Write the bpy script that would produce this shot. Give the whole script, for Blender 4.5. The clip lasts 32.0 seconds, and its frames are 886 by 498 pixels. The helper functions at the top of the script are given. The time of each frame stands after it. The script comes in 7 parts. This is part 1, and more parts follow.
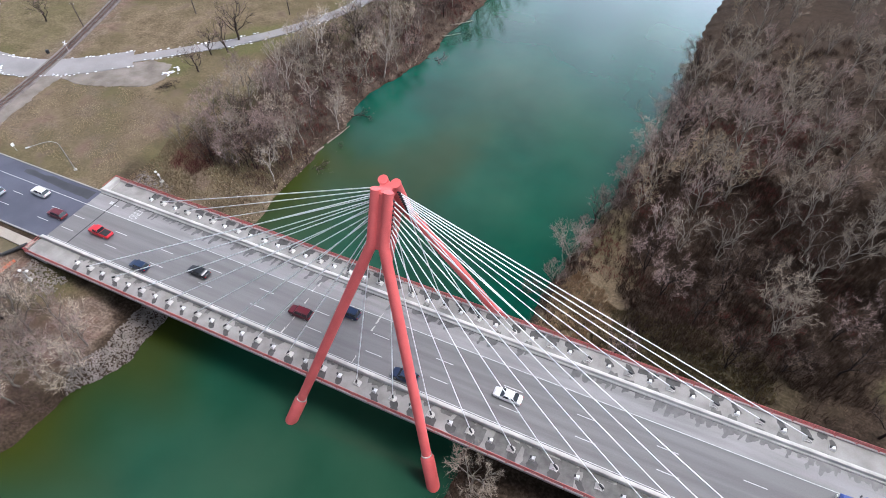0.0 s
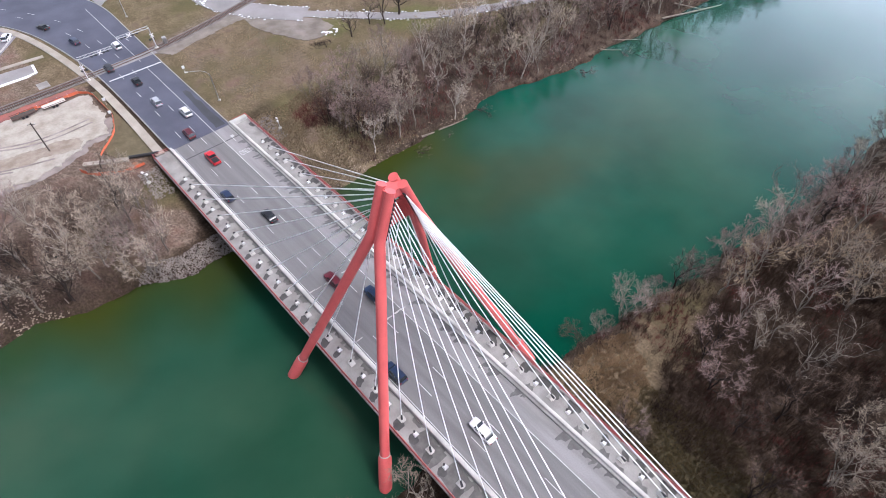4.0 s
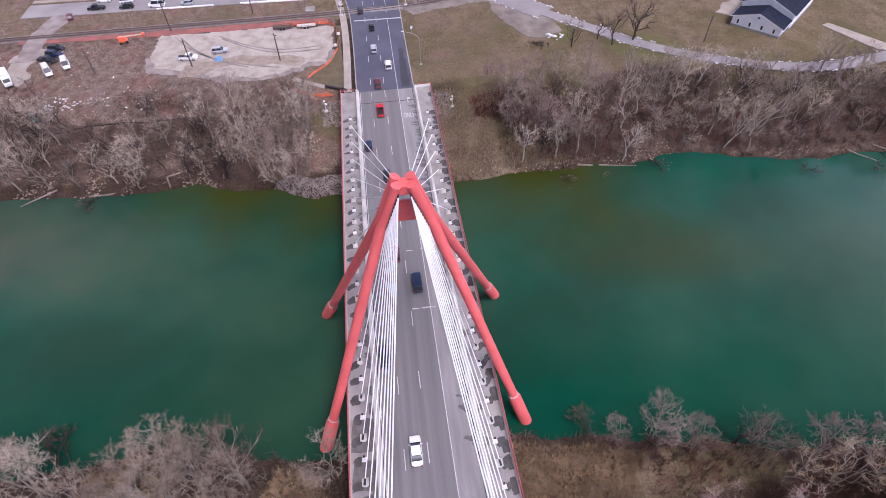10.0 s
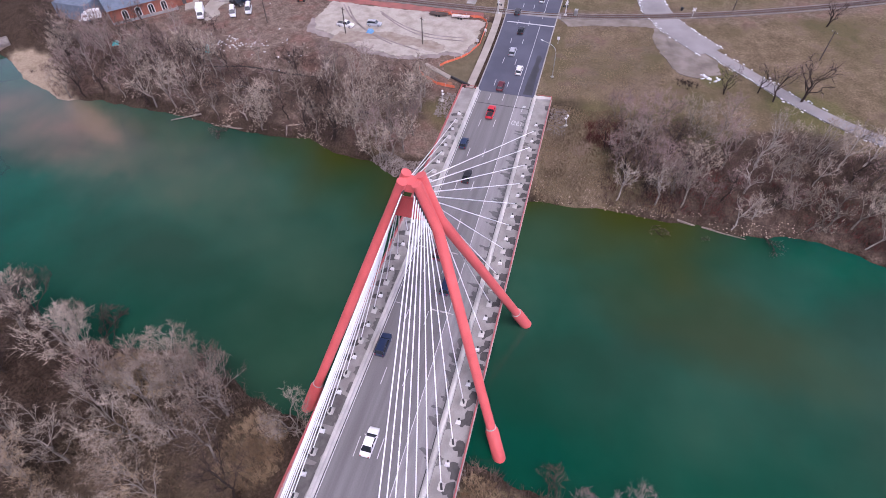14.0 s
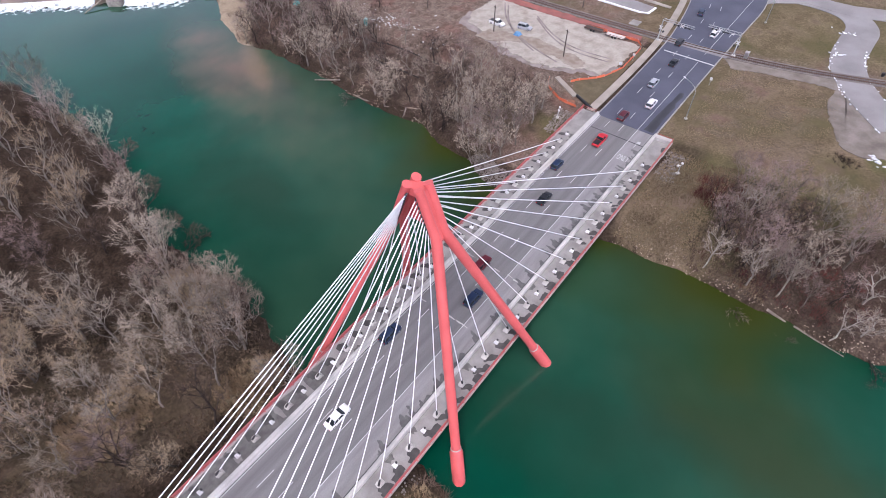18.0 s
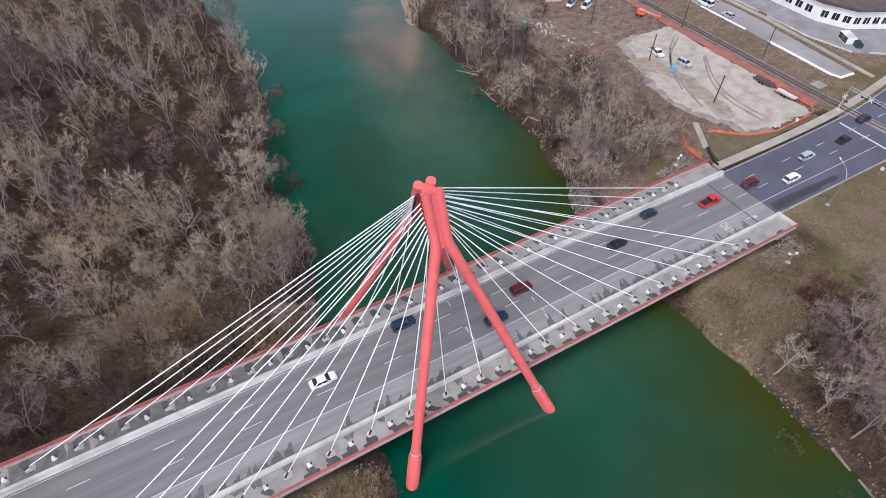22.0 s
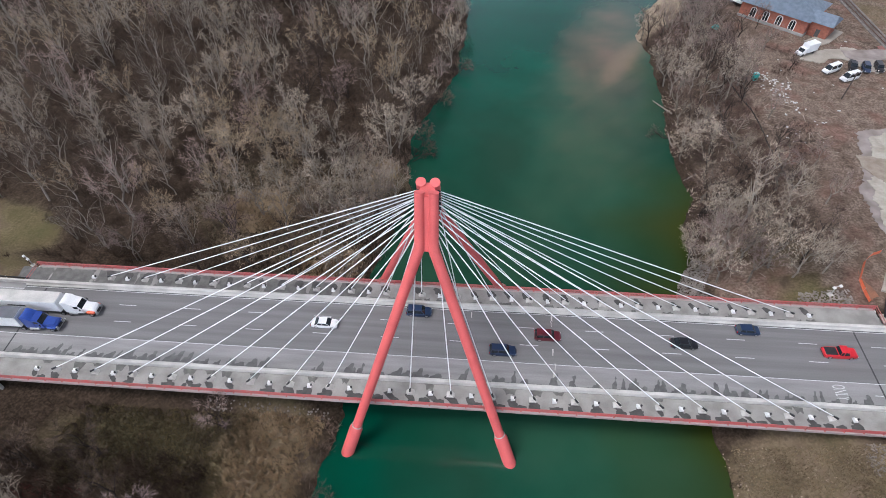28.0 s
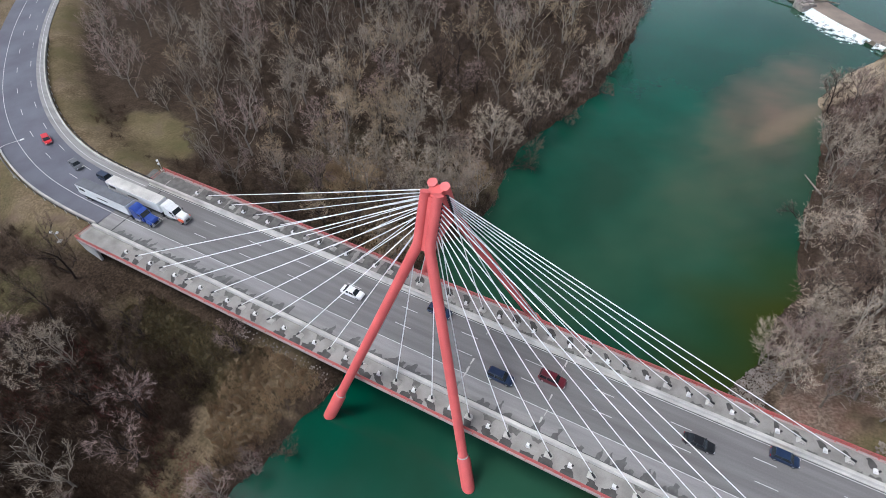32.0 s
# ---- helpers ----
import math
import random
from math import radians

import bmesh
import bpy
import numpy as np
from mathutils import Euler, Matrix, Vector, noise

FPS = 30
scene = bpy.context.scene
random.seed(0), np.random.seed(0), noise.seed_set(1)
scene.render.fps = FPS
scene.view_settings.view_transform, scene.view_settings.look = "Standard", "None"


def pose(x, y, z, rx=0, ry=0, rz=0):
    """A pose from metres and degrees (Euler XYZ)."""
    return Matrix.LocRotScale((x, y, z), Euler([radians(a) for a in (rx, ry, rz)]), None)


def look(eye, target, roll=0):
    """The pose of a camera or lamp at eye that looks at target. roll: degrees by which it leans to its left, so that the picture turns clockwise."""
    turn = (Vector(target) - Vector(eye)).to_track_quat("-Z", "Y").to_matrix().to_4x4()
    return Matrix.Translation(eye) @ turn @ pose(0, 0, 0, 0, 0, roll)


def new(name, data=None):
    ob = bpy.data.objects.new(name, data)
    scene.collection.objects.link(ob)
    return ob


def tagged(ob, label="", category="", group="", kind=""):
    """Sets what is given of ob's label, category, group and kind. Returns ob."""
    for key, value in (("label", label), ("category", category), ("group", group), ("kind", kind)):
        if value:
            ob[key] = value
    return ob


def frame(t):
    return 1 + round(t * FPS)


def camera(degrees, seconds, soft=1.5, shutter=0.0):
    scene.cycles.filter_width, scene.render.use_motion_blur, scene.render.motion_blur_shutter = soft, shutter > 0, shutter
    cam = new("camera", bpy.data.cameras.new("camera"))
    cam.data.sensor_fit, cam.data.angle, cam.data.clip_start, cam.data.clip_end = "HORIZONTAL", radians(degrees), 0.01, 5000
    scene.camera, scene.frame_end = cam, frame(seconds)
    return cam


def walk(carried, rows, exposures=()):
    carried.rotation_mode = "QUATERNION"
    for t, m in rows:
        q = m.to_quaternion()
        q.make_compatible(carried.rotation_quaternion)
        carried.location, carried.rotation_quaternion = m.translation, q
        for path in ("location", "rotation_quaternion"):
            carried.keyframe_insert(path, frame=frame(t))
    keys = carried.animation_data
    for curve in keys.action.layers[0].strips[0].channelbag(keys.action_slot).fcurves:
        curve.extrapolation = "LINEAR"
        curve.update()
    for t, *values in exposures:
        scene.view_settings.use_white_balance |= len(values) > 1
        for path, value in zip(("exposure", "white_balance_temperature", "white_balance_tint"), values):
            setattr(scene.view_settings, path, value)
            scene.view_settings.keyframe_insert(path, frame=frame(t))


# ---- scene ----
cam = camera(77.9, 32.0, soft=0.7)
PATH = [
    (0, (29.113, -44.078, 83.475), (28.543, -42.875, 81.982), -1.1),
    (2, (37.019, -37.056, 83.135), (36.214, -36.003, 81.638), -1.5),
    (6, (48.643, -20.647, 83.164), (47.491, -19.991, 81.667), -1.5),
    (9, (53.559, -6.85, 83.247), (52.258, -6.551, 81.759), -0.9),
    (11, (53.676, 3.607, 83.293), (52.343, 3.636, 81.802), -1.1),
    (13, (52.297, 13.102, 82.62), (50.975, 12.877, 81.135), -0.4),
    (17, (43.405, 31.469, 83.644), (42.279, 30.75, 82.156), -0.7),
    (19, (36.723, 39.175, 84.161), (35.766, 38.245, 82.672), -0.7),
    (21, (28.747, 45.233, 84.571), (28.001, 44.127, 83.08), -0.4),
    (23, (19.468, 50.091, 84.659), (18.945, 48.858, 83.174), -0.6),
    (25, (9.547, 52.718, 84.689), (9.281, 51.408, 83.201), -0.5),
    (28, (-5.705, 52.042, 84.88), (-5.6, 50.728, 83.376), -0.6),
    (30, (-16.02, 49.63, 84.613), (-15.64, 48.365, 83.111), -0.9),
    (32, (-25.354, 46.057, 84.731), (-24.724, 44.885, 83.238), -1.0),
]
WHITE_BALANCE = [(0.0, -0.9, 5950, 13), (5.0, -0.97, 5980, 20), (9.0, -1.19, 5980, 32), (14.0, -1.26, 5880, 35), (19.0, -1.21, 5970, 20), (25.0, -1.37, 5990, 14), (32.0, -1.36, 5970, 10)]
walk(cam, [(t, look(eye, target, roll)) for t, eye, target, roll in PATH], WHITE_BALANCE)

# ---- world and sun: a bright overcast winter day ----
world = bpy.data.worlds.new("overcast_sky")
scene.world = world
world.use_nodes = True
wn, wl = world.node_tree.nodes, world.node_tree.links
sky = wn.new("ShaderNodeTexSky")
sky.sky_type, sky.sun_disc = "NISHITA", False
sky.sun_elevation, sky.sun_rotation = radians(65), radians(60)
sky.dust_density, sky.air_density = 3.0, 1.0
pale = wn.new("ShaderNodeHueSaturation")
pale.inputs["Saturation"].default_value = 0.45
wl.new(sky.outputs[0], pale.inputs["Color"])
# an overcast that brightens towards a hazy horizon, most of all in the north, and again round the hidden sun
way = wn.new("ShaderNodeTexCoord")
xyz = wn.new("ShaderNodeSeparateXYZ")
wl.new(way.outputs["Generated"], xyz.inputs[0])


def sky_math(op, a, b, clamp=False):
    m = wn.new("ShaderNodeMath")
    m.operation, m.use_clamp = op, clamp
    for k, v in enumerate((a, b)):
        if isinstance(v, (int, float)):
            m.inputs[k].default_value = v
        else:
            wl.new(v, m.inputs[k])
    return m.outputs[0]


haze = wn.new("ShaderNodeMapRange")
haze.interpolation_type = "SMOOTHSTEP"
haze.inputs["From Min"].default_value, haze.inputs["From Max"].default_value = 0.08, 0.36
wl.new(xyz.outputs["Z"], haze.inputs["Value"])
low = sky_math("MULTIPLY", sky_math("POWER", sky_math("SUBTRACT", 1.0, xyz.outputs["Z"], True), 3.0), haze.outputs[0])
north = sky_math("MAXIMUM", sky_math("ADD", sky_math("MULTIPLY", xyz.outputs["Y"], 58.0), 33.0), 36.0)
drift = wn.new("ShaderNodeTexNoise")
drift.inputs["Scale"].default_value, drift.inputs["Detail"].default_value = 3.2, 4
wl.new(way.outputs["Generated"], drift.inputs["Vector"])
banks = wn.new("ShaderNodeMapRange")
banks.inputs["From Min"].default_value, banks.inputs["From Max"].default_value = 0.35, 0.65
banks.inputs["To Min"].default_value, banks.inputs["To Max"].default_value = 0.72, 1.28
wl.new(drift.outputs["Fac"], banks.inputs["Value"])
SUN_WAY = (math.cos(radians(65)) * math.sin(radians(60)), math.cos(radians(65)) * math.cos(radians(60)), math.sin(radians(65)))
near_sun = wn.new("ShaderNodeVectorMath")
near_sun.operation = "DOT_PRODUCT"
near_sun.inputs[1].default_value = SUN_WAY
wl.new(way.outputs["Generated"], near_sun.inputs[0])
crown = sky_math("MULTIPLY", sky_math("POWER", sky_math("MAXIMUM", near_sun.outputs["Value"], 0.0), 40.0), 29.5)
glow = sky_math("MULTIPLY", sky_math("ADD", sky_math("ADD", sky_math("MULTIPLY", low, north), crown), 0.5), banks.outputs[0])
cloud = wn.new("ShaderNodeVectorMath")
cloud.operation = "SCALE"
wl.new(pale.outputs[0], cloud.inputs[0])
wl.new(glow, cloud.inputs["Scale"])
wl.new(cloud.outputs[0], wn["Background"].inputs["Color"])
wn["Background"].inputs["Strength"].default_value = 0.08
# the sun behind thick cloud, high in the north-east
sun = new("sun", bpy.data.lights.new("sun", "SUN"))
sun.data.energy, sun.data.angle, sun.data.color = 1.6, radians(24), (1.0, 0.98, 0.965)
sun.matrix_world = look(tuple(250 * v for v in SUN_WAY), (0, 0, 0))

# ---- materials ----
MATS = {}


def mat(name, c1, c2=None, rough=0.8, metal=0.0, scale=1.0, fine=12.0, bump=0.1, dist=0.05, vary=0.12, spec=0.5, coat=0.0, ramp=(0.35, 0.65)):
    """A surface with broad patches of two colours, a fine grain, relief and a little difference from object to object."""
    if name in MATS:
        return MATS[name]
    m = bpy.data.materials.new(name)
    m.use_nodes = True
    n, l = m.node_tree.nodes, m.node_tree.links
    b = n["Principled BSDF"]
    c2 = c2 or tuple(v * 0.75 for v in c1)
    geo = n.new("ShaderNodeTexCoord")
    big = n.new("ShaderNodeTexNoise")
    big.inputs["Scale"].default_value, big.inputs["Detail"].default_value = scale, 5
    l.new(geo.outputs["Object"], big.inputs["Vector"])
    rp = n.new("ShaderNodeValToRGB")
    rp.color_ramp.elements[0].position, rp.color_ramp.elements[1].position = ramp
    rp.color_ramp.elements[0].color, rp.color_ramp.elements[1].color = (*c1, 1), (*c2, 1)
    l.new(big.outputs["Fac"], rp.inputs["Fac"])
    small = n.new("ShaderNodeTexNoise")
    small.inputs["Scale"].default_value, small.inputs["Detail"].default_value = fine, 3
    l.new(geo.outputs["Object"], small.inputs["Vector"])
    info = n.new("ShaderNodeObjectInfo")
    ma = n.new("ShaderNodeMath"); ma.operation = "MULTIPLY_ADD"
    ma.inputs[1].default_value, ma.inputs[2].default_value = vary, 1.0 - vary / 2
    l.new(info.outputs["Random"], ma.inputs[0])
    mb = n.new("ShaderNodeMath"); mb.operation = "MULTIPLY_ADD"
    mb.inputs[1].default_value, mb.inputs[2].default_value = 0.4, 0.8
    l.new(small.outputs["Fac"], mb.inputs[0])
    mc = n.new("ShaderNodeMath"); mc.operation = "MULTIPLY"
    l.new(ma.outputs[0], mc.inputs[0]); l.new(mb.outputs[0], mc.inputs[1])
    sc = n.new("ShaderNodeVectorMath"); sc.operation = "SCALE"
    l.new(rp.outputs["Color"], sc.inputs[0]); l.new(mc.outputs[0], sc.inputs["Scale"])
    l.new(sc.outputs[0], b.inputs["Base Color"])
    b.inputs["Roughness"].default_value, b.inputs["Metallic"].default_value = rough, metal
    b.inputs["Specular IOR Level"].default_value = spec
    b.inputs["Coat Weight"].default_value = coat
    if bump:
        bp = n.new("ShaderNodeBump")
        bp.inputs["Strength"].default_value, bp.inputs["Distance"].default_value = bump, dist
        l.new(small.outputs["Fac"], bp.inputs["Height"])
        l.new(bp.outputs[0], b.inputs["Normal"])
    MATS[name] = m
    return m


RED = mat("red_paint", (0.68, 0.128, 0.12), (0.6, 0.108, 0.102), 0.5, 0.0, 0.35, 9, 0.06, 0.02, 0.06)
RED_RAIL = mat("faded_red_paint", (0.46, 0.075, 0.07), (0.36, 0.12, 0.11), 0.6, 0, 0.8, 10, 0.05)
CONC = mat("weathered_concrete", (0.315, 0.303, 0.283), (0.215, 0.206, 0.192), 0.85, 0, 0.35, 6, 0.15, 0.03)
CONC_PALE = mat("pale_concrete", (0.53, 0.512, 0.475), (0.38, 0.367, 0.34), 0.85, 0, 0.3, 6, 0.15, 0.03)
# near-black for stains, and for the shade coloured into the deck's underside
CONC_DARK = mat("stain_and_shade_concrete", (0.075, 0.072, 0.068), (0.045, 0.043, 0.041), 0.7, 0, 0.8, 6, 0.15, 0.03)
WET = mat("wet_concrete", (0.125, 0.122, 0.12), (0.082, 0.08, 0.079), 0.45, 0, 0.9, 5, 0.1, 0.02)
DECK = mat("deck_concrete", (0.168, 0.162, 0.16), (0.126, 0.121, 0.119), 0.85, 0, 0.16, 5, 0.12, 0.02)
SHOULDER = mat("shoulder_concrete", (0.275, 0.267, 0.262), (0.2, 0.194, 0.19), 0.85, 0, 0.2, 5, 0.12, 0.02)


def streaked(m, sx):
    """Stretches a surface's broad patches along the road, as traffic wears it."""
    n, l = m.node_tree.nodes, m.node_tree.links
    mp = n.new("ShaderNodeMapping")
    mp.inputs["Scale"].default_value = (sx, 1.0, 1.0)
    tc = next(x for x in n if x.type == "TEX_COORD")
    big = next(x for x in n if x.type == "TEX_NOISE")
    l.new(tc.outputs["Object"], mp.inputs["Vector"])
    l.new(mp.outputs[0], big.inputs["Vector"])
    big.inputs["Scale"].default_value = 0.75
    return m


streaked(DECK, 0.03)
streaked(SHOULDER, 0.1)
ASPHALT = mat("dark_asphalt", (0.085, 0.091, 0.122), (0.064, 0.068, 0.092), 0.9, 0, 0.12, 8, 0.15, 0.02)
ASPHALT_OLD = mat("old_asphalt", (0.27, 0.255, 0.252), (0.2, 0.188, 0.186), 0.9, 0, 0.1, 5, 0.15, 0.02)
GRAVEL = mat("crushed_gravel", (0.37, 0.335, 0.285), (0.26, 0.225, 0.182), 0.95, 0, 0.3, 1.6, 0.4, 0.08, ramp=(0.42, 0.7))
MUD = mat("muddy_gravel", (0.29, 0.25, 0.232), (0.17, 0.14, 0.125), 0.9, 0, 0.25, 2, 0.4, 0.06)
PATHC = mat("sidewalk_concrete", (0.35, 0.312, 0.265), (0.26, 0.228, 0.19), 0.9, 0, 0.2, 4, 0.15, 0.03)
PAINT = mat("road_paint", (0.6, 0.6, 0.59), (0.36, 0.36, 0.357), 0.75, 0, 2.2, 9, 0.05)
PINK_CONC = mat("rust_stained_concrete", (0.42, 0.3, 0.28), (0.38, 0.34, 0.32), 0.85, 0, 0.5, 6, 0.15, 0.03)
STEEL = mat("galvanised_steel", (0.55, 0.55, 0.54), (0.42, 0.42, 0.42), 0.4, 0.9, 1, 8, 0.03)
CABLE = mat("white_cable_sheath", (0.8, 0.81, 0.81), (0.68, 0.69, 0.69), 0.45, 0, 0.3, 6, 0.02)
BLACK = mat("black_rubber", (0.022, 0.022, 0.024), (0.015, 0.015, 0.016), 0.6, 0, 2, 10, 0.05)
JOINT = mat("joint_seal", (0.06, 0.06, 0.06), (0.04, 0.04, 0.04), 0.8, 0, 2, 10, 0.05)
WHITE = mat("white_paint", (0.78, 0.78, 0.77), (0.7, 0.7, 0.69), 0.45, 0, 0.6, 6, 0.03)
RUST = mat("rusty_steel", (0.16, 0.085, 0.06), (0.09, 0.055, 0.045), 0.8, 0.3, 1.5, 8, 0.15)
TIE = mat("creosoted_timber", (0.09, 0.07, 0.058), (0.06, 0.048, 0.04), 0.9, 0, 1, 8, 0.2)
BALLAST = mat("dark_ballast", (0.19, 0.165, 0.15), (0.12, 0.1, 0.095), 0.95, 0, 0.5, 4, 0.4, 0.08)
REDSOIL = mat("red_clay_strip", (0.3, 0.1, 0.08), (0.19, 0.08, 0.065), 0.95, 0, 0.25, 3, 0.3, 0.05)
ORANGE = mat("orange_mesh_fence", (0.75, 0.17, 0.07), (0.6, 0.15, 0.08), 0.6, 0, 2, 12, 0.1)
SILT_CLOTH = mat("dark_fence_fabric", (0.05, 0.043, 0.038), (0.03, 0.026, 0.023), 0.8, 0, 1, 8, 0.1)
SNOW = mat("old_snow", (0.85, 0.86, 0.88), (0.72, 0.73, 0.75), 0.7, 0, 0.8, 5, 0.3, 0.05)
SPRAY = mat("white_water_foam", (0.85, 0.88, 0.88), (0.62, 0.72, 0.72), 0.5, 0, 0.5, 3, 0.5, 0.1)


def shred(m):
    """Foam thins out into shreds by its own thinness and a noise."""
    n, l = m.node_tree.nodes, m.node_tree.links
    at, tc, t = n.new("ShaderNodeAttribute"), n.new("ShaderNodeTexCoord"), n.new("ShaderNodeTexNoise")
    at.attribute_name = "thin"
    t.inputs["Scale"].default_value, t.inputs["Detail"].default_value = 0.55, 6
    l.new(tc.outputs["Object"], t.inputs["Vector"])
    d, r = n.new("ShaderNodeMath"), n.new("ShaderNodeMapRange")
    d.operation = "MULTIPLY_ADD"
    d.inputs[1].default_value = -0.45
    l.new(at.outputs["Fac"], d.inputs[0]); l.new(t.outputs["Fac"], d.inputs[2])
    r.inputs["From Min"].default_value, r.inputs["From Max"].default_value = 0.12, 0.34
    l.new(d.outputs[0], r.inputs["Value"])
    l.new(r.outputs[0], n["Principled BSDF"].inputs["Alpha"])


shred(SPRAY)
SILL = mat("wet_brown_sill", (0.25, 0.19, 0.145), (0.15, 0.115, 0.09), 0.45, 0, 0.15, 3, 0.2, 0.04)
GRIT = mat("grey_brown_grit", (0.22, 0.19, 0.165), (0.13, 0.108, 0.086), 0.95, 0, 0.22, 3, 0.4, 0.05)
STONE = mat("grey_riprap_stone", (0.28, 0.245, 0.22), (0.15, 0.128, 0.113), 0.9, 0, 0.6, 5, 0.3, 0.05, 0.3)
STONE_TAN = mat("tan_bank_stone", (0.42, 0.34, 0.26), (0.24, 0.18, 0.14), 0.9, 0, 0.6, 5, 0.3, 0.05, 0.3)
BARK = mat("grey_brown_bark", (0.27, 0.235, 0.195), (0.14, 0.118, 0.096), 0.9, 0, 0.5, 4, 0.3, 0.04, 0.7)
BARK_DARK = mat("dark_bark", (0.055, 0.042, 0.036), (0.035, 0.027, 0.023), 0.9, 0, 0.5, 4, 0.3, 0.04, 0.4)
BARK_PALE = mat("pale_sycamore_bark", (0.5, 0.46, 0.4), (0.27, 0.23, 0.2), 0.85, 0, 0.6, 4, 0.2, 0.03, 0.2)
BARK_GREY = mat("silver_grey_bark", (0.35, 0.31, 0.262), (0.19, 0.163, 0.133), 0.9, 0, 0.5, 4, 0.3, 0.04, 0.6)
TWIG_ROSE = mat("rose_grey_twigs", (0.39, 0.305, 0.24), (0.25, 0.19, 0.148), 0.9, 0, 0.2, 3, 0, 0, 0.6)
TWIG_PALE = mat("pale_grey_twigs", (0.46, 0.39, 0.31), (0.29, 0.238, 0.182), 0.9, 0, 0.2, 3, 0, 0, 0.7)
TWIG = mat("grey_tan_twigs", (0.47, 0.395, 0.315), (0.3, 0.242, 0.188), 0.9, 0, 0.2, 3, 0, 0, 0.75)
TWIG_MAUVE = mat("mauve_brown_twigs", (0.33, 0.245, 0.22), (0.2, 0.145, 0.128), 0.9, 0, 0.2, 3, 0, 0, 0.75)
TWIG_DARK = mat("dark_brown_twigs", (0.17, 0.122, 0.094), (0.1, 0.071, 0.055), 0.9, 0, 0.2, 3, 0, 0, 0.75)
TWIG_TAN = mat("tan_leafy_twigs", (0.44, 0.345, 0.235), (0.3, 0.225, 0.15), 0.9, 0, 0.2, 3, 0, 0, 0.4)
# brown and mauve brush: shadow among the stems is mixed into both colours
BRUSH = mat("shaded_brown_undergrowth", (0.09, 0.06, 0.042), (0.034, 0.022, 0.016), 0.95, 0, 0.06, 3, 0, 0, 0.2)
BRUSH_MAUVE = mat("shaded_mauve_brush", (0.14, 0.094, 0.08), (0.065, 0.042, 0.036), 0.95, 0, 0.1, 3, 0, 0, 0.2)
BRUSH_RED = mat("russet_undergrowth", (0.17, 0.056, 0.046), (0.095, 0.038, 0.032), 0.95, 0, 0.1, 3, 0, 0, 0.2)
REED = mat("dry_reed", (0.5, 0.385, 0.25), (0.25, 0.175, 0.105), 0.9, 0, 0.15, 3, 0, 0, 0.2)
# bark and dead stems have almost no sheen
for m in (BARK, BARK_DARK, BARK_PALE, BARK_GREY, TWIG_ROSE, TWIG_PALE, TWIG, TWIG_MAUVE, TWIG_DARK, TWIG_TAN, BRUSH, BRUSH_MAUVE, BRUSH_RED, REED):
    m.node_tree.nodes["Principled BSDF"].inputs["Specular IOR Level"].default_value = 0.08
LOGWOOD = mat("bleached_driftwood", (0.3, 0.255, 0.21), (0.17, 0.14, 0.115), 0.85, 0, 1, 5, 0.2)
GLASS = mat("dark_window_glass", (0.02, 0.025, 0.03), (0.015, 0.018, 0.02), 0.08, 0, 1, 5, 0, 0, 0, 0.6)
BRICK = mat("orange_red_brick", (0.36, 0.13, 0.08), (0.26, 0.09, 0.06), 0.9, 0, 1.2, 9, 0.2, 0.03, 0.25)
ROOF_BLUE = mat("blue_grey_shingle", (0.02, 0.025, 0.042), (0.013, 0.017, 0.028), 0.9, 0, 0.8, 6, 0.2, 0.03, spec=0.12)
ROOF_SLATE = mat("slate_blue_shingle", (0.15, 0.185, 0.23), (0.11, 0.138, 0.175), 0.85, 0, 0.8, 6, 0.2, 0.03)
ROOF_DARK = mat("brown_membrane_roof", (0.1, 0.07, 0.065), (0.07, 0.05, 0.048), 0.85, 0, 0.5, 5, 0.1)
STUCCO = mat("cream_wall_panel", (0.8, 0.78, 0.73), (0.72, 0.69, 0.64), 0.85, 0, 0.4, 5, 0.05)
SIDING = mat("grey_white_siding", (0.72, 0.75, 0.78), (0.63, 0.66, 0.7), 0.7, 0, 0.5, 5, 0.05)
TEAL = mat("teal_plastic", (0.03, 0.42, 0.38), (0.03, 0.33, 0.31), 0.5, 0, 1, 6, 0.05)
BLUE = mat("blue_plastic_sheet", (0.12, 0.3, 0.5), (0.1, 0.24, 0.42), 0.5, 0, 1, 6, 0.2)
ORANGE_PAINT = mat("orange_machine_paint", (0.7, 0.12, 0.05), (0.55, 0.1, 0.05), 0.45, 0, 1, 6, 0.05)
TIMBER = mat("weathered_timber", (0.3, 0.25, 0.2), (0.2, 0.16, 0.13), 0.9, 0, 1, 6, 0.15)


def paint(name, c):
    return mat(name, c, tuple(v * 0.9 for v in c), 0.35, 0.0, 0.8, 4, 0.0, 0, 0.0, 0.4, 0.15)


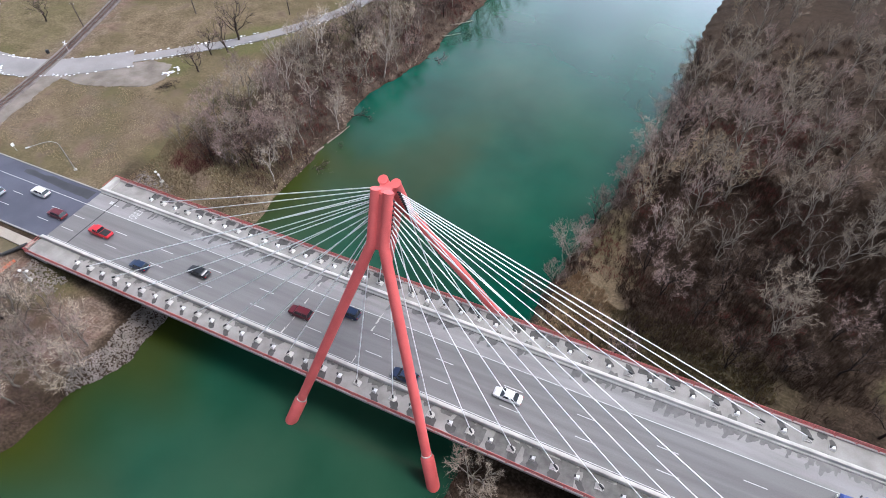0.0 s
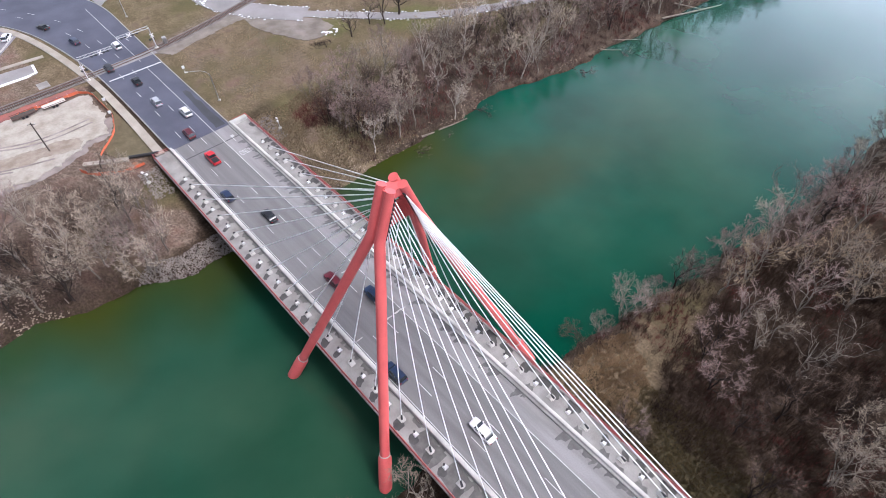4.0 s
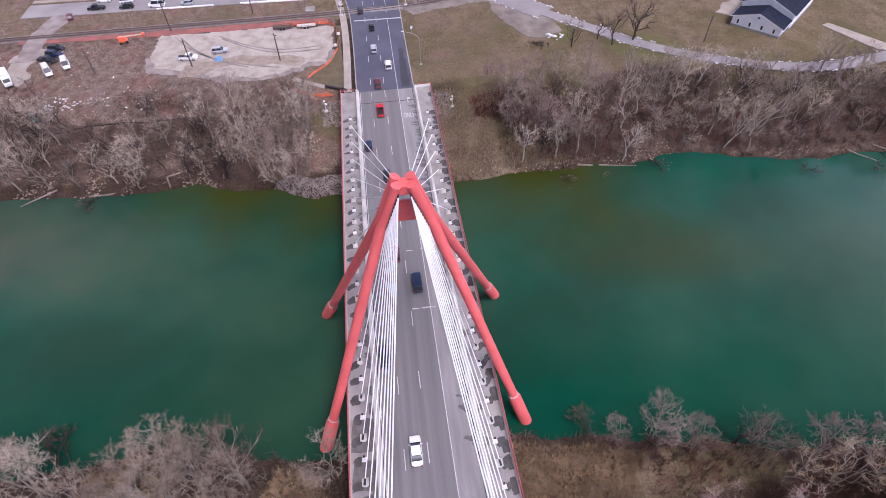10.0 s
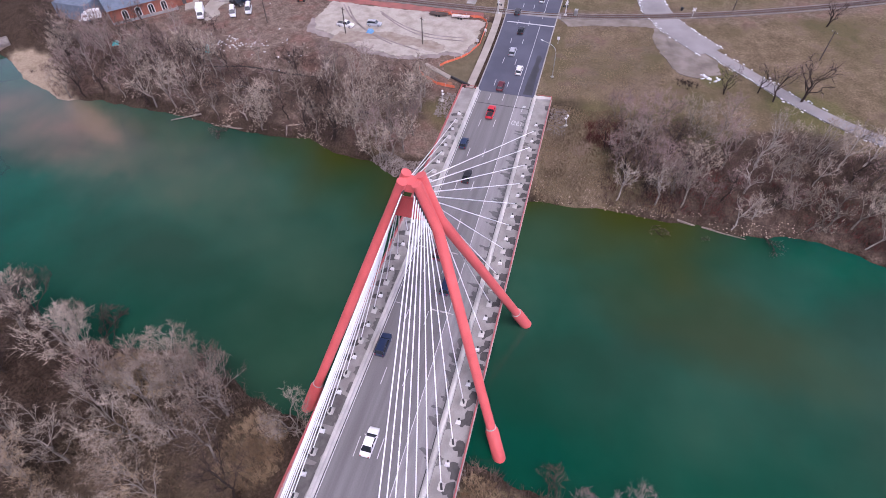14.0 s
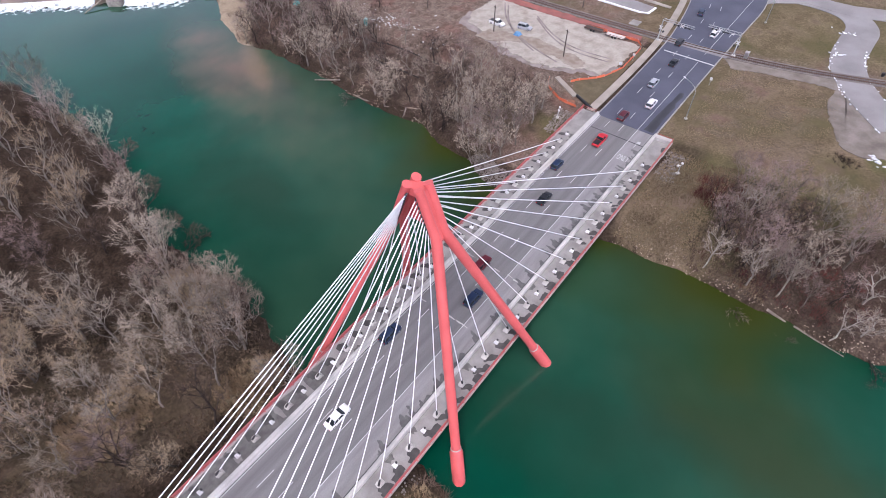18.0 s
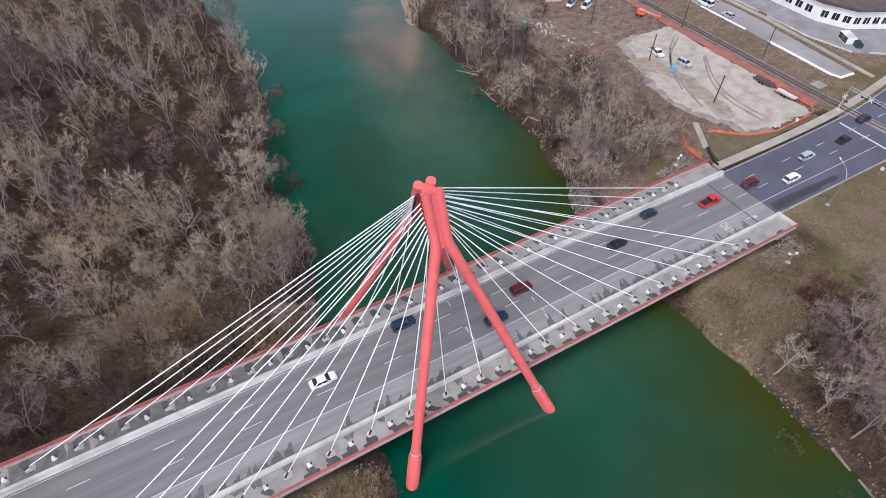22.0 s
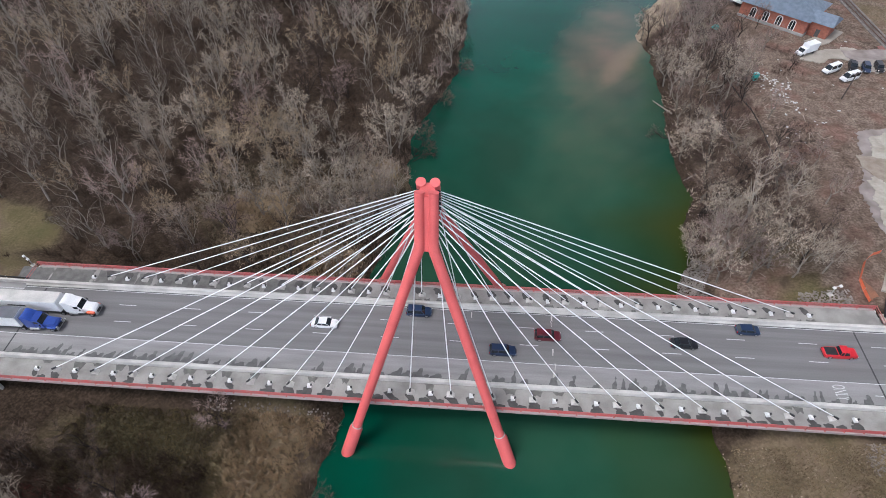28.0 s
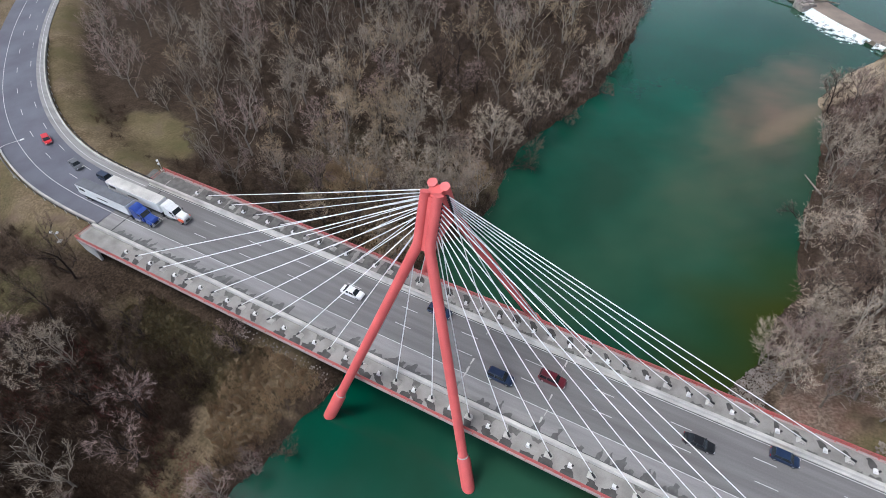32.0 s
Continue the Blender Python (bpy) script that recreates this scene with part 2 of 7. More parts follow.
# ---- mesh building ----
class Geo:
    """Collects corners and faces of one mesh."""

    def __init__(self):
        self.v, self.f = [], []

    def add(self, vs, fs):
        k = len(self.v)
        self.v += [tuple(p) for p in vs]
        self.f += [tuple(i + k for i in f) for f in fs]
        return self

    def box(self, c, s, m=None, k=None):
        """A box with chamfered edges."""
        a = [0.5 * x for x in s]
        k = min(s) * 0.12 if k is None else k
        vs = []
        for i in range(3):
            for sx in (-1, 1):
                for sy in (-1, 1):
                    for sz in (-1, 1):
                        sg = (sx, sy, sz)
                        vs.append([sg[j] * (a[j] - (0 if j == i else k)) for j in range(3)])
        bm = bmesh.new()
        for p in vs:
            bm.verts.new(p)
        bmesh.ops.convex_hull(bm, input=bm.verts)
        bmesh.ops.dissolve_limit(bm, angle_limit=0.01, verts=bm.verts, edges=bm.edges)
        bm.verts.index_update()
        m = m or Matrix()
        m = Matrix.Translation(c) @ m
        self.add([m @ v.co for v in bm.verts], [[v.index for v in f.verts] for f in bm.faces])
        bm.free()
        return self

    def tube(self, pts, radii, n=8, caps=True, ref=None):
        """A tube with n sides along points."""
        pts = [Vector(p) for p in pts]
        if not hasattr(radii, "__len__"):
            radii = [radii] * len(pts)
        vs, fs = [], []
        for i, p in enumerate(pts):
            d = (pts[min(i + 1, len(pts) - 1)] - pts[max(i - 1, 0)]).normalized()
            u = d.cross(Vector(ref) if ref else (Vector((0, 0, 1)) if abs(d.z) < 0.9 else Vector((1, 0, 0)))).normalized()
            w = d.cross(u)
            for j in range(n):
                a = 2 * math.pi * j / n
                vs.append(p + radii[i] * (math.cos(a) * u + math.sin(a) * w))
        for i in range(len(pts) - 1):
            for j in range(n):
                a, b = i * n + j, i * n + (j + 1) % n
                fs.append((a, b, b + n, a + n))
        if caps:
            fs.append(tuple(range(n))[::-1])
            fs.append(tuple(range((len(pts) - 1) * n, len(pts) * n)))
        return self.add(vs, fs)

    def prism(self, poly, z0, z1):
        """An upright prism over a plan outline."""
        n = len(poly)
        vs = [(x, y, z0) for x, y in poly] + [(x, y, z1) for x, y in poly]
        fs = [tuple(range(n))[::-1], tuple(range(n, 2 * n))] + [(i, (i + 1) % n, n + (i + 1) % n, n + i) for i in range(n)]
        return self.add(vs, fs)

    def side(self, poly, y0, y1):
        """A prism across y over an outline in x and z."""
        n = len(poly)
        vs = [(x, y0, z) for x, z in poly] + [(x, y1, z) for x, z in poly]
        fs = [tuple(range(n)), tuple(range(n, 2 * n))[::-1]] + [(i, n + i, n + (i + 1) % n, (i + 1) % n) for i in range(n)]
        return self.add(vs, fs)

    def along(self, outline, x0, x1):
        """A prism along x over an outline in y and z."""
        n = len(outline)
        vs = [(x0, y, z) for y, z in outline] + [(x1, y, z) for y, z in outline]
        fs = [tuple(range(n)), tuple(range(n, 2 * n))[::-1]] + [(i, n + i, n + (i + 1) % n, (i + 1) % n) for i in range(n)]
        return self.add(vs, fs)

    def mesh(self, name, material, smooth=False):
        me = bpy.data.meshes.new(name)
        me.from_pydata(self.v, [], self.f)
        bm = bmesh.new()
        bm.from_mesh(me)
        bmesh.ops.recalc_face_normals(bm, faces=bm.faces)
        bm.to_mesh(me)
        bm.free()
        me.materials.append(material)
        if smooth:
            me.shade_auto(35) if hasattr(me, "shade_auto") else me.shade_smooth()
        return me


def soft(me, keep=40):
    """Smooth shading with sharp edges kept above an angle."""
    me.shade_smooth()
    me.set_sharp_from_angle(angle=radians(keep))
    return me


def part(name, geo, material, parent, label="", at=None):
    me = geo if isinstance(geo, bpy.types.Mesh) else soft(geo.mesh(name, material))
    ob = new(name, me)
    ob.parent = parent
    if at is not None:
        ob.matrix_basis = at
    if label:
        ob["label"] = label
    return ob


def thing(name, label, category, at=None, group="", kind=""):
    ob = new(name)
    ob.empty_display_size = 0.5
    if at is not None:
        ob.matrix_basis = at
    return tagged(ob, label, category, group, kind)


def solo(name, geo, material, label, category, at=None, group="", kind=""):
    me = geo if isinstance(geo, bpy.types.Mesh) else soft(geo.mesh(name, material))
    ob = new(name, me)
    if at is not None:
        ob.matrix_basis = at
    return tagged(ob, label, category, group, kind)


def raw_mesh(name, verts, faces, material, mat_index=None):
    """A mesh straight from arrays: verts (n, 3), faces (m, 3 or 4)."""
    me = bpy.data.meshes.new(name)
    verts, faces = np.asarray(verts, dtype=np.float32), np.asarray(faces, dtype=np.int32)
    k = faces.shape[1]
    me.vertices.add(len(verts)); me.loops.add(faces.size); me.polygons.add(len(faces))
    me.vertices.foreach_set("co", verts.ravel())
    me.loops.foreach_set("vertex_index", faces.ravel())
    me.polygons.foreach_set("loop_start", np.arange(0, faces.size, k, dtype=np.int32))
    me.update(calc_edges=True)
    me.materials.append(material)
    return me


# ---- plan of the valley ----
WATER = -8.8
rng = np.random.default_rng(7)
WB = np.array([(-420, -130), (-300, -105), (-230, -92), (-200, -86), (-172, -77), (-160, -71.5), (-150, -65), (-140, -60.8), (-131, -57.8), (-124, -59.5), (-118, -60), (-90, -60), (-75, -57), (-60, -58), (-50, -59), (-40, -54.5), (-30, -54), (-20, -49.5), (13, -49.5), (33, -51), (48, -51.5), (60, -49.5), (70, -53), (80, -52), (100, -46), (117, -45.5), (148, -43), (177, -41), (198, -35), (230, -25), (300, 5), (420, 60)], float)
EB = np.array([(-420, -20), (-300, -5), (-200, 6), (-167, 3), (-135, 0), (-104, 2), (-87, 7), (-70, 12.5), (-58, 12), (-45, 10), (-28, 14.5), (-16, 16.5), (0, 17.5), (16, 16), (25, 18.5), (40, 20.5), (55, 24), (66, 25.5), (80, 28), (90, 30), (124, 33), (155, 34), (200, 40), (300, 75), (420, 130)], float)
RAIL = np.array([(-122, -420), (-126, -200), (-128.5, -110), (-129.6, -30), (-131.6, 8), (-136, 30), (-146, 60), (-163, 100), (-205, 180)], float)
EROAD = np.array([(92, -0.6), (104, -1.6), (116, -4.6), (128, -9.2), (140, -15.3), (152, -23), (165, -33), (180, -46), (197, -64), (220, -90), (280, -165)], float)


def wobble(x, y, s, seed=0.0):
    """A cheap smooth field of about -1 to 1, with features of s metres."""
    a, b = x / s + seed * 1.7, y / s - seed * 2.3
    return (np.sin(a * 2.1 + 1.3 * np.sin(b * 1.7 + seed)) + np.sin(b * 2.6 + 1.1 * np.sin(a * 1.9 - seed)) + np.sin((a + b) * 3.7 + 2 * np.sin((a - b) * 1.3))) / 3


def to_line(x, y, line):
    d = np.full(np.shape(x), 1e9)
    for (ax, ay), (bx, by) in zip(line[:-1], line[1:]):
        ux, uy = bx - ax, by - ay
        t = np.clip(((x - ax) * ux + (y - ay) * uy) / (ux * ux + uy * uy), 0, 1)
        d = np.minimum(d, np.hypot(x - ax - t * ux, y - ay - t * uy))
    return d


def inland(x, y):
    """Metres inland from the water's edge, on the west and on the east bank."""
    w = np.interp(y, WB[:, 0], WB[:, 1]) + 0.9 * wobble(x * 0, y, 9, 1) + 0.4 * wobble(x * 0, y, 3, 2)
    e = np.interp(y, EB[:, 0], EB[:, 1]) + 1.0 * wobble(x * 0, y, 8, 3) + 0.7 * wobble(x * 0, y, 3, 4)
    return w - x, x - e


def blob(x, y, cx, cy, rx, ry, turn=0.0, soft_edge=0.25):
    """A soft irregular patch of the plan, 1 inside and 0 outside."""
    c, s = math.cos(radians(turn)), math.sin(radians(turn))
    u, v = ((x - cx) * c + (y - cy) * s) / rx, (-(x - cx) * s + (y - cy) * c) / ry
    d = np.hypot(u, v) + 0.16 * wobble(x, y, 9, cx % 7) + 0.1 * wobble(x, y, 3, cy % 5)
    return np.clip((1 - d) / soft_edge + 0.5, 0, 1)


def ground_z(x, y):
    x, y = np.asarray(x, float), np.asarray(y, float)
    dw, de = inland(x, y)
    bumps = 0.28 * wobble(x, y, 11, 5) + 0.12 * wobble(x, y, 4, 6)
    zw = np.interp(dw, [-40, -7, -0.6, 0.4, 3, 9, 18, 28, 34, 60], [-13, -11.5, -9.3, -8.6, -7.3, -5.6, -3.2, -1.0, -0.35, -0.2])
    ze = np.interp(de, [-40, -7, -0.6, 0.4, 2.5, 7, 20, 60, 200], [-13, -11.5, -9.3, -8.5, -7.2, -6.3, -5.6, -4.8, -4.2])
    fw, fe = np.clip((dw - 2) / 6, 0, 1) * np.clip((46 - dw) / 20, 0.1, 1), np.clip((de - 2) / 6, 0, 1)
    zw, ze = zw + bumps * fw, ze + bumps * fe
    # the sand bar below the weir lies low
    b = np.maximum(blob(x, y, -69, -148, 9, 21, -29, 0.8), blob(x, y, -59.5, -132, 7, 8, -25, 0.6))
    zw = zw * (1 - b) + np.minimum(zw, WATER + 0.35) * b
    # the eastern road stands on a bank, and the eastern abutment closes it
    r = to_line(x, y, EROAD)
    ze = np.maximum(ze, -0.2 - np.maximum(0, r - 11.5) / 2.0)
    # the flood terrace ditches on the south-west bank
    for yy, off, deep in ((1, 23.5, 0.9), (2, 13.0, 0.8)):
        zw = zw - deep * np.exp(-((dw - off - 1.5 * wobble(x * 0, y, 25, yy)) / 0.7) ** 2) * np.clip((-20 - y) / 8, 0, 1) * np.clip((y + 95) / 10, 0, 1)
    return np.where(dw > de, zw, ze)


def gz(x, y):
    return float(ground_z(np.array([x]), np.array([y]))[0])


# ---- ground: one sheet out to the horizon ----
def axis(lo, hi, step, far):
    a = list(np.arange(lo, hi + step / 2, step))
    s = step
    while a[-1] < far:
        s *= 1.35
        a.append(a[-1] + s)
    s = step
    while a[0] > -far:
        s *= 1.35
        a.insert(0, a[0] - s)
    return np.array(a)


gx, gy = axis(-215, 205, 1.7, 3000), axis(-225, 225, 1.7, 3000)
GX, GY = np.meshgrid(gx, gy)
GZ = ground_z(GX, GY)
nx, ny = len(gx), len(gy)
ii, jj = np.meshgrid(np.arange(nx - 1), np.arange(ny - 1))
q = (jj * nx + ii).ravel()
ground_mesh = raw_mesh("ground", np.stack([GX, GY, GZ], -1).reshape(-1, 3), np.stack([q, q + 1, q + 1 + nx, q + nx], -1), None)
ground_mesh.shade_smooth()
DW, DE = inland(GX, GY)
west = DW > DE
grass = np.zeros_like(GX)
green = np.zeros_like(GX)
dirt = np.zeros_like(GX)
sand = np.zeros_like(GX)
upland = west & (DW > 26)
grass = np.maximum(grass, np.where(west, np.clip((DW - 27 + 5 * wobble(GX, GY, 12, 8)) / 5, 0, 1), 0) * (GY > -2))
grass = np.maximum(grass, np.where(GX < -126, 1.0, 0))
green = np.maximum(green, np.where((GX < -138) & (GY > 8) & (GY < 33), 0.35, 0))
grass = np.maximum(grass, blob(GX, GY, -92, -17, 9, 7))
grass = np.maximum(grass, 0.8 * blob(GX, GY, -66, -24, 12, 12))
grass = np.maximum(grass, 0.95 * blob(GX, GY, -62, 24, 15, 16))
dirt = np.maximum(dirt, 0.2 * blob(GX, GY, -62, 24, 14, 14))
green = np.maximum(green, 0.55 * blob(GX, GY, -75, 27, 10, 5, 20))
for c in ((27, 20, 9, 13), (26, 46, 6, 12), (15.5, -49, 6, 8), (30, 36, 6, 9), (24, -22, 8, 5), (46, -34, 8, 6)):
    grass = np.maximum(grass, 0.9 * blob(GX, GY, *c))
grass = np.maximum(grass, 0.5 * blob(GX, GY, 38, -36, 24, 17, -20))
grass = np.maximum(grass, np.where(~west, np.clip(1.6 - (to_line(GX, GY, EROAD) - 12) / 5, 0, 1), 0))
grass = np.maximum(grass, blob(GX, GY, 100, -25, 14, 9, -20))
green = np.maximum(green, 0.9 * blob(GX, GY, -106, 56, 7, 6))
green = np.maximum(green, 0.8 * blob(GX, GY, -92, 80, 9, 14, -35))
green = np.maximum(green, 0.5 * blob(GX, GY, -75, 125, 16, 40, 10))
green = np.maximum(green, 0.6 * blob(GX, GY, -79, 45, 6, 16, -10))
green = np.maximum(green, 0.35 * blob(GX, GY, 50, 21, 20, 7))
green = np.maximum(green, 0.5 * blob(GX, GY, -170, 55, 25, 30))
green = np.maximum(green, 0.55 * blob(GX, GY, 86, 27, 8, 7))
green = np.maximum(green, 0.6 * blob(GX, GY, -73, -15.5, 6, 4))
green = np.maximum(green, 0.5 * blob(GX, GY, 50, 22, 12, 7))
green = np.maximum(green, 0.4 * blob(GX, GY, 99, -27, 12, 8, -20, 1.2))
dirt = np.maximum(dirt, blob(GX, GY, -100, -92, 26, 40))
dirt = np.maximum(dirt, np.where(upland & (GY < -14) & (GX > -127), 0.85, 0))
dirt = np.maximum(dirt, blob(GX, GY, -61, -20, 6, 8))
dirt = np.maximum(dirt, np.where(west & (GY > 24) & (DW > 2) & (DW < 30), 0.4 + 0.25 * wobble(GX, GY, 10, 9), 0) * np.clip((GY - 34) / 20, 0.2, 1))
dirt = np.maximum(dirt, np.where(west & (GY < -22) & (GY > -150) & (DW > 3), np.where(DW > 20, 0.75, 0.52) + 0.3 * wobble(GX, GY, 8, 9), 0))
dirt = np.maximum(dirt, 0.8 * np.clip(1.7 - to_line(GX, GY, RAIL) / (6 + 2 * wobble(GX, GY, 9, 2)), 0, 1) * (GY > 9))
dirt = np.maximum(dirt, 0.8 * np.clip(1 - np.abs(np.where(west, DW, 9) - 1.5) / 2.0, 0, 1) * (GY > -10) * np.where(GY < 62, 0.5, 1.0))
dirt = np.maximum(dirt, np.where((GX > -128) & (GX < -84) & (GY > 12), np.clip(0.42 + 0.55 * wobble(GX, GY, 7, 3), 0, 0.75), 0) * np.clip((46 - GY) / 8, 0, 1))
green = np.maximum(green, 0.35 * blob(GX, GY, -113, 35, 7, 4, 10))
sand = np.maximum(sand, np.maximum(blob(GX, GY, -69, -148, 6.5, 19, -29), blob(GX, GY, -60, -133, 5, 9, -25)))
sand = np.maximum(sand, 0.3 * np.clip(1.2 - np.abs(DW - 2.5) / 3.5, 0, 1) * west * np.clip((GY - 10) / 4, 0, 1) * np.clip((66 - GY) / 20, 0, 1))
cover = ground_mesh.color_attributes.new("cover", "FLOAT_COLOR", "POINT")
cover.data.foreach_set("color", np.stack([grass, green, dirt, sand], -1).astype(np.float32).ravel())


def ground_material():
    m = bpy.data.materials.new("winter_ground")
    m.use_nodes = True
    n, l = m.node_tree.nodes, m.node_tree.links
    b = n["Principled BSDF"]
    b.inputs["Roughness"].default_value, b.inputs["Specular IOR Level"].default_value = 0.95, 0.08
    tc = n.new("ShaderNodeTexCoord")

    def noise_node(scale, detail=5):
        t = n.new("ShaderNodeTexNoise")
        t.inputs["Scale"].default_value, t.inputs["Detail"].default_value = scale, detail
        l.new(tc.outputs["Object"], t.inputs["Vector"])
        return t

    broad, patch, mid, fine = noise_node(0.045), noise_node(0.14), noise_node(0.4), noise_node(2.2, 6)

    def tone(c1, c2, by, lo=0.35, hi=0.65):
        r = n.new("ShaderNodeValToRGB")
        r.color_ramp.elements[0].position, r.color_ramp.elements[1].position = lo, hi
        r.color_ramp.elements[0].color, r.color_ramp.elements[1].color = (*c1, 1), (*c2, 1)
        l.new(by.outputs["Fac"], r.inputs["Fac"])
        return r.outputs["Color"]

    def mix(a, c, fac):
        x = n.new("ShaderNodeMix")
        x.data_type = "RGBA"
        l.new(fac, x.inputs["Factor"]); l.new(a, x.inputs["A"]); l.new(c, x.inputs["B"])
        return x.outputs["Result"]

    def edge(value, by):
        """A patch's weight, broken up by noise."""
        x = n.new("ShaderNodeMath"); x.operation = "MULTIPLY_ADD"
        x.inputs[1].default_value, x.inputs[2].default_value = 1.1, -0.55
        l.new(by.outputs["Fac"], x.inputs[0])
        y = n.new("ShaderNodeMath"); y.operation = "ADD"; y.use_clamp = True
        l.new(x.outputs[0], y.inputs[0]); l.new(value, y.inputs[1])
        z = n.new("ShaderNodeMath"); z.operation = "MULTIPLY"; z.use_clamp = True
        l.new(y.outputs[0], z.inputs[0]); l.new(value, z.inputs[1])
        return z.outputs[0]

    at = n.new("ShaderNodeAttribute")
    at.attribute_name = "cover"
    ch = n.new("ShaderNodeSeparateColor")
    l.new(at.outputs["Color"], ch.inputs["Color"])
    # leaf litter, its browns lowered to hold the shade between the trees
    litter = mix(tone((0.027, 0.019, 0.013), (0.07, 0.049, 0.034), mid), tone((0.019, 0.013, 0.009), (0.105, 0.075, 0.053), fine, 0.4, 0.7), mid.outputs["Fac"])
    dry = mix(tone((0.1, 0.077, 0.042), (0.205, 0.156, 0.098), patch, 0.42, 0.6), tone((0.07, 0.052, 0.031), (0.225, 0.172, 0.112), fine), mid.outputs["Fac"])
    dry = mix(dry, tone((0.109, 0.094, 0.043), (0.078, 0.069, 0.033), mid), tone((0.0, 0.0, 0.0), (0.85, 0.85, 0.85), broad, 0.46, 0.62))
    dry = mix(dry, tone((0.101, 0.07, 0.053), (0.148, 0.109, 0.082), mid), tone((0.0, 0.0, 0.0), (0.7, 0.7, 0.7), patch, 0.56, 0.7))
    lush = mix(tone((0.078, 0.09, 0.027), (0.125, 0.117, 0.047), mid), tone((0.062, 0.074, 0.023), (0.156, 0.133, 0.062), fine), broad.outputs["Fac"])
    bare = mix(tone((0.11, 0.078, 0.06), (0.2, 0.152, 0.118), mid), tone((0.065, 0.044, 0.034), (0.265, 0.208, 0.165), fine, 0.38, 0.64), mid.outputs["Fac"])
    bare = mix(bare, tone((0.15, 0.068, 0.052), (0.2, 0.1, 0.08), mid), tone((0, 0, 0), (0.45, 0.45, 0.45), patch, 0.5, 0.64))
    beach = mix(tone((0.27, 0.21, 0.145), (0.34, 0.275, 0.2), mid), tone((0.22, 0.17, 0.115), (0.36, 0.29, 0.21), fine), mid.outputs["Fac"])
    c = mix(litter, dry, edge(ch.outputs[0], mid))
    c = mix(c, bare, edge(ch.outputs[2], mid))
    c = mix(c, lush, edge(ch.outputs[1], mid))
    c = mix(c, beach, edge(at.outputs["Alpha"], mid))
    l.new(c, b.inputs["Base Color"])
    bp = n.new("ShaderNodeBump")
    bp.inputs["Strength"].default_value, bp.inputs["Distance"].default_value = 0.5, 0.12
    l.new(fine.outputs["Fac"], bp.inputs["Height"])
    l.new(bp.outputs[0], b.inputs["Normal"])
    return m


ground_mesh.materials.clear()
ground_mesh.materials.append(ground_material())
ground = tagged(new("ground", ground_mesh), "brown winter ground with shade-darkened leaf litter and dry grass", "ground", kind="structure")


# ---- river ----
def water_material():
    m = bpy.data.materials.new("green_river_water")
    m.use_nodes = True
    n, l = m.node_tree.nodes, m.node_tree.links
    b = n["Principled BSDF"]
    b.inputs["Roughness"].default_value, b.inputs["IOR"].default_value = 0.09, 1.333
    b.inputs["Specular IOR Level"].default_value = 0.8
    tc = n.new("ShaderNodeTexCoord")
    t = n.new("ShaderNodeTexNoise")
    t.inputs["Scale"].default_value, t.inputs["Detail"].default_value = 0.035, 4
    l.new(tc.outputs["Object"], t.inputs["Vector"])
    r = n.new("ShaderNodeValToRGB")
    r.color_ramp.elements[0].position, r.color_ramp.elements[1].position = 0.35, 0.68
    r.color_ramp.elements[0].color, r.color_ramp.elements[1].color = (0.0002, 0.043, 0.0245, 1), (0.0005, 0.069, 0.0415, 1)
    l.new(t.outputs["Fac"], r.inputs["Fac"])
    at = n.new("ShaderNodeAttribute")
    at.attribute_name = "silt"
    ch = n.new("ShaderNodeSeparateColor")
    l.new(at.outputs["Color"], ch.inputs["Color"])

    def mix(a, colour, fac):
        x = n.new("ShaderNodeMix")
        x.data_type = "RGBA"
        l.new(fac, x.inputs["Factor"]); l.new(a, x.inputs["A"])
        x.inputs["B"].default_value = (*colour, 1)
        return x.outputs["Result"]

    drift = n.new("ShaderNodeTexNoise")
    drift.inputs["Scale"].default_value, drift.inputs["Detail"].default_value = 0.018, 5
    l.new(tc.outputs["Object"], drift.inputs["Vector"])
    cloudy = n.new("ShaderNodeMapRange")
    cloudy.inputs["From Min"].default_value, cloudy.inputs["From Max"].default_value, cloudy.inputs["To Max"].default_value = 0.44, 0.7, 0.5
    l.new(drift.outputs["Fac"], cloudy.inputs["Value"])
    c = mix(r.outputs["Color"], (0.052, 0.078, 0.042), cloudy.outputs[0])
    c = mix(c, (0.031, 0.04, 0.006), ch.outputs[1])
    c = mix(c, (0.15, 0.1, 0.072), ch.outputs[0])
    c = mix(c, (0.22, 0.155, 0.1), ch.outputs[2])
    l.new(c, b.inputs["Base Color"])
    w = n.new("ShaderNodeTexNoise")
    w.inputs["Scale"].default_value, w.inputs["Detail"].default_value = 0.7, 3
    l.new(tc.outputs["Object"], w.inputs["Vector"])
    bp = n.new("ShaderNodeBump")
    bp.inputs["Strength"].default_value, bp.inputs["Distance"].default_value = 0.1, 0.05
    l.new(w.outputs["Fac"], bp.inputs["Height"])
    l.new(bp.outputs[0], b.inputs["Normal"])
    return m


WATER_MAT = water_material()
wx, wy = np.arange(-140, 140.1, 2.5), axis(-190, 250, 2.5, 420)
WX, WY = np.meshgrid(wx, wy[(wy > -420) & (wy < 420)])
ny, nx = WX.shape
ii, jj = np.meshgrid(np.arange(nx - 1), np.arange(ny - 1))
q = (jj * nx + ii).ravel()
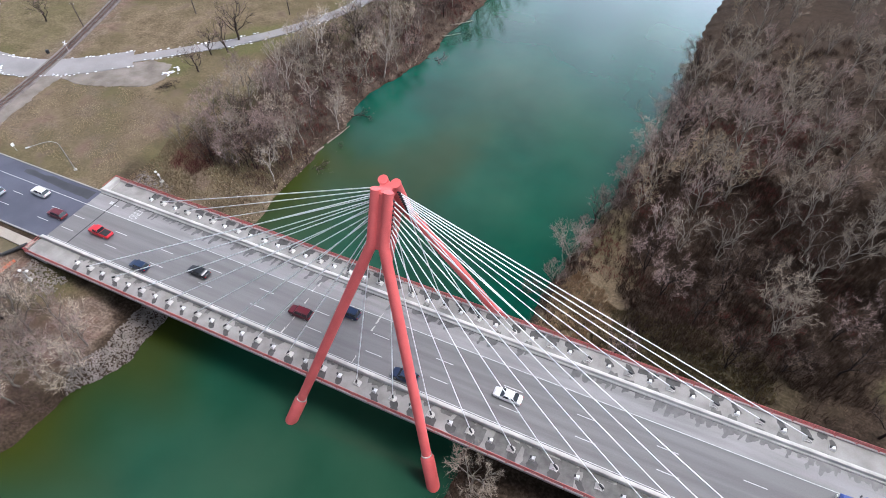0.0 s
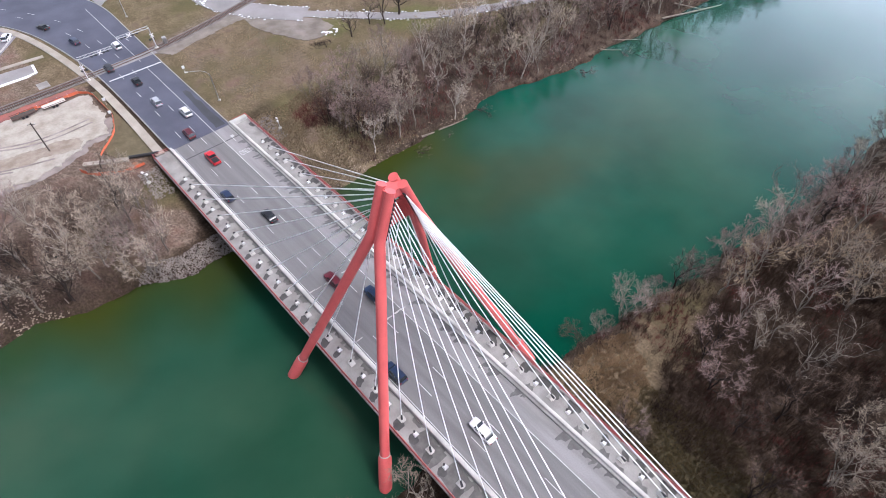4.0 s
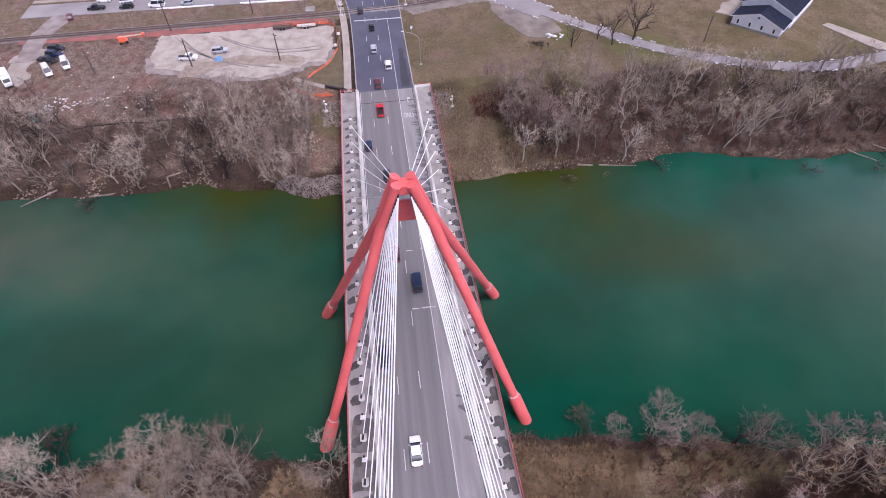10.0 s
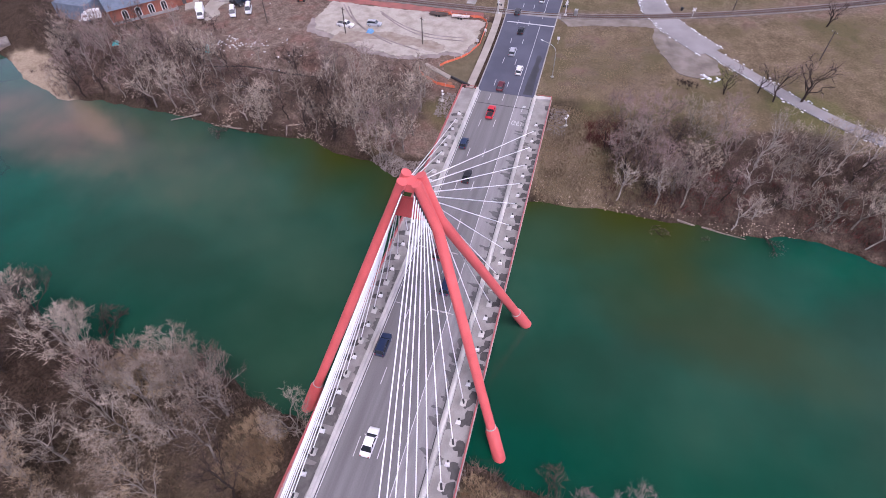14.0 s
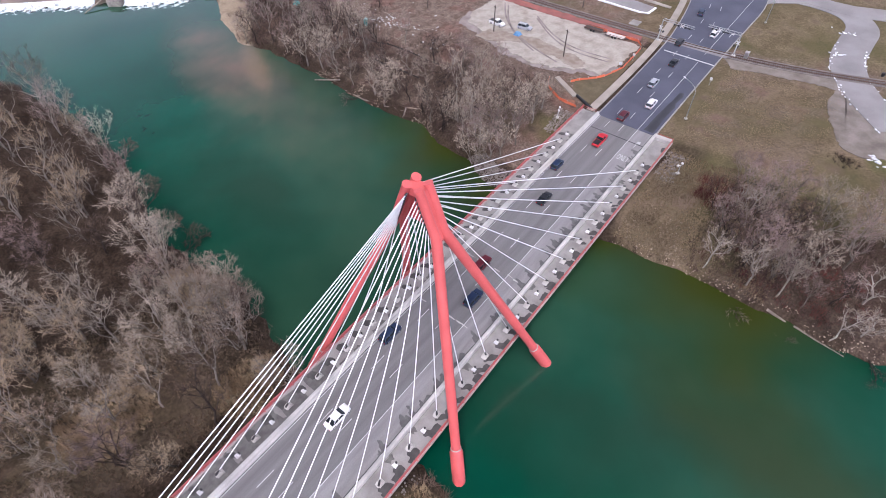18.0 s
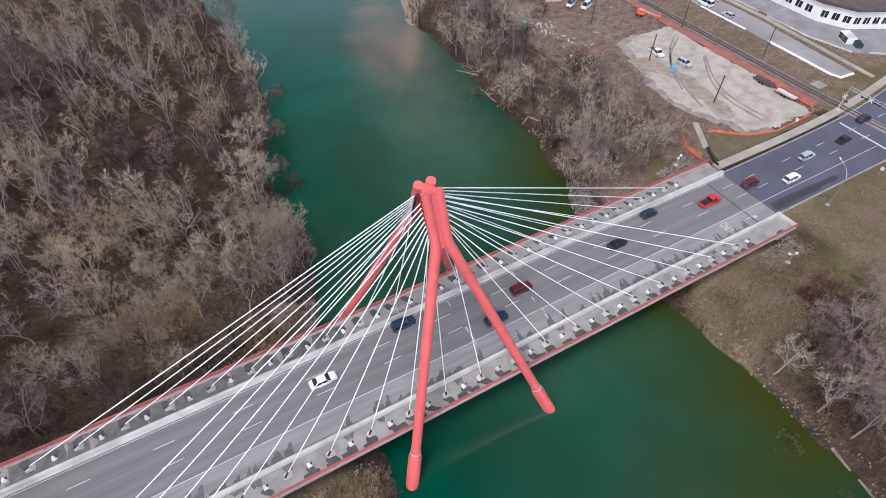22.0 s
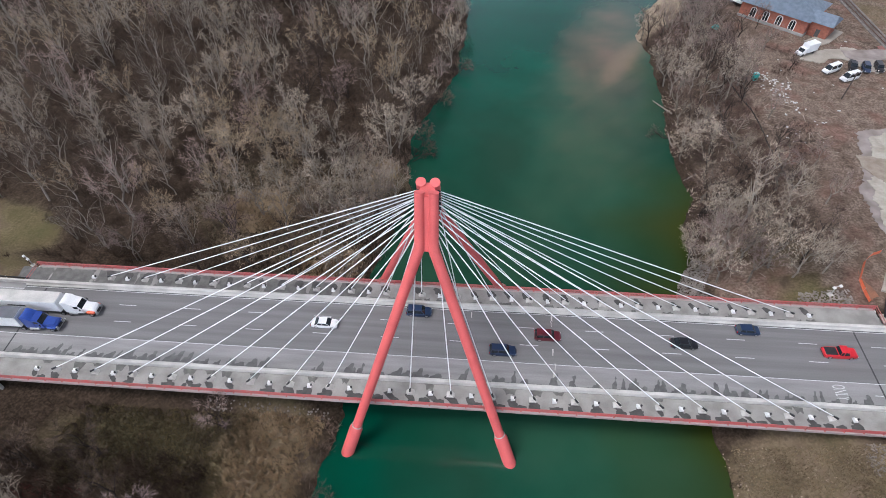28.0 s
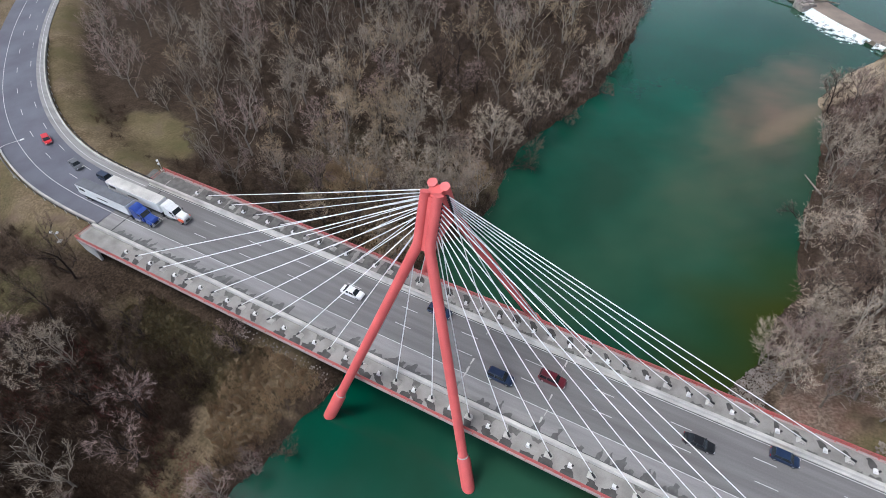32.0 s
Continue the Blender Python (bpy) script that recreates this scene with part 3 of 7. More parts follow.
# the river ends at the weir in the south
weir_x = np.array([-110.0, -76, -56, -37, -15, 140])
weir_y = np.array([-150.0, -171.5, -188.5, -210.4, -233, -330])
cut = WY.reshape(-1)[q] > np.interp(WX.reshape(-1)[q], weir_x, weir_y) - 2
q = q[cut]
river_mesh = raw_mesh("river", np.stack([WX, WY, WX * 0 + WATER], -1).reshape(-1, 3), np.stack([q, q + 1, q + 1 + nx, q + nx], -1), WATER_MAT)
DW, DE = inland(WX, WY)
shallow = 1.3 * np.clip(1 + DW / 20 + 0.3 * wobble(WX, WY, 18, 3), 0, 1) * np.clip((70 - np.abs(WY)) / 25, 0, 1) + 0.5 * blob(WX, WY, -24, 52, 10, 24, -15, 0.9)
silt = (0.62 + 0.22 * wobble(WX, WY, 16, 5) + 0.12 * wobble(WX, WY, 6, 2)) * blob(WX, WY, -47.5, -127, 10, 25, -16, 1.4) + 0.3 * blob(WX, WY, -44, -95, 13, 24, -10, 1.8) + 0.12 * blob(WX, WY, -18, 75, 16, 60, 8, 1.3) + 0.1 * blob(WX, WY, -20, -60, 20, 30, 8, 1.3)
bar = 0.5 * blob(WX, WY, -51.5, -114, 3.2, 15, -30, 1.0)
tint = river_mesh.color_attributes.new("silt", "FLOAT_COLOR", "POINT")
tint.data.foreach_set("color", np.stack([np.clip(silt, 0, 1), np.clip(shallow * 0.8, 0, 1), np.clip(bar, 0, 1), silt * 0 + 1], -1).astype(np.float32).ravel())
tagged(new("river", river_mesh), "calm teal-green river with a brown silt plume", "river", kind="structure")

# upstream of the weir the water stands higher
up = Geo()
up.add([(x, y - 1.5, WATER + 1.3) for x, y in zip(weir_x, weir_y)] + [(x, -420, WATER + 1.3) for x in weir_x], [(i, i + 1, i + 7, i + 6) for i in range(5)])
up_mesh = up.mesh("upper_pool", WATER_MAT)
tagged(new("upper_pool", up_mesh), "smooth grey-green water above the weir", "water", kind="structure")

# ---- bridge ----
HALF, EDGE = 81.0, 12.4
bridge = thing("cable_stayed_bridge", "concrete cable-stayed road bridge with red steel railings", "bridge")
# the slab's dark colour carries the shade below the deck
part("deck_slab", Geo().along([(-EDGE, -0.42), (-EDGE, -0.02), (-8.2, -0.02), (-8.2, -0.05), (8.2, -0.05), (8.2, -0.02), (EDGE, -0.02), (EDGE, -0.42), (10.8, -0.6), (9.6, -1.9), (8.6, -1.9), (8.2, -0.6), (-8.2, -0.6), (-8.6, -1.9), (-9.6, -1.9), (-10.8, -0.6)], -HALF, HALF), CONC_DARK, bridge, "concrete deck slab with edge girders, underside shade in its dark colour")
for s in (-1, 1):
    part("walkway", Geo().along([(s * 8.35, -0.018), (s * 8.35, 0.02), (s * (EDGE + 0.04), 0.02), (s * (EDGE + 0.04), -0.3), (s * EDGE, -0.3), (s * EDGE, -0.018)], -HALF, HALF), CONC, bridge, "stained grey concrete ledge along the cables")
    part("parapet", Geo().along([(s * 7.35, -0.04), (s * 7.35, 0.15), (s * 7.6, 0.32), (s * 7.68, 0.86), (s * 7.74, 0.9), (s * 8.2, 0.9), (s * 8.26, 0.86), (s * 8.3, -0.01)], -HALF, HALF), CONC_PALE, bridge, "pale concrete traffic parapet")
    part("edge_beam", Geo().along([(s * (EDGE - 0.3), 0.03), (s * (EDGE - 0.3), 0.2), (s * (EDGE + 0.1), 0.2), (s * (EDGE + 0.1), -0.34), (s * (EDGE + 0.05), -0.34), (s * (EDGE + 0.05), 0.03)], -HALF, HALF), PINK_CONC, bridge, "concrete edge beam stained pink by rust")
    rail = part("railing", Geo().tube([(-HALF, s * (EDGE - 0.08), 1.24), (HALF, s * (EDGE - 0.08), 1.24)], 0.085, 8), RED_RAIL, bridge, "faded red steel railing")
    for z in (0.98, 0.74, 0.5):
        part("rail_bar", Geo().tube([(-HALF, s * (EDGE - 0.08), z), (HALF, s * (EDGE - 0.08), z)], 0.06, 6), RED_RAIL, rail)
    post = Geo().box((0, 0, 0.7), (0.1, 0.12, 1.1), k=0.015).box((0, 0, 0.22), (0.22, 0.24, 0.04), k=0.01).mesh("rail_post", RED_RAIL)
    for i in range(55):
        part("rail_post", post, None, rail, at=pose(-HALF + 0.2 + i * 2.992, s * (EDGE - 0.08), 0))
    for e in (-1, 1):
        end = Geo().tube([(e * HALF, s * 8.4, 1.08), (e * HALF, s * (EDGE - 0.1), 1.08)], 0.06, 8).tube([(e * HALF, s * 8.4, 0.6), (e * HALF, s * (EDGE - 0.1), 0.6)], 0.05, 6)
        part("end_rail", end, RED_RAIL, rail)
        if (e, s) == (-1, 1):
            part("end_wall", Geo().prism([(-79.6, 8.31), (-80.0, 12.3), (-81.2, 12.3), (-81.0, 8.31)], 0.0, 0.8), CONC_PALE, bridge, "pale end wall across the ledge")
part("carriageway", Geo().box((0, -2.05, -0.04), (2 * HALF, 10.6, 0.08), k=0.005), DECK, bridge, "grey worn concrete carriageway of three lanes")
part("shoulder", Geo().box((0, 5.3, -0.04), (2 * HALF, 4.08, 0.075), k=0.005), SHOULDER, bridge, "pale concrete shoulder lane")
for x in (-75.2, 76.6):
    part("expansion_joint", Geo().box((x, 0, 0.003), (0.28, 14.7, 0.006), k=0.001), JOINT, bridge)

# lane paint
dash = Geo().box((0, 0, 0.004), (3.3, 0.14, 0.006), k=0.001).mesh("lane_mark", PAINT)
marks = thing("lane_markings", "white broken and solid lane lines", "road marking", kind="structure")
for y in (-0.37, -4.03):
    for i in range(-10, 12):
        x = -54.2 + 12.5 * (i + 4) + (0.6 if y < -2 else 0)
        if -HALF < x < HALF:
            part("lane_mark", dash, None, marks, at=pose(x, y, 0))
part("edge_line", Geo().box((0, 3.28, 0.004), (2 * HALF, 0.13, 0.006), k=0.001), PAINT, marks)
part("edge_line", Geo().box((0, -7.1, 0.004), (2 * HALF, 0.12, 0.006), k=0.001), PAINT, marks)

# pylon: four columns, splayed across the bridge, that part into four raking legs
pylon = thing("bridge_pylon", "tall red steel pylon with four raking legs", "pylon")
CX, CY, KNEE, TOP = 0.93, 0.97, 29.6, 37.2
SPLAY = (17.3 - CY) / (TOP - WATER)


def column_y(z):
    """How far the columns stand from the middle of the bridge at a height."""
    return CY + SPLAY * (TOP - z)


for sx in (-1, 1):
    for sy in (-1, 1):
        head, knee = Vector((0.4 + sx * CX, sy * CY, TOP)), Vector((0.4 + sx * CX, sy * column_y(KNEE), KNEE))
        foot = Vector((sx * 13.8, sy * 17.3, WATER))
        u, d = (knee - head).normalized(), (foot - knee).normalized()
        g = Geo().tube([tuple(head), tuple(knee - u * 0.7), tuple(knee - u * 0.3 + d * 0.02), tuple(knee + d * 0.3), tuple(knee + d * 0.7), tuple(foot - d * 6.2)], [0.66, 0.72, 0.75, 0.77, 0.78, 0.78], 28, True, (1, 0, 0))
        leg = part("leg", g, RED, pylon, "red painted steel tube leg")
        part("cap_plate", Geo().tube([tuple(head + u * 0.07), tuple(head - u * 0.04)], 0.69, 28), RED, leg)
        for f in (0.34, 0.7):
            w = knee + d * ((foot - knee).length - 6.5) * f
            part("weld_seam", Geo().tube([tuple(w), tuple(w + d * 0.06)], 0.8, 28, False), RED, leg)
        g = Geo().tube([tuple(foot - d * 6.6), tuple(foot - d * 6.3), tuple(foot - d * 5.9), tuple(foot + d * 4)], [0.82, 0.95, 1.1, 1.1], 24)
        part("foot_sleeve", g, RED, leg, "wider red sleeve at the water")
        part("collar", Geo().tube([tuple(foot - d * 6.75), tuple(foot - d * 6.6)], 0.9, 24), CONC_PALE, leg)


def plate_x(x0, x1, z0, z1, inset):
    """A plate between the north and the south columns."""
    a, b = column_y(z0) - inset, column_y(z1) - inset
    vs = [(x, y, z) for x in (x0, x1) for y, z in ((-a, z0), (a, z0), (b, z1), (-b, z1))]
    return Geo().add(vs, [(0, 1, 2, 3), (4, 7, 6, 5), (0, 4, 5, 1), (1, 5, 6, 2), (2, 6, 7, 3), (3, 7, 4, 0)])


part("head_box", plate_x(-0.55, 1.35, 35.6, 36.9, 0.0), RED, pylon)
part("cross_plate", plate_x(-0.8, -0.4, 29.2, 32.8, 0.6), RED, pylon, "red cross plate between the columns")
for s in (-1, 1):
    y0, y1 = s * column_y(KNEE - 0.4), s * column_y(36.8)
    vs = [(x, y + k * 0.22, z) for k in (-1, 1) for x, y, z in ((0.4 - CX, y0, KNEE - 0.4), (0.4 + CX, y0, KNEE - 0.4), (0.4 + CX, y1, 36.8), (0.4 - CX, y1, 36.8))]
    part("web_plate", Geo().add(vs, [(0, 1, 2, 3), (4, 7, 6, 5), (0, 4, 5, 1), (1, 5, 6, 2), (2, 6, 7, 3), (3, 7, 4, 0)]), RED, pylon)

# stay cables with their anchor blocks
STEP = 6.85
block = Geo().side([(-0.75, 0), (0.55, 0), (0.55, 0.28), (0.3, 0.62), (-0.1, 0.62), (-0.75, 0.12)], -0.38, 0.38).mesh("anchor_block", CONC_PALE)
fin = Geo().side([(-0.6, 0), (0.9, 0), (0.55, 0.3), (-0.2, 0.36)], -0.62, 0.62).mesh("anchor_base", CONC_PALE)
pad = Geo().add([(-0.55, -0.5, 0), (0.5, -0.62, 0), (0.5, 0.62, 0), (-0.55, 0.5, 0), (-0.3, -0.28, 0.5), (0.42, -0.4, 0.72), (0.42, 0.4, 0.72), (-0.3, 0.28, 0.5)], [(3, 2, 1, 0), (4, 5, 6, 7), (0, 1, 5, 4), (1, 2, 6, 5), (2, 3, 7, 6), (3, 0, 4, 7)]).mesh("lamp_base", WHITE)
lamp = Geo().tube([(-0.42, 0, 0.3), (-0.5, 0, 0.85)], [0.2, 0.24], 10).mesh("lamp_head", BLACK)
for s in (-1, 1):
    for i in range(-10, 11):
        a = part("uplight", pad, None, bridge, "small pale concrete uplight block", pose(i * STEP, s * 10.1, 0.02) @ Matrix.Scale(0.7, 4))
        part("lamp_head", lamp, None, a)
for sx in (-1, 1):
    for sy in (-1, 1):
        for k in range(10):
            x = sx * (3.43 + STEP * k)
            zt = 30.3 + 0.62 * k
            top = Vector((0.4 + sx * (CX + 0.42), sy * (column_y(zt) - 0.62), zt))
            low = Vector((x, sy * 10.1, 0.75))
            d = (top - low).normalized()
            a = part("cable_anchor", fin, None, bridge, "pale concrete cable anchor block", pose(x, sy * 10.1, 0.02, 0, 0, 0 if sx < 0 else 180) @ Matrix.Scale(0.82, 4))
            part("anchor_block", block, None, a)
            st = solo("stay_cable", Geo().tube([tuple(low), tuple(low.lerp(top, 0.5) - Vector((0, 0, 0.05))), tuple(top)], 0.085, 8), CABLE, "straight white sheathed steel stay cable", "cable", group="stay cables")
            part("lower_socket", Geo().tube([tuple(low - d * 0.6), tuple(low + d * 0.5)], [0.2, 0.14], 10), BLACK, st)
            part("upper_socket", Geo().tube([tuple(top - d * 0.3), tuple(top + d * 0.25)], [0.12, 0.17], 10), BLACK, st)

def ragged(pts, amount, step=2.0, seed=1):
    """An outline with an uneven edge."""
    rd = random.Random(seed)
    out = []
    for (ax, ay), (bx, by) in zip(pts, pts[1:] + pts[:1]):
        n = max(1, int(math.hypot(bx - ax, by - ay) / step))
        for i in range(n):
            t = i / n
            out.append((ax + t * (bx - ax) + rd.gauss(0, amount), ay + t * (by - ay) + rd.gauss(0, amount)))
    return out


# stains on the ledges and wet streaks along the kerb of the shoulder
def stain(name, pts, parent, z, m=None):
    return part(name, Geo().prism(pts, z - 0.004, z), m or CONC_DARK, parent)


srng = random.Random(5)
coats = 0
SOOT = mat("sooty_concrete", (0.15, 0.145, 0.136), (0.1, 0.096, 0.09), 0.8, 0, 0.9, 6, 0.15, 0.03)
for s in (-1, 1):
    for i in range(-20, 21):
        # a dark fan that runs from each block to the outer edge
        x = i * STEP / 2 + srng.uniform(0.0, 0.3)
        if srng.random() > 0.1:
            w, reach, slant = srng.uniform(0.5, 0.85), srng.uniform(1.2, 1.9), srng.uniform(0.1, 0.9) * (-s)
            if abs(i) < 8 or (s < 0 and x > 5):
                w, reach = w * 1.35, reach * 1.15
            y0 = 10.25
            y1 = min(y0 + reach, 12.05)
            pts = [(x - w * 0.5, s * y0), (x - w * 0.9 + 0.4 * slant, s * (y0 + 0.45 * reach)), (x - w * 0.7 + slant, s * (y1 - 0.12)), (x + slant, s * y1), (x + w * 0.55 + slant, s * (y1 - 0.3)), (x + w * 0.7 + 0.6 * slant, s * (y0 + 0.6 * reach)), (x + w * 0.9, s * (y0 + 0.3)), (x + w * 0.5, s * y0)]
            pts = ragged(pts, 0.05, 0.3, i + 50)
            stain("stain", pts if s > 0 else pts[::-1], bridge, 0.028)
        # dirt that has washed from the foot of the parapet
        for _ in range(2 if s < 0 else 1):
            if srng.random() < (0.85 if s < 0 else 0.35):
                x2, w2, h2 = x + srng.uniform(-1.7, 1.7), srng.uniform(0.4, 1.3), srng.uniform(0.5, 1.3)
                pts = ragged([(x2 - w2, s * 8.42), (x2 - w2 * 0.6, s * (8.42 + h2)), (x2, s * (8.5 + h2 * 0.6)), (x2 + w2 * 0.5, s * (8.42 + h2 * 0.95)), (x2 + w2, s * 8.42)], 0.06, 0.35, i + 90)
                coats += 1
                stain("dirt", pts if s > 0 else pts[::-1], bridge, 0.0235 + 0.00003 * coats, SOOT)
x = -78.0
while x < 70:
    ln = srng.uniform(0.8, 2.6)
    if srng.random() < (0.75 if x < 10 else 0.4):
        y0 = srng.uniform(10.7, 11.2)
        stain("blotch", ragged([(x, 12.06), (x, y0 + 0.2), (x + ln * 0.4, y0), (x + ln, y0 + 0.3), (x + ln, 12.06)][::-1], 0.07, 0.35, int(x * 7) % 89), bridge, 0.0266)
    x += ln + srng.uniform(0.3, 1.6)
x = 14.0
while x < 78:
    ln = srng.uniform(3.0, 9.0)
    pts = ragged([(x, -8.6), (x, -11.9), (x + ln, -12.0), (x + ln, -8.8)], 0.14, 0.8, int(x))
    stain("dirt", pts, bridge, 0.0225 + 0.0004 * (int(x) % 3), SOOT)
    x += ln + srng.uniform(0.2, 2.0)
x, top = -74.0, 0
while x < 74:
    x += srng.uniform(0.6, 2.4)
    if (-30 < x < 0 and srng.random() < 0.4) or (14 < x < 30 and srng.random() < 0.6):
        continue
    w, h = srng.uniform(0.3, 1.0), srng.uniform(0.7, 2.6)
    y = 7.3
    k = srng.uniform(0.0, 0.35)
    pts = [(x - w, y), (x - w * 0.8 - 0.3 * k * h, y - 0.4 * h), (x - w * 0.7 - 0.8 * k * h, y - 0.85 * h), (x - w * 0.3 - k * h, y - h), (x + w * 0.15 - 0.9 * k * h, y - h * 0.9), (x + w * 0.35 - 0.6 * k * h, y - 0.6 * h), (x + w * 0.9 - 0.3 * k * h, y - 0.5 * h), (x + w * 1.3, y)]
    top += 1
    part("wet_streak", Geo().prism(ragged(pts[::-1], 0.07, 0.35, int(x * 10) % 97), 0.0, 0.008 + 0.0012 * (top % 8)), WET, bridge)
part("gutter_line", Geo().box((0, 7.25, 0.002), (2 * HALF, 0.16, 0.006), k=0.001), JOINT, bridge)
part("gutter_line", Geo().box((0, -7.28, 0.002), (2 * HALF, 0.12, 0.006), k=0.001), JOINT, bridge)
for x0 in (-6.2, -21.0):
    for k in range(9):
        if srng.random() < 0.35:
            continue
        w, xx = srng.uniform(0.07, 0.2), x0 + srng.gauss(0, 0.12)
        yy = -6.5 + k * 1.45 + srng.uniform(-0.4, 0.4)
        part("patch_mark", Geo().prism(ragged([(xx - w, yy - 0.7), (xx + w, yy - 0.6), (xx + w * 0.8, yy + 0.55), (xx - w * 0.7, yy + 0.7)], 0.05, 0.4, k), 0.0, 0.005), CONC_PALE, bridge)


# the word painted on the shoulder lane
def road_word(word, at, parent):
    cu = bpy.data.curves.new("word", "FONT")
    cu.body, cu.size, cu.align_x, cu.extrude = word, 1.0, "CENTER", 0.0
    tmp = new("word", cu)
    dg = bpy.context.evaluated_depsgraph_get()
    me = bpy.data.meshes.new_from_object(tmp.evaluated_get(dg))
    bpy.data.objects.remove(tmp)
    me.materials.clear()
    me.materials.append(PAINT)
    ob = part("painted_word", me, None, parent, at=at)
    return ob


road_word("ONLY", pose(-67.2, 5.2, 0.006, 0, 0, 90) @ Matrix.Diagonal((1.05, 3.0, 1, 1)), marks)
part("arrow", Geo().prism([(-76.5, 5.4), (-73.6, 5.4), (-73.6, 5.55), (-75.6, 5.6), (-75.6, 6.2), (-76.6, 6.2)][::-1], 0.0, 0.005), PAINT, marks)

# abutments and wing walls
for e in (-1, 1):
    ab = thing("bridge_abutment", "pale concrete abutment under the bridge end", "abutment")
    part("breast_wall", Geo().box((e * 78.2, 0, -3.6), (1.4, 22.6, 6.2), k=0.05), CONC, ab)
    for s in (-1, 1):
        part("wing_wall", Geo().side([(e * 81.1, -0.05), (e * 77.4, -0.05), (e * 76.0, -1.2), (e * 76.6, -6.8), (e * 79.0, -6.8), (e * 81.3, -0.9), (e * 81.3, -0.05)], s * 11.85, s * 12.33), CONC_PALE, ab)
    part("seat", Geo().box((e * 80.3, 0, -1.0), (5.0, 22.0, 1.0), k=0.05), CONC, ab)

# ---- trees ----
def grow(seed, height, width, fork=0.2, limbs=8, subs=6, fine=4, twigs=6, stout=1.0, stems=1, wild=1.0, top=0.42):
    """A bare tree: trunk and boughs that fill a rounded crown, and separately its twigs, as triangle arrays."""
    rd = random.Random(seed)
    tv, tf, wv, wf = [], [], [], []

    def tube(pts, r0, r1, n, vs, fs):
        k0 = len(vs)
        m = len(pts) - 1
        for i, p in enumerate(pts):
            d = (pts[min(i + 1, m)] - pts[max(i - 1, 0)]).normalized()
            u = d.orthogonal().normalized()
            w = d.cross(u)
            r = r0 + (r1 - r0) * i / m
            for j in range(n):
                a = 6.2832 * j / n
                vs.append(p + r * (math.cos(a) * u + math.sin(a) * w))
        for i in range(m):
            for j in range(n):
                a, b = k0 + i * n + j, k0 + i * n + (j + 1) % n
                fs.append((a, b, b + n))
                fs.append((a, b + n, a + n))

    def blade(p, q, w):
        d = q - p
        sd = Matrix.Rotation(rd.uniform(0, 6.28), 3, d.normalized()) @ (d.orthogonal().normalized() * w)
        k0 = len(wv)
        wv.extend([p - sd, p + sd, q])
        wf.append((k0, k0 + 1, k0 + 2))

    def gauss(s):
        return Vector((rd.gauss(0, s), rd.gauss(0, s), rd.gauss(0, s)))

    def arc(a, b, up, n, jig):
        """A bough from a to b that sets out along up."""
        c = a + up
        pts = [a]
        for i in range(1, n + 1):
            t = i / n
            pts.append((1 - t) ** 2 * a + 2 * t * (1 - t) * c + t * t * b + (gauss(jig) if i < n else Vector()))
        return pts

    def along(pts, t):
        f = min(t, 0.999) * (len(pts) - 1)
        k = int(f)
        return pts[k].lerp(pts[k + 1], f - k)

    mid = Vector((rd.gauss(0, 0.05) * height, rd.gauss(0, 0.05) * height, height * (1 - top)))
    r = (height * 0.013 + 0.05) * stout
    trunks = []
    for k in range(stems):
        foot = Vector((rd.gauss(0, 0.5), rd.gauss(0, 0.5), -0.6)) if stems > 1 else Vector((0, 0, -0.6))
        head = mid + gauss(0.06 * height) + Vector((0, 0, 0.12 * height))
        if stems > 1:
            a = 6.28 * k / stems + rd.random()
            head += Vector((math.cos(a), math.sin(a), 0)) * width * 0.45
        tr = arc(foot, head, Vector((rd.gauss(0, 0.6), rd.gauss(0, 0.6), height * 0.4)), 5, 0.02 * height)
        tube(tr, r / stems ** 0.4, r * 0.3, 6, tv, tf)
        trunks.append(tr)
    for i in range(limbs):
        tr = trunks[i % stems]
        t = (i + rd.random()) / limbs
        p = along(tr, fork + (0.98 - fork) * t)
        az, el = 2.4 * i + rd.gauss(0, 0.35), radians(rd.uniform(-12, 30) + 50 * t * rd.random())
        reach = rd.uniform(0.62, 0.95)
        aim = Vector((math.cos(az) * math.cos(el), math.sin(az) * math.cos(el), math.sin(el)))
        end = mid + reach * Vector((aim.x * width, aim.y * width, aim.z * height * top))
        ln = (end - p).length
        limb = arc(p, end, aim * ln * 0.35 + Vector((0, 0, ln * 0.3)), 4, 0.045 * ln * wild)
        tube(limb, r * 0.42 * (1.15 - 0.6 * t), r * 0.11, 4, tv, tf)
        for j in range(subs):
            p2 = along(limb, 0.22 + 0.78 * (j + rd.random()) / subs)
            way = (aim + gauss(0.5)).normalized()
            e2 = mid + rd.uniform(0.82, 1.06) * Vector((way.x * width, way.y * width, way.z * height * top))
            e2 = p2 + (e2 - p2) * min(1.0, 0.42 * width / max((e2 - p2).length, 0.1)) + Vector((0, 0, 0.04 * height))
            l2 = (e2 - p2).length
            sub = arc(p2, e2, way * l2 * 0.4 + Vector((0, 0, l2 * 0.15)), 2, 0.07 * l2 * wild)
            tube(sub, 0.05 * stout, 0.02, 3, tv, tf)
            for _ in range(fine):
                p3 = along(sub, rd.uniform(0.15, 1.0))
                d3 = ((e2 - p2).normalized() * 0.8 + gauss(0.5) + Vector((0, 0, 0.22))).normalized()
                q3 = p3 + d3 * l2 * rd.uniform(0.3, 0.62)
                blade(p3, q3, 0.03)
                for _ in range(twigs):
                    p4 = p3.lerp(q3, rd.uniform(0.15, 1.0))
                    d4 = (d3 * 0.75 + gauss(0.42) + Vector((0, 0, 0.15))).normalized()
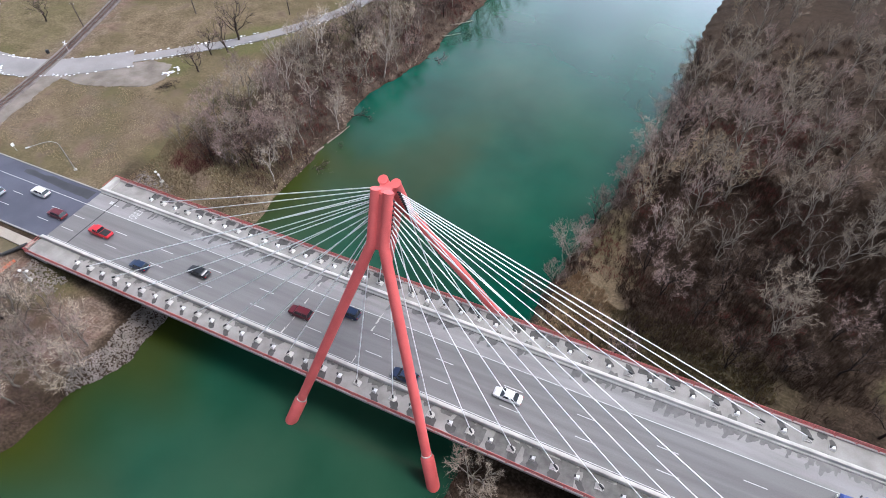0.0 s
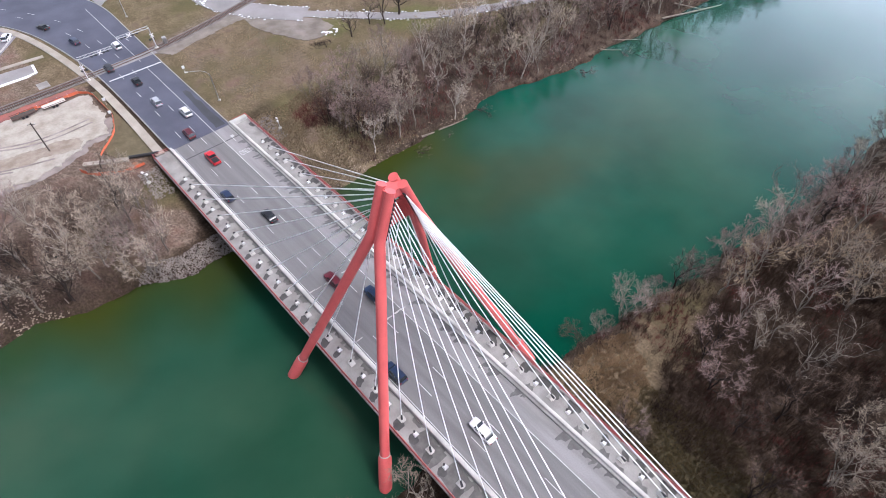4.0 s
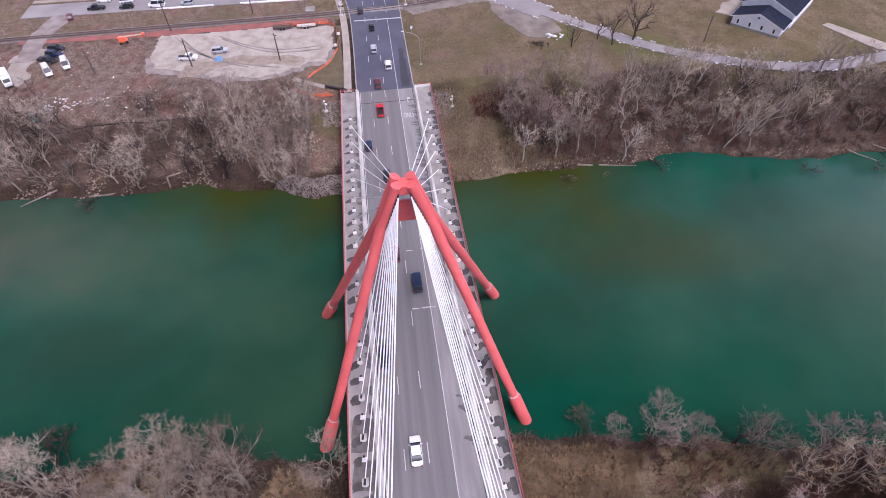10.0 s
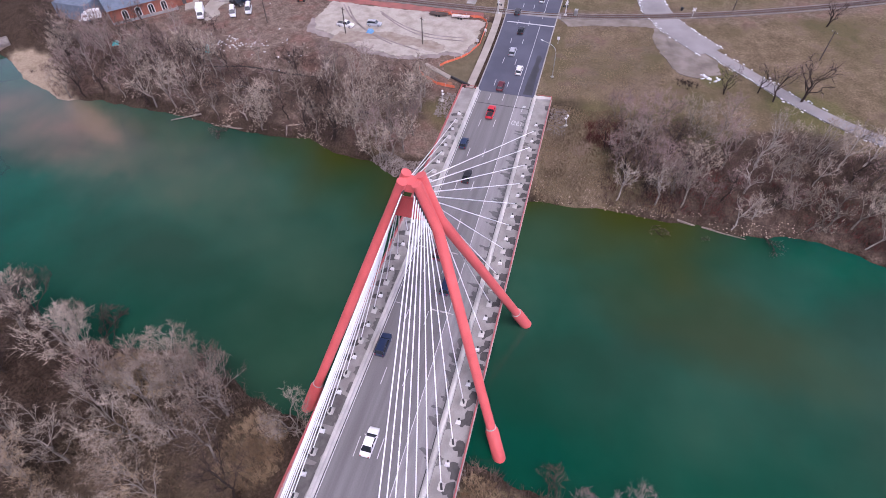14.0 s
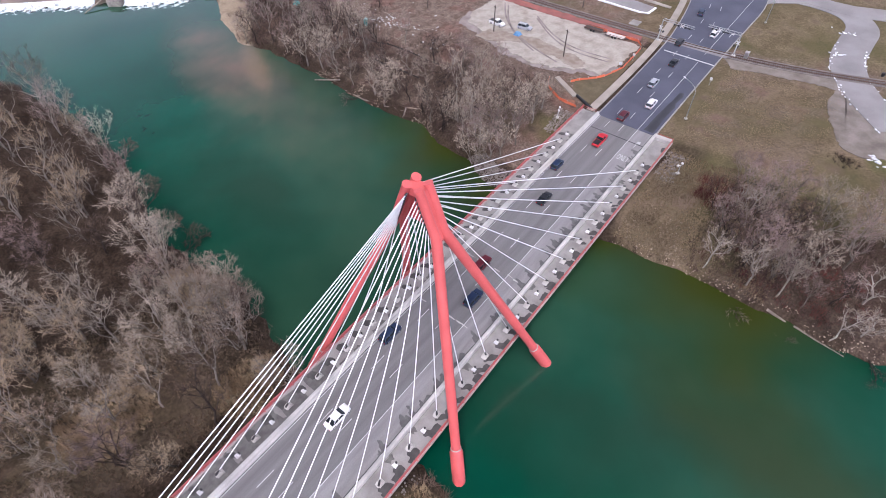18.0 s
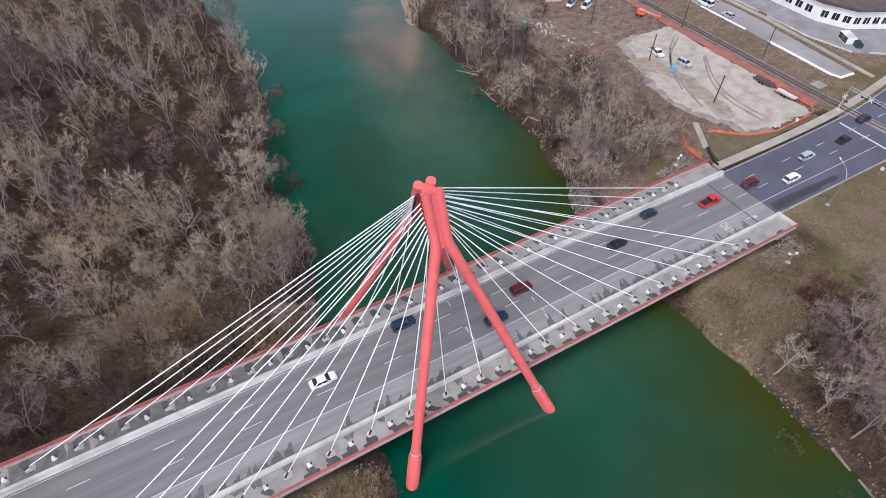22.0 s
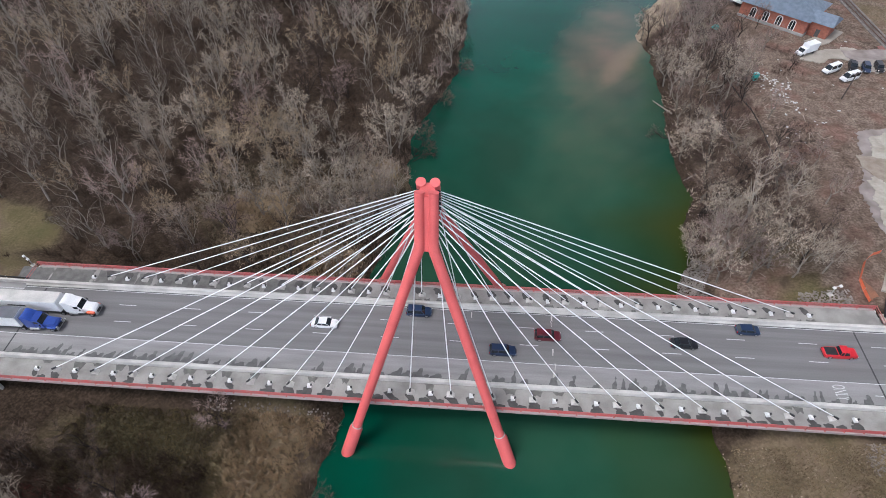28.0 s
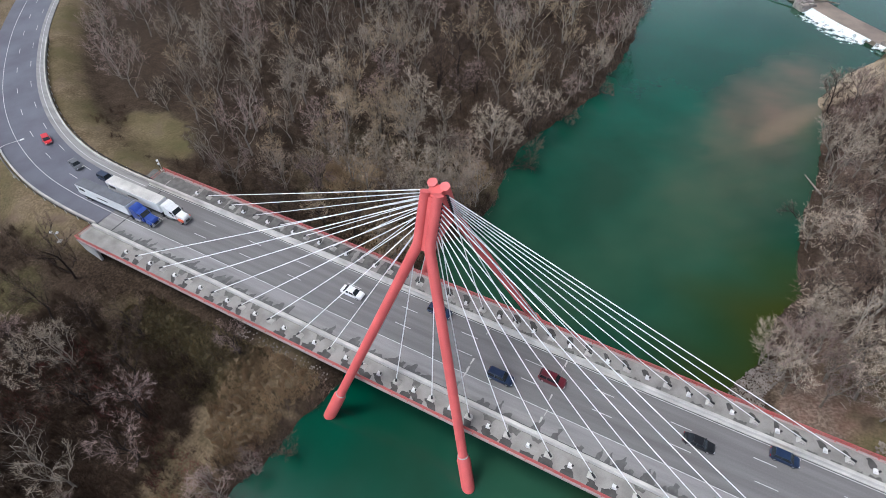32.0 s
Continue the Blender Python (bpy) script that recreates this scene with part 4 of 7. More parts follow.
                    blade(p4, p4 + d4 * rd.uniform(0.45, 1.15), 0.019)
    arr = lambda v: np.array([tuple(p) for p in v], np.float32)
    return arr(tv), np.array(tf, np.int32), arr(wv), np.array(wf, np.int32)


# 0 to 7: bank trees of all sizes; 8 and 9: stark limbs; 10: slender; 11 to 14: broad flood-plain trees; 15 to 17: the same for the far woods
KINDS = [grow(11, 19, 6.5, fine=5, twigs=7), grow(12, 22, 7.0, fine=5, twigs=7), grow(13, 17, 6.2, limbs=9, fine=5, twigs=7), grow(14, 13, 4.8, twigs=8), grow(15, 19, 7.4, 0.15, 9, fine=5, twigs=7), grow(16, 11, 4.0, 0.15, 7, twigs=8), grow(17, 9, 3.8, 0.1, 7, twigs=8, stems=3), grow(18, 17, 4.4, 0.3, 8, twigs=7)]
KINDS += [grow(19, 15, 7.0, 0.15, 10, 6, 3, 2, 1.7, wild=1.7), grow(20, 12, 4.6, 0.2, 8, 5, 3, 3, 1.3, wild=1.5), grow(21, 16, 4.2, 0.3, 8, 6, 4, 7, 0.9)]
KINDS += [grow(31, 20, 6.4, 0.12, 9, 6, 6, 10, stems=2), grow(32, 16, 5.8, 0.1, 9, 6, 6, 10, stems=3), grow(33, 22, 6.8, 0.15, 9, 6, 6, 10), grow(34, 12, 4.9, 0.05, 9, 6, 5, 9, stems=3)]
KINDS += [grow(41, 20, 6.4, 0.15, 8, 6, 5, 9, 0.95), grow(42, 16, 5.8, 0.12, 8, 6, 5, 9, 0.95, stems=2), grow(43, 22, 6.8, 0.15, 8, 6, 5, 9, 0.95)]
BARKS = [(BARK, TWIG), (BARK, TWIG_MAUVE), (BARK_DARK, TWIG_MAUVE), (BARK_PALE, TWIG), (BARK_DARK, TWIG_DARK), (BARK, TWIG_TAN), (BARK_GREY, TWIG_ROSE), (BARK_GREY, TWIG_PALE)]
TREE_MESHES = {}


def tree_meshes(k, b):
    if (k, b) not in TREE_MESHES:
        tv, tf, wv, wf = KINDS[k]
        TREE_MESHES[k, b] = (raw_mesh("trunk", tv, tf, BARKS[b][0]), raw_mesh("crown", wv, wf, BARKS[b][1]))
        TREE_MESHES[k, b][0].shade_smooth()
    return TREE_MESHES[k, b]


LABELS = ["bare grey-brown tree in a leafless winter crown", "bare tree with mauve-brown twigs, leafless", "dark-barked bare tree with spreading limbs", "pale-barked bare sycamore with a fine crown", "dark brown bare tree with dense twigs", "tree holding tan dead leaves on fine twigs", "silver-barked bare tree with rose-grey twigs", "silver-barked bare tree with grey-tan twigs"]
TREE_COUNT = 0


def tree(x, y, k, b, size=1.0, turn=None, lean=0.0, lean_to=0.0, group="bare trees"):
    global TREE_COUNT
    TREE_COUNT += 1
    turn = srng.uniform(0, 360) if turn is None else turn
    z = gz(x, y) - 0.1
    m = pose(x, y, z) @ Matrix.Rotation(radians(lean), 4, Vector((-math.sin(radians(lean_to)), math.cos(radians(lean_to)), 0))) @ pose(0, 0, 0, 0, 0, turn) @ Matrix.Scale(size, 4)
    t = thing("tree", LABELS[b], "tree", m, group)
    a, c = tree_meshes(k, b)
    part("trunk", a, None, t)
    part("crown", c, None, t)
    return t


TX, TY = -72.6, 27.8  # the russet thicket


def clear_of_roads(x, y):
    """How far a spot lies from carriageways, the deck and the open plots."""
    p, r = np.array([x]), np.array([y])
    if abs(y) < 15.5 and -90 < x < 88:
        return False
    if x > 70 and to_line(p, r, EROAD)[0] < 23:
        return False
    if x > 80 and blob(p, r, 99, -27, 11, 8, -20)[0] > 0.3:
        return False
    if blob(p, r, 27, 20, 8, 12)[0] > 0.4 or blob(p, r, 15.5, -49, 4, 6)[0] > 0.5 or blob(p, r, 27, 42, 6, 14)[0] > 0.5 or blob(p, r, 40, 22, 14, 7)[0] > 0.4:
        return False
    if blob(p, r, TX, TY, 5.5, 6.5)[0] > 0.5:
        return False
    if blob(p, r, -62, 22, 12, 10)[0] > 0.4 or blob(p, r, 86, 27, 9, 8)[0] > 0.3:
        return False
    if blob(p, r, -68, -147, 8, 21, -29)[0] > 0.3:
        return False
    return True


# single trees that stand out
tree(-96.5, 57.5, 8, 2, 0.6)
tree(-99.5, 66.5, 9, 2, 0.8)
tree(-96, 70, 9, 2, 1.0)
tree(-97.5, 77, 8, 2, 0.95)
tree(-63, 93, 8, 2, 0.95)
tree(-56, 98, 7, 3, 0.75, lean=20, lean_to=60)
tree(-76, 38, 3, 1, 0.95)
tree(-69, 85, 9, 2, 0.9)
tree(-80, 57, 3, 1, 0.9)
tree(44, -61, 12, 5, 0.7)
tree(20, -46.5, 14, 5, 0.75)
tree(20.5, -88, 14, 5, 0.8)
tree(72, -40, 12, 5, 0.6)
tree(-62.5, 39.5, 14, 1, 1.0)
tree(-68, 43, 12, 4, 0.75)
tree(-70.5, 36.5, 14, 1, 0.95)
tree(-58.5, 45, 12, 1, 0.7)
tree(-63.5, 47.5, 14, 4, 0.9)
tree(-146, 92, 8, 2, 0.7)
tree(-165, 62, 8, 2, 0.7)
tree(18.9, 31.4, 14, 1, 0.55)
tree(20.6, 38.1, 14, 1, 0.9)
tree(22.0, 44.0, 14, 1, 0.7)
tree(23.1, 51.3, 9, 2, 0.95, lean=12, lean_to=70)
tree(24.2, 54.0, 14, 1, 0.8)
tree(61, 33, 12, 0, 0.9)
tree(36, 90, 8, 2, 1.0)
tree(-56.5, -25, 0, 1, 0.9, lean=14, lean_to=10)
tree(-61, -33, 4, 0, 0.85, lean=8, lean_to=-10)
tree(-63.5, -28, 1, 0, 0.75)
tree(-66, -38, 7, 3, 0.95)
tree(-70, -46, 7, 3, 1.0)

tree(16.5, -38, 12, 6, 0.8)
tree(19.5, -30.5, 14, 6, 0.95)
tree(22.5, -40.5, 12, 7, 0.85)
tree(17.5, -46, 12, 6, 0.75)
tree(26, -34.5, 14, 7, 1.0)
tree(13.6, -43, 14, 6, 1.0)
tree(13.8, -35, 14, 6, 0.85)
tree(19.5, -35.5, 12, 7, 0.85)
tree(25.5, -47, 12, 7, 0.9)
tree(20, -52.5, 12, 6, 0.8)
tree(28, -41, 11, 7, 0.75)
for x, y, k, b, z in ((-60, 34, 14, 4, 0.95), (-64, 31, 14, 1, 0.85), (-69, 29, 14, 4, 0.8), (-73.5, 33, 12, 1, 0.7), (-58, 38.5, 12, 4, 0.7), (-79, 30.5, 14, 1, 0.7), (-66, 36, 12, 4, 0.7)):
    tree(x, y, k, b, z)
# a stand with old leaves still on the twigs, in the south-eastern woods
for x, y, k, z in ((52, -47, 12, 1.0), (47, -53, 14, 0.95), (57, -53, 12, 0.9), (42, -47, 14, 0.85), (49, -61, 12, 0.9), (38, -54, 11, 0.85), (55, -41, 14, 0.8), (60, -62, 13, 0.9)):
    tree(x, y, k, 5, z)
# thin young trees scattered over the rough plot on the south-west bank
for x, y, k, b, z in ((-81, -34, 9, 2, 0.6), (-84, -42, 7, 1, 0.65), (-79, -50, 9, 4, 0.7), (-86, -55, 3, 1, 0.6), (-80, -62, 9, 2, 0.75), (-82, -75, 7, 1, 0.7), (-78, -84, 9, 4, 0.8), (-84, -101, 3, 1, 0.75), (-79, -108, 9, 2, 0.8), (-90, -108, 7, 1, 0.65), (-94, -97, 9, 2, 0.55), (-86, -118, 9, 4, 0.8), (-76, -94, 7, 1, 0.8), (-92, -122, 3, 2, 0.7)):
    tree(x, y, k, b, z)
# dead trees fallen into the shallows of the western bank
for x, y, z, a in ((-50.2, 41.5, 0.62, 12), (-50.6, 50.0, 0.5, 40), (-51.5, 66, 0.6, 20), (-46, 104, 0.7, 10), (-44.5, 121, 0.7, 30), (-58.5, -74, 0.6, -10)):
    tree(x, y, 9, 2, z, lean=86, lean_to=a)
# trees that hang over the eastern water's edge
for y in (62, 69, 77, 84, 93, 103, 114, 126, -63, -74, -84, -93, -104, -115, -128, -142):
    tree(float(np.interp(y, EB[:, 0], EB[:, 1])) + srng.uniform(1.0, 3.2), y, srng.choice((0, 3, 4, 7, 12)), srng.choice((0, 1, 1, 4)), srng.uniform(0.6, 0.9), lean=srng.uniform(4, 16), lean_to=srng.uniform(150, 210))

for x, y, a in ((12.0, -70, 175), (11.5, -61, 200), (8.0, -87, 165), (19.5, 27, 190), (2.8, -103, 185)):
    tree(x, y, 6, 4, srng.uniform(0.6, 0.9), lean=srng.uniform(45, 62), lean_to=a)

# woods by stretches of the plan: x and y range, mean spacing, kinds and barks
ZONES = [
    ((-80, -53), (-145, -85), 5.2, (3, 7, 10, 9, 14, 12), (0, 1, 4, 1), (0.8, 1.15)),
    ((-76, -53), (-50, -21), 5.8, (3, 7, 10, 12, 14), (0, 1, 4, 7), (0.8, 1.2)),
    ((-72, -53), (-85, -50), 6.2, (9, 3, 10, 14), (0, 1, 4), (0.75, 1.1)),
    ((-80, -50), (26, 150), 5.2, (10, 10, 9, 7, 9, 14), (1, 7, 2, 1, 0, 1, 7, 3), (0.65, 1.0)),
    ((13, 72), (-90, -15), 9.4, (11, 12, 13, 14, 11, 10), (7, 0, 7, 4, 6, 5), (0.6, 1.12)),
    ((30, 80), (15, 80), 8.6, (11, 12, 14, 14, 10), (4, 4, 1, 4, 0), (0.65, 0.95)),
    ((13, 110), (-125, -15), 9.6, (11, 12, 13, 14, 0), (7, 0, 7, 4, 6, 5), (0.6, 1.12)),
    ((30, 100), (15, 110), 9.6, (11, 12, 13, 14, 2), (4, 1, 4, 0, 7), (0.6, 1.05)),
]
spots, over = [], []
for zone in ZONES:
    (x0, x1), (y0, y1), gap, kinds, barks, sizes = zone
    for _ in range(2600):
        x, y = srng.uniform(x0, x1), srng.uniform(y0, y1)
        dw, de = inland(np.array([x]), np.array([y]))
        d = max(dw[0], de[0])
        if d < 1.2 or not clear_of_roads(x, y):
            continue
        if 28 < x < 82 and 0 < y < 33 and srng.random() < 0.8:
            continue
        if x > 0 and wobble(x, y, 17, 6) < -0.3 and srng.random() < 0.85:
            continue
        if x < 0 and (d > (26 if y > 0 else 28) or (y > 0 and d < 3.5 and srng.random() < 0.6)):
            continue
        if any((x - a) ** 2 + (y - b) ** 2 < (gap * srng.uniform(0.7, 1.1)) ** 2 for a, b in spots):
            continue
        spots.append((x, y))
        if TREE_COUNT >= 297:
            over.append((x, y, gz(x, y) - 0.1, srng.uniform(*sizes), srng.uniform(0, 6.28), srng.choice(kinds)))
        else:
            tree(x, y, srng.choice(kinds), srng.choice((4, 4, 1, 2)) if x > 0 and wobble(x, y, 21, 2) < -0.2 else srng.choice(barks), srng.uniform(*sizes) * (0.62 if x > 28 and 0 < y < 42 else 1.0), lean=abs(srng.gauss(8, 6)) if x < 0 else abs(srng.gauss(0, 5)), lean_to=srng.gauss(20, 40) if x < 0 else srng.uniform(0, 360), group="riverside trees")


def scatter(name, label, category, places, kinds, which, material):
    """Many trees or plants joined into one object."""
    vs, fs, k0 = [], [], 0
    for x, y, z, s, a, k in places:
        v, f = kinds[k][which], kinds[k][which + 1]
        c, n = math.cos(a) * s, math.sin(a) * s
        vs.append(np.stack([v[:, 0] * c - v[:, 1] * n + x, v[:, 0] * n + v[:, 1] * c + y, v[:, 2] * s + z], -1))
        fs.append(f + k0)
        k0 += len(v)
    return solo(name, raw_mesh(name, np.concatenate(vs), np.concatenate(fs), material), None, label, category, kind="stuff")


far = list(over)
for (x0, x1), (y0, y1), gap, count in (((0, 190), (-235, -15), 10.0, 220), ((95, 200), (15, 150), 11.0, 26), ((28, 150), (100, 230), 10.5, 65), ((-80, -36), (145, 235), 7.0, 45)):
    n = 0
    for _ in range(6000):
        x, y = srng.uniform(x0, x1), srng.uniform(y0, y1)
        dw, de = inland(np.array([x]), np.array([y]))
        d = max(dw[0], de[0])
        if n >= count or d < 1.5 or not clear_of_roads(x, y) or (x < 0 and y > 0 and d > 26):
            continue
        if any((x - a) ** 2 + (y - b) ** 2 < (gap * srng.uniform(0.7, 1.1)) ** 2 for a, b in spots):
            continue
        spots.append((x, y))
        n += 1
        far.append((x, y, gz(x, y) - 0.1, srng.uniform(0.6, 1.12), srng.uniform(0, 6.28), srng.choice((0, 11, 12, 13, 14))))
FAR_KINDS = {11: 15, 12: 16, 13: 17, 14: 16, 0: 15, 2: 16}
far = [f[:5] + (FAR_KINDS.get(f[5], f[5]),) for f in far]
far.sort(key=lambda f: -wobble(f[0], f[1], 24, 3) + srng.gauss(0, 0.3))
dark = [f for f in far if f[0] > 26 and 12 < f[1] < 46]
far = [f for f in far if not (f[0] > 26 and 12 < f[1] < 46)]
scatter("far_tree_trunks", "dark trunks of the leafless woods north of the road", "woods", dark, KINDS, 0, BARK_DARK)
for part_of, tone, m in ((dark[0::5] + dark[1::5], "dark brown", TWIG_DARK), (dark[2::5] + dark[3::5], "mauve-brown", TWIG_MAUVE), (dark[4::5], "pale grey", TWIG_PALE)):
    scatter("far_tree_twigs", tone + " twigs of the leafless woods north of the road", "woods", part_of, KINDS, 2, m)
scatter("far_tree_trunks", "grey-brown trunks and limbs of the far leafless woods", "woods", far, KINDS, 0, BARK_GREY)
cuts = [0, int(len(far) * 0.18), int(len(far) * 0.5), int(len(far) * 0.72), len(far)]
for a, b, tone, m in zip(cuts[:-1], cuts[1:], ("pale tan", "pale grey", "mauve-brown", "dark brown"), (TWIG_TAN, TWIG_PALE, TWIG_MAUVE, TWIG_DARK)):
    scatter("far_tree_twigs", tone + " twigs of the far leafless woods", "woods", far[a:b], KINDS, 2, m)


# undergrowth, reeds and stones
def bush(seed, n, h, w, width):
    rd = random.Random(seed)
    v, f = [], []
    for i in range(n):
        a, sp = rd.uniform(0, 6.28), rd.uniform(0.1, 1.0) * w
        p = Vector((rd.gauss(0, w * 0.3), rd.gauss(0, w * 0.3), -0.1))
        t = p + Vector((math.cos(a) * sp, math.sin(a) * sp, h * rd.uniform(0.5, 1.1)))
        s = Vector((-math.sin(a + rd.uniform(-1, 1)), math.cos(a + rd.uniform(-1, 1)), rd.uniform(-0.3, 0.3))) * width
        k = len(v)
        v += [p - s, p + s, t]
        f.append((k, k + 1, k + 2))
    return np.array([tuple(p) for p in v], np.float32), np.array(f, np.int32)


BUSHES = [bush(21, 22, 1.5, 1.1, 0.035), bush(22, 20, 2.2, 1.4, 0.035), bush(23, 26, 1.0, 1.3, 0.035)]


def strew(name, label, category, x0, x1, y0, y1, n, keep, kinds, sizes, material):
    xs, ys = rng.uniform(x0, x1, n), rng.uniform(y0, y1, n)
    ok = keep(xs, ys)
    xs, ys = xs[ok], ys[ok]
    zs = ground_z(xs, ys)
    return scatter(name, label, category, [(x, y, z, srng.uniform(*sizes), srng.uniform(0, 6.28), srng.randrange(len(kinds))) for x, y, z in zip(xs, ys, zs)], kinds, 0, material)


def land(x, y, lo, hi):
    dw, de = inland(x, y)
    d = np.maximum(dw, de)
    return (d > lo) & (d < hi)


def off_road(x, y):
    return (to_line(x, y, EROAD) > 14.5) & ~((np.abs(y) < 13.5) & (x > -88) & (x < 90)) & (blob(x, y, 99, -27, 15, 10, -20) < 0.3)


strew("undergrowth", "brown leafless undergrowth on the eastern flood plain", "undergrowth", 0, 120, -160, 160, 14000, lambda x, y: land(x, y, 0.8, 200) & off_road(x, y) & (x > 0) & (blob(x, y, 27, 20, 9, 12) < 0.4) & (blob(x, y, 38, -36, 22, 15, -20) < 0.5) & (wobble(x, y, 10, 4) > -0.35), BUSHES, (0.7, 1.3), BRUSH)
strew("undergrowth", "brown leafless undergrowth on the north-west bank", "undergrowth", -82, -36, 28, 200, 3600, lambda x, y: (x < -30) & land(x, y, 1.0, 25), BUSHES, (0.7, 1.3), BRUSH_MAUVE)
strew("undergrowth", "brown brush on the south-west bank", "undergrowth", -86, -48, -150, -24, 3200, lambda x, y: (x < -30) & land(x, y, 0.8, 21) & (wobble(x, y, 9, 4) > -0.3), BUSHES, (0.5, 1.0), BRUSH_MAUVE)
# this brush's dark colour deepens the shade under the north-eastern trees
strew("undergrowth", "tangled undergrowth, coloured dark with shade, north of the eastern bridge end", "undergrowth", 32, 84, 22, 80, 4200, lambda x, y: off_road(x, y) & (blob(x, y, 27, 20, 9, 12) < 0.4) & (blob(x, y, 86, 27, 9, 8) < 0.3), BUSHES, (0.7, 1.4), BRUSH)
strew("undergrowth", "mauve-brown brush over the rough plot", "undergrowth", -98, -74, -128, -28, 1500, lambda x, y: (wobble(x, y, 8, 6) > 0.12) & ((x > -88) | (y < -92)), BUSHES, (0.4, 0.9), BRUSH_MAUVE)
strew("red_thicket", "dark russet thicket beside the trees", "thicket", -84, -64, 22, 46, 900, lambda x, y: blob(x, y, TX, TY, 4.6, 5.5) > 0.5, BUSHES, (0.7, 1.2), BRUSH_RED)
strew("red_brush", "russet brush along the northern bank", "undergrowth", -70, -40, 30, 150, 1500, lambda x, y: (x < -30) & land(x, y, 2, 16) & (wobble(x, y, 12, 7) > -0.15), BUSHES, (0.6, 1.1), BRUSH_RED)
strew("waterside_scrub", "dark scrub along the eastern water's edge", "scrub", -4, 45, -170, 140, 7600, lambda x, y: (x > -5) & land(x, y, -0.2, 3.8) & (np.abs(y) > 12), BUSHES, (0.6, 1.5), mat("waterside_brush", (0.2, 0.14, 0.105), (0.08, 0.056, 0.042), 0.95, 0, 0.12, 3, 0, 0, 0.2))
strew("waterside_scrub", "dark scrub and roots along the western water's edge", "scrub", -64, -38, -130, 170, 9000, lambda x, y: (x < -30) & land(x, y, -0.15, 1.6) & (np.abs(y) > 13) & (wobble(x, y, 7, 1) > -0.3), BUSHES, (0.25, 0.7), BRUSH)
BLADES = [bush(31, 26, 1.5, 0.6, 0.05), bush(32, 22, 1.9, 0.7, 0.05)]
strew("reed_bed", "pale dry reeds beside the bridge", "reeds", 14, 60, -62, 66, 26000, lambda x, y: (x > 10) & land(x, y, 2.2, 60) & ((blob(x, y, 26, 20, 8, 12, 0, 0.5) + blob(x, y, 15.5, -49, 5.5, 8, 0, 0.5) + blob(x, y, 24, -22, 7, 5) + blob(x, y, 44, -36, 8, 7)) > 0.45) & (np.abs(y) > 12.6), BLADES, (0.5, 0.85), REED)
strew("dry_grass", "tan dry grass under the eastern trees", "grass", 12, 66, -58, -14, 7000, lambda x, y: (x > 5) & land(x, y, 2, 90) & off_road(x, y) & (blob(x, y, 38, -36, 24, 16, -20, 0.5) > 0.35) & (wobble(x, y, 7, 2) > -0.4), BLADES, (0.3, 0.6), mat("tan_dry_grass", (0.27, 0.2, 0.13), (0.14, 0.1, 0.066), 0.95, 0, 0.2, 3, 0, 0, 0.2))
strew("red_brush", "dark russet brush between the north-eastern trees", "undergrowth", 20, 75, 28, 120, 3200, lambda x, y: land(x, y, 1.5, 200) & off_road(x, y) & (x > 15) & (wobble(x, y, 13, 3) > 0.1), BUSHES, (0.6, 1.1), BRUSH_RED)
strew("rank_grass", "olive-brown rank grass beside the bridge", "grass", 30, 75, 12.8, 34, 9000, lambda x, y: (blob(x, y, 45, 20, 17, 8, 0, 0.6) > 0.4) & off_road(x, y), BLADES, (0.25, 0.5), mat("olive_grass", (0.23, 0.18, 0.085), (0.14, 0.108, 0.052), 0.95, 0, 0.2, 3, 0, 0, 0.2))


DEAD_GRASS = mat("dead_grass_tuft", (0.36, 0.275, 0.17), (0.19, 0.14, 0.085), 0.95, 0, 0.2, 3, 0, 0, 0.2)


def pebble(seed):
    rd = random.Random(seed)
    bm = bmesh.new()
    bmesh.ops.create_icosphere(bm, subdivisions=1, radius=0.5)
    for v in bm.verts:
        v.co = Vector((v.co.x * rd.uniform(0.8, 1.3), v.co.y * rd.uniform(0.7, 1.1), v.co.z * rd.uniform(0.5, 0.8)))
    bm.verts.index_update()
    r = np.array([tuple(v.co) for v in bm.verts], np.float32), np.array([[v.index for v in f.verts] for f in bm.faces], np.int32)
    bm.free()
    return r


ROCKS = [pebble(i) for i in range(41, 46)]
strew("riprap", "grey riprap stones on the water's edge", "stones", -58, -48, -34, 4, 8000, lambda x, y: (x < -30) & land(x, y, -0.4, 5.2) & (blob(x, y, -52.5, -16, 5, 16) > 0.3), ROCKS, (0.18, 0.5), STONE)
strew("bank_stones", "tan stones strewn along the northern bank", "stones", -62, -40, 60, 130, 2600, lambda x, y: (x < -30) & land(x, y, -0.2, 3.0) & (wobble(x, y, 14, 3) > 0.1), ROCKS, (0.15, 0.5), STONE_TAN)
strew("bank_stones", "pale stones along the bank north of the bridge", "stones", -60, -44, 11, 62, 1500, lambda x, y: (x < -30) & land(x, y, -0.2, 2.6) & (wobble(x, y, 8, 3) > -0.45), ROCKS, (0.15, 0.45), STONE_TAN)
strew("bank_stones", "tan stones strewn along the southern bank", "stones", -66, -48, -112, -44, 4200, lambda x, y: (x < -30) & land(x, y, -0.2, 8) & (wobble(x, y, 10, 5) > -0.1), ROCKS, (0.2, 0.5), STONE_TAN)
strew("abutment_stones", "grey rubble beside the bridge end", "stones", -82, -70, -19, 19, 4200, lambda x, y: (x < -30) & (np.abs(np.abs(y) - 15.2) < 2.4) & (x > -79), ROCKS, (0.25, 0.6), STONE)
